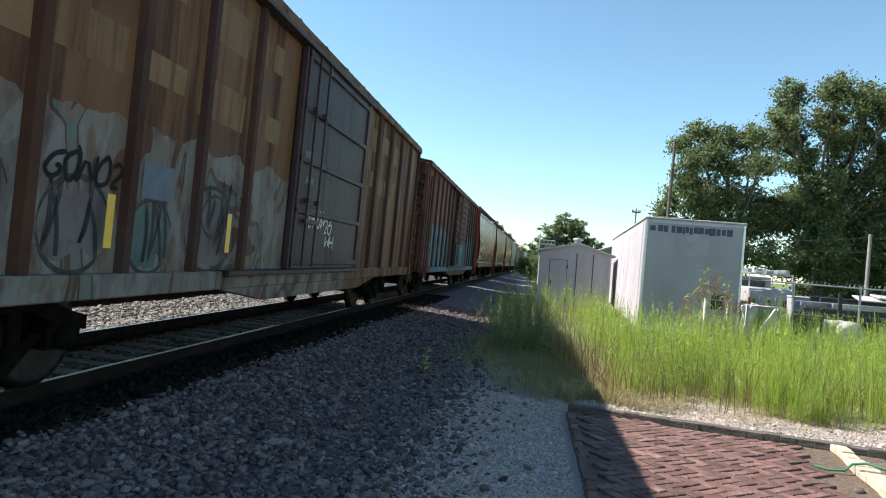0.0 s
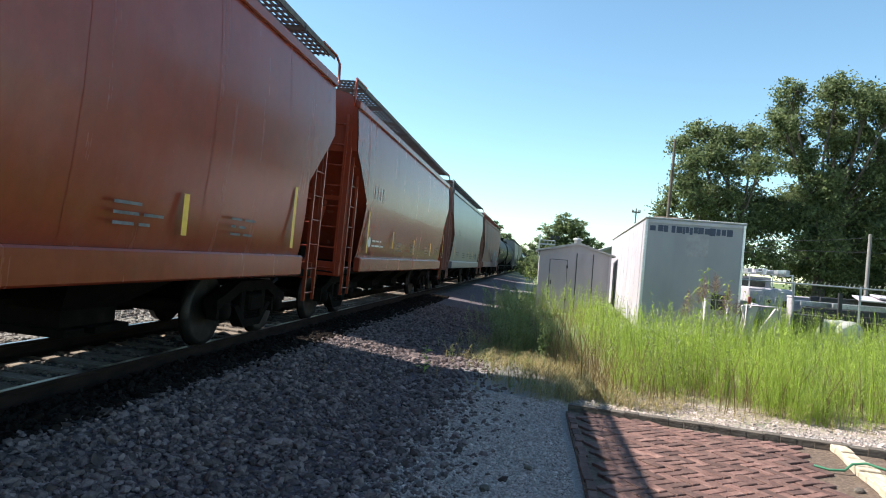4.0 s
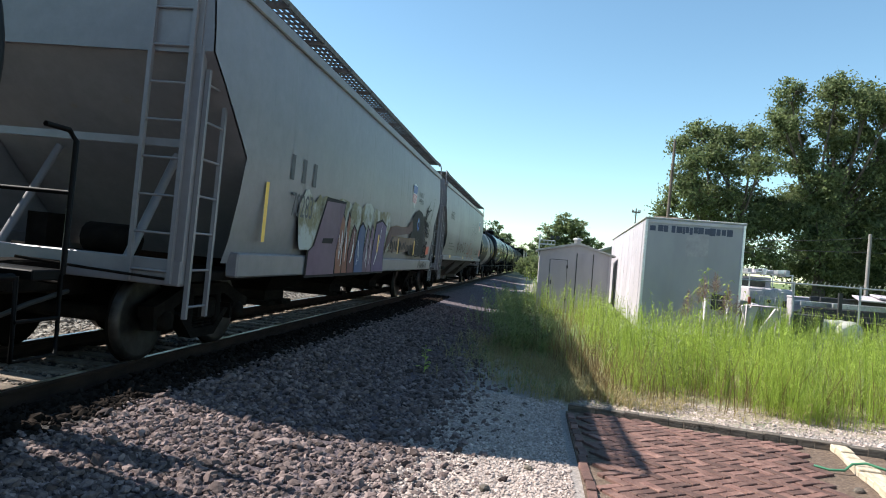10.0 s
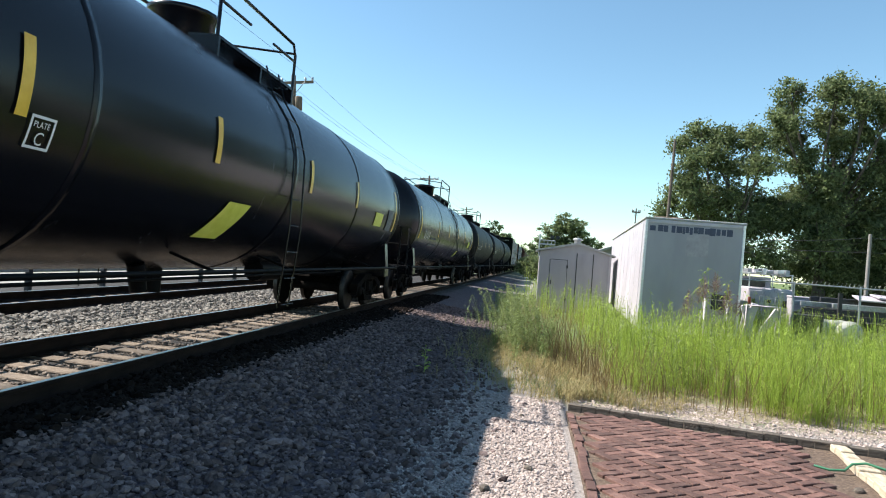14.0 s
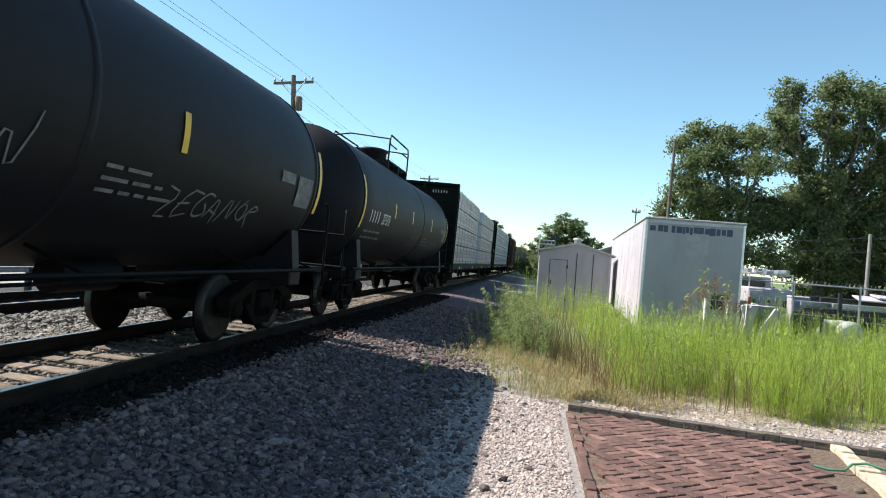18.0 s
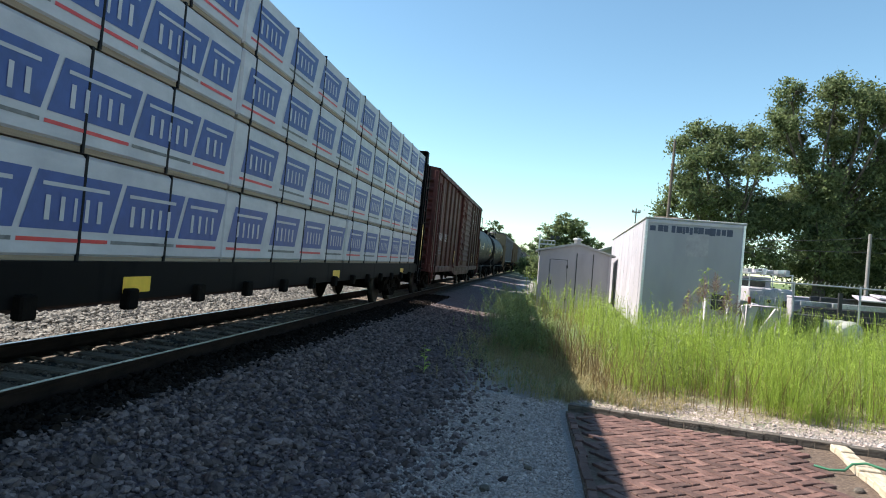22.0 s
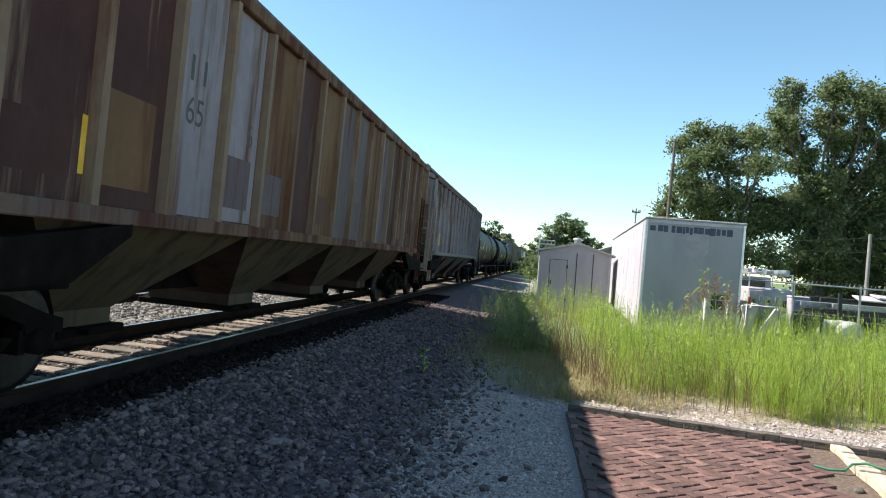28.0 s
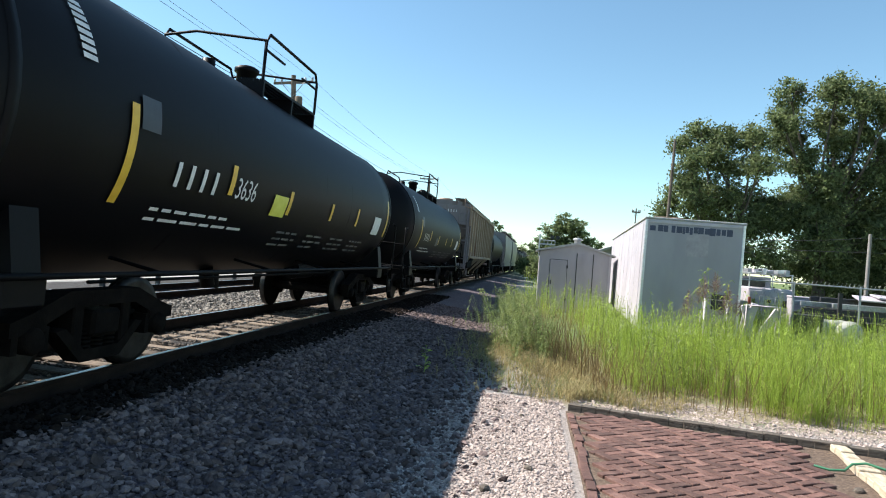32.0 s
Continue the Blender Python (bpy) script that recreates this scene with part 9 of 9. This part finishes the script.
    # the tail, far down the line
    ribbed("tan and brown ribbed covered hopper", 493.6, 512.2, TANPAINT, DIRTYWHITE, TANPAINT, 14)
    tank_car("black tank car far down the train", 512.2, 528, (513.2, 527), TANKBLACK, 1.47, 2.6, ladders=False)
    hopper("pale grey covered hopper far down the train", 528, 546, (528.8, 545.2), LIGHTGREY, "smooth", 1.2, top=4.16)
    hopper("off-white covered hopper far down the train", 546, 564, (546.8, 563.2), PALEGREEN, "smooth", 1.2, top=4.16)
    for y in (564, 580, 596, 612):
        tank_car("black tank car far down the train", y, y + 16, (y + 1, y + 15), TANKBLACK, 1.47, 2.6, ladders=False)
    for y in (628, 646, 664):
        ribbed("dirty white ribbed covered hopper far down the train", y, y + 18, DIRTYWHITE, DIRTYWHITE, UNDER, 14)


def motions():
    for ob, y in ROLLING:
        passing = {round((y - v) / V_TRAIN * FPS) / FPS for v in range(44, 0, -4)}
        times = [0, *sorted(t for t in passing if 0.1 < t < 31.9), 32]
        walk(ob, [(t, on_line(TX, y - V_TRAIN * t, TZ, CANT)) for t in times])
    for plant, base, lean, phase in SWAYING:
        rows = []
        for k in range(129):
            t = k * 0.25
            gust = 0.55 + 0.45 * math.sin(t * 1.7 + phase) * math.sin(t * 0.6 + 2 * phase)
            rows.append((t, base @ pose(0, 0, 0, lean * 0.5 * math.sin(t * 6.1 + phase) * gust - lean * 0.5, lean * gust * math.sin(t * 5.3 + phase * 1.7) + lean * 0.7, 0)))
        walk(plant, rows)


SWAYING = []

# ---- assembling the place ----
ground_sheet()
storage_trailer()
garden_shed()
yard()
poles_and_wires()
woods()
the_train()
timber_edging()
vegetation()


def not_on_bricks(x, y, rng):
    return not (x > 0.45 and y < 8.08 - (x - 0.54) * 0.23)


scatter("ballast_stones", STONE, "grey crushed ballast stones along the track", 36000, TX + 0.9, 0.2, 3.4, 22, 0.026, 1, lambda x, y, r: TX + 1.42 + 0.022 * y + 0.07 * r.normal() < x < -0.75 + 0.35 * r.normal())
# these stones carry oil and painted-in shade beside the near rail
scatter("oily_ballast_stones", OILSHADESTONE, "ballast stones along the near rail, dark from oil and painted-in train shade", 11000, TX + 0.86, TX + 1.9, 3.0, 26, 0.026, 6, lambda x, y, r: x < TX + 1.42 + 0.022 * y + 0.07 * r.normal())
scatter("ballast_between_rails", BROWNSTONE, "brown stained ballast stones between the rails", 16000, TX - 1.9, TX + 0.70, 4.0, 24, 0.024, 2, lambda x, y, r: abs(abs(x - TX) - 0.755) > 0.09 and (abs(x - TX) > 1.3 or abs((y - 1.2 + 0.2475) % 0.495 - 0.2475) > 0.135))
scatter("ballast_far_side", FARSTONE, "pale grey ballast stones between the two tracks", 9000, -8.5, TX - 1.4, 8, 30, 0.032, 3, lambda x, y, r: True)
scatter("limestone_chips", LIMESTONE, "pale limestone chips of the path beside the bricks", 26000, -1.1, 0.52, 4.2, 8.6, 0.011, 4, lambda x, y, r: x > -0.75 + 0.3 * r.normal() and not_on_bricks(x, y, r))
scatter("limestone_patch", LIMESTONE, "pale limestone chips between the edging and the weeds", 7000, 0.6, 4.5, 7.1, 9.4, 0.013, 5, not_on_bricks)
track(TX, TZ, CANT, -640, 420, "main track of rusty steel rails on weathered timber ties in ballast", 42, 1.2)
track(TRACK2, 0.345, 0, -640, 420, "second track of rusty rails on timber ties beyond the train", 30, 4.1)
brick_pavement()
motions()
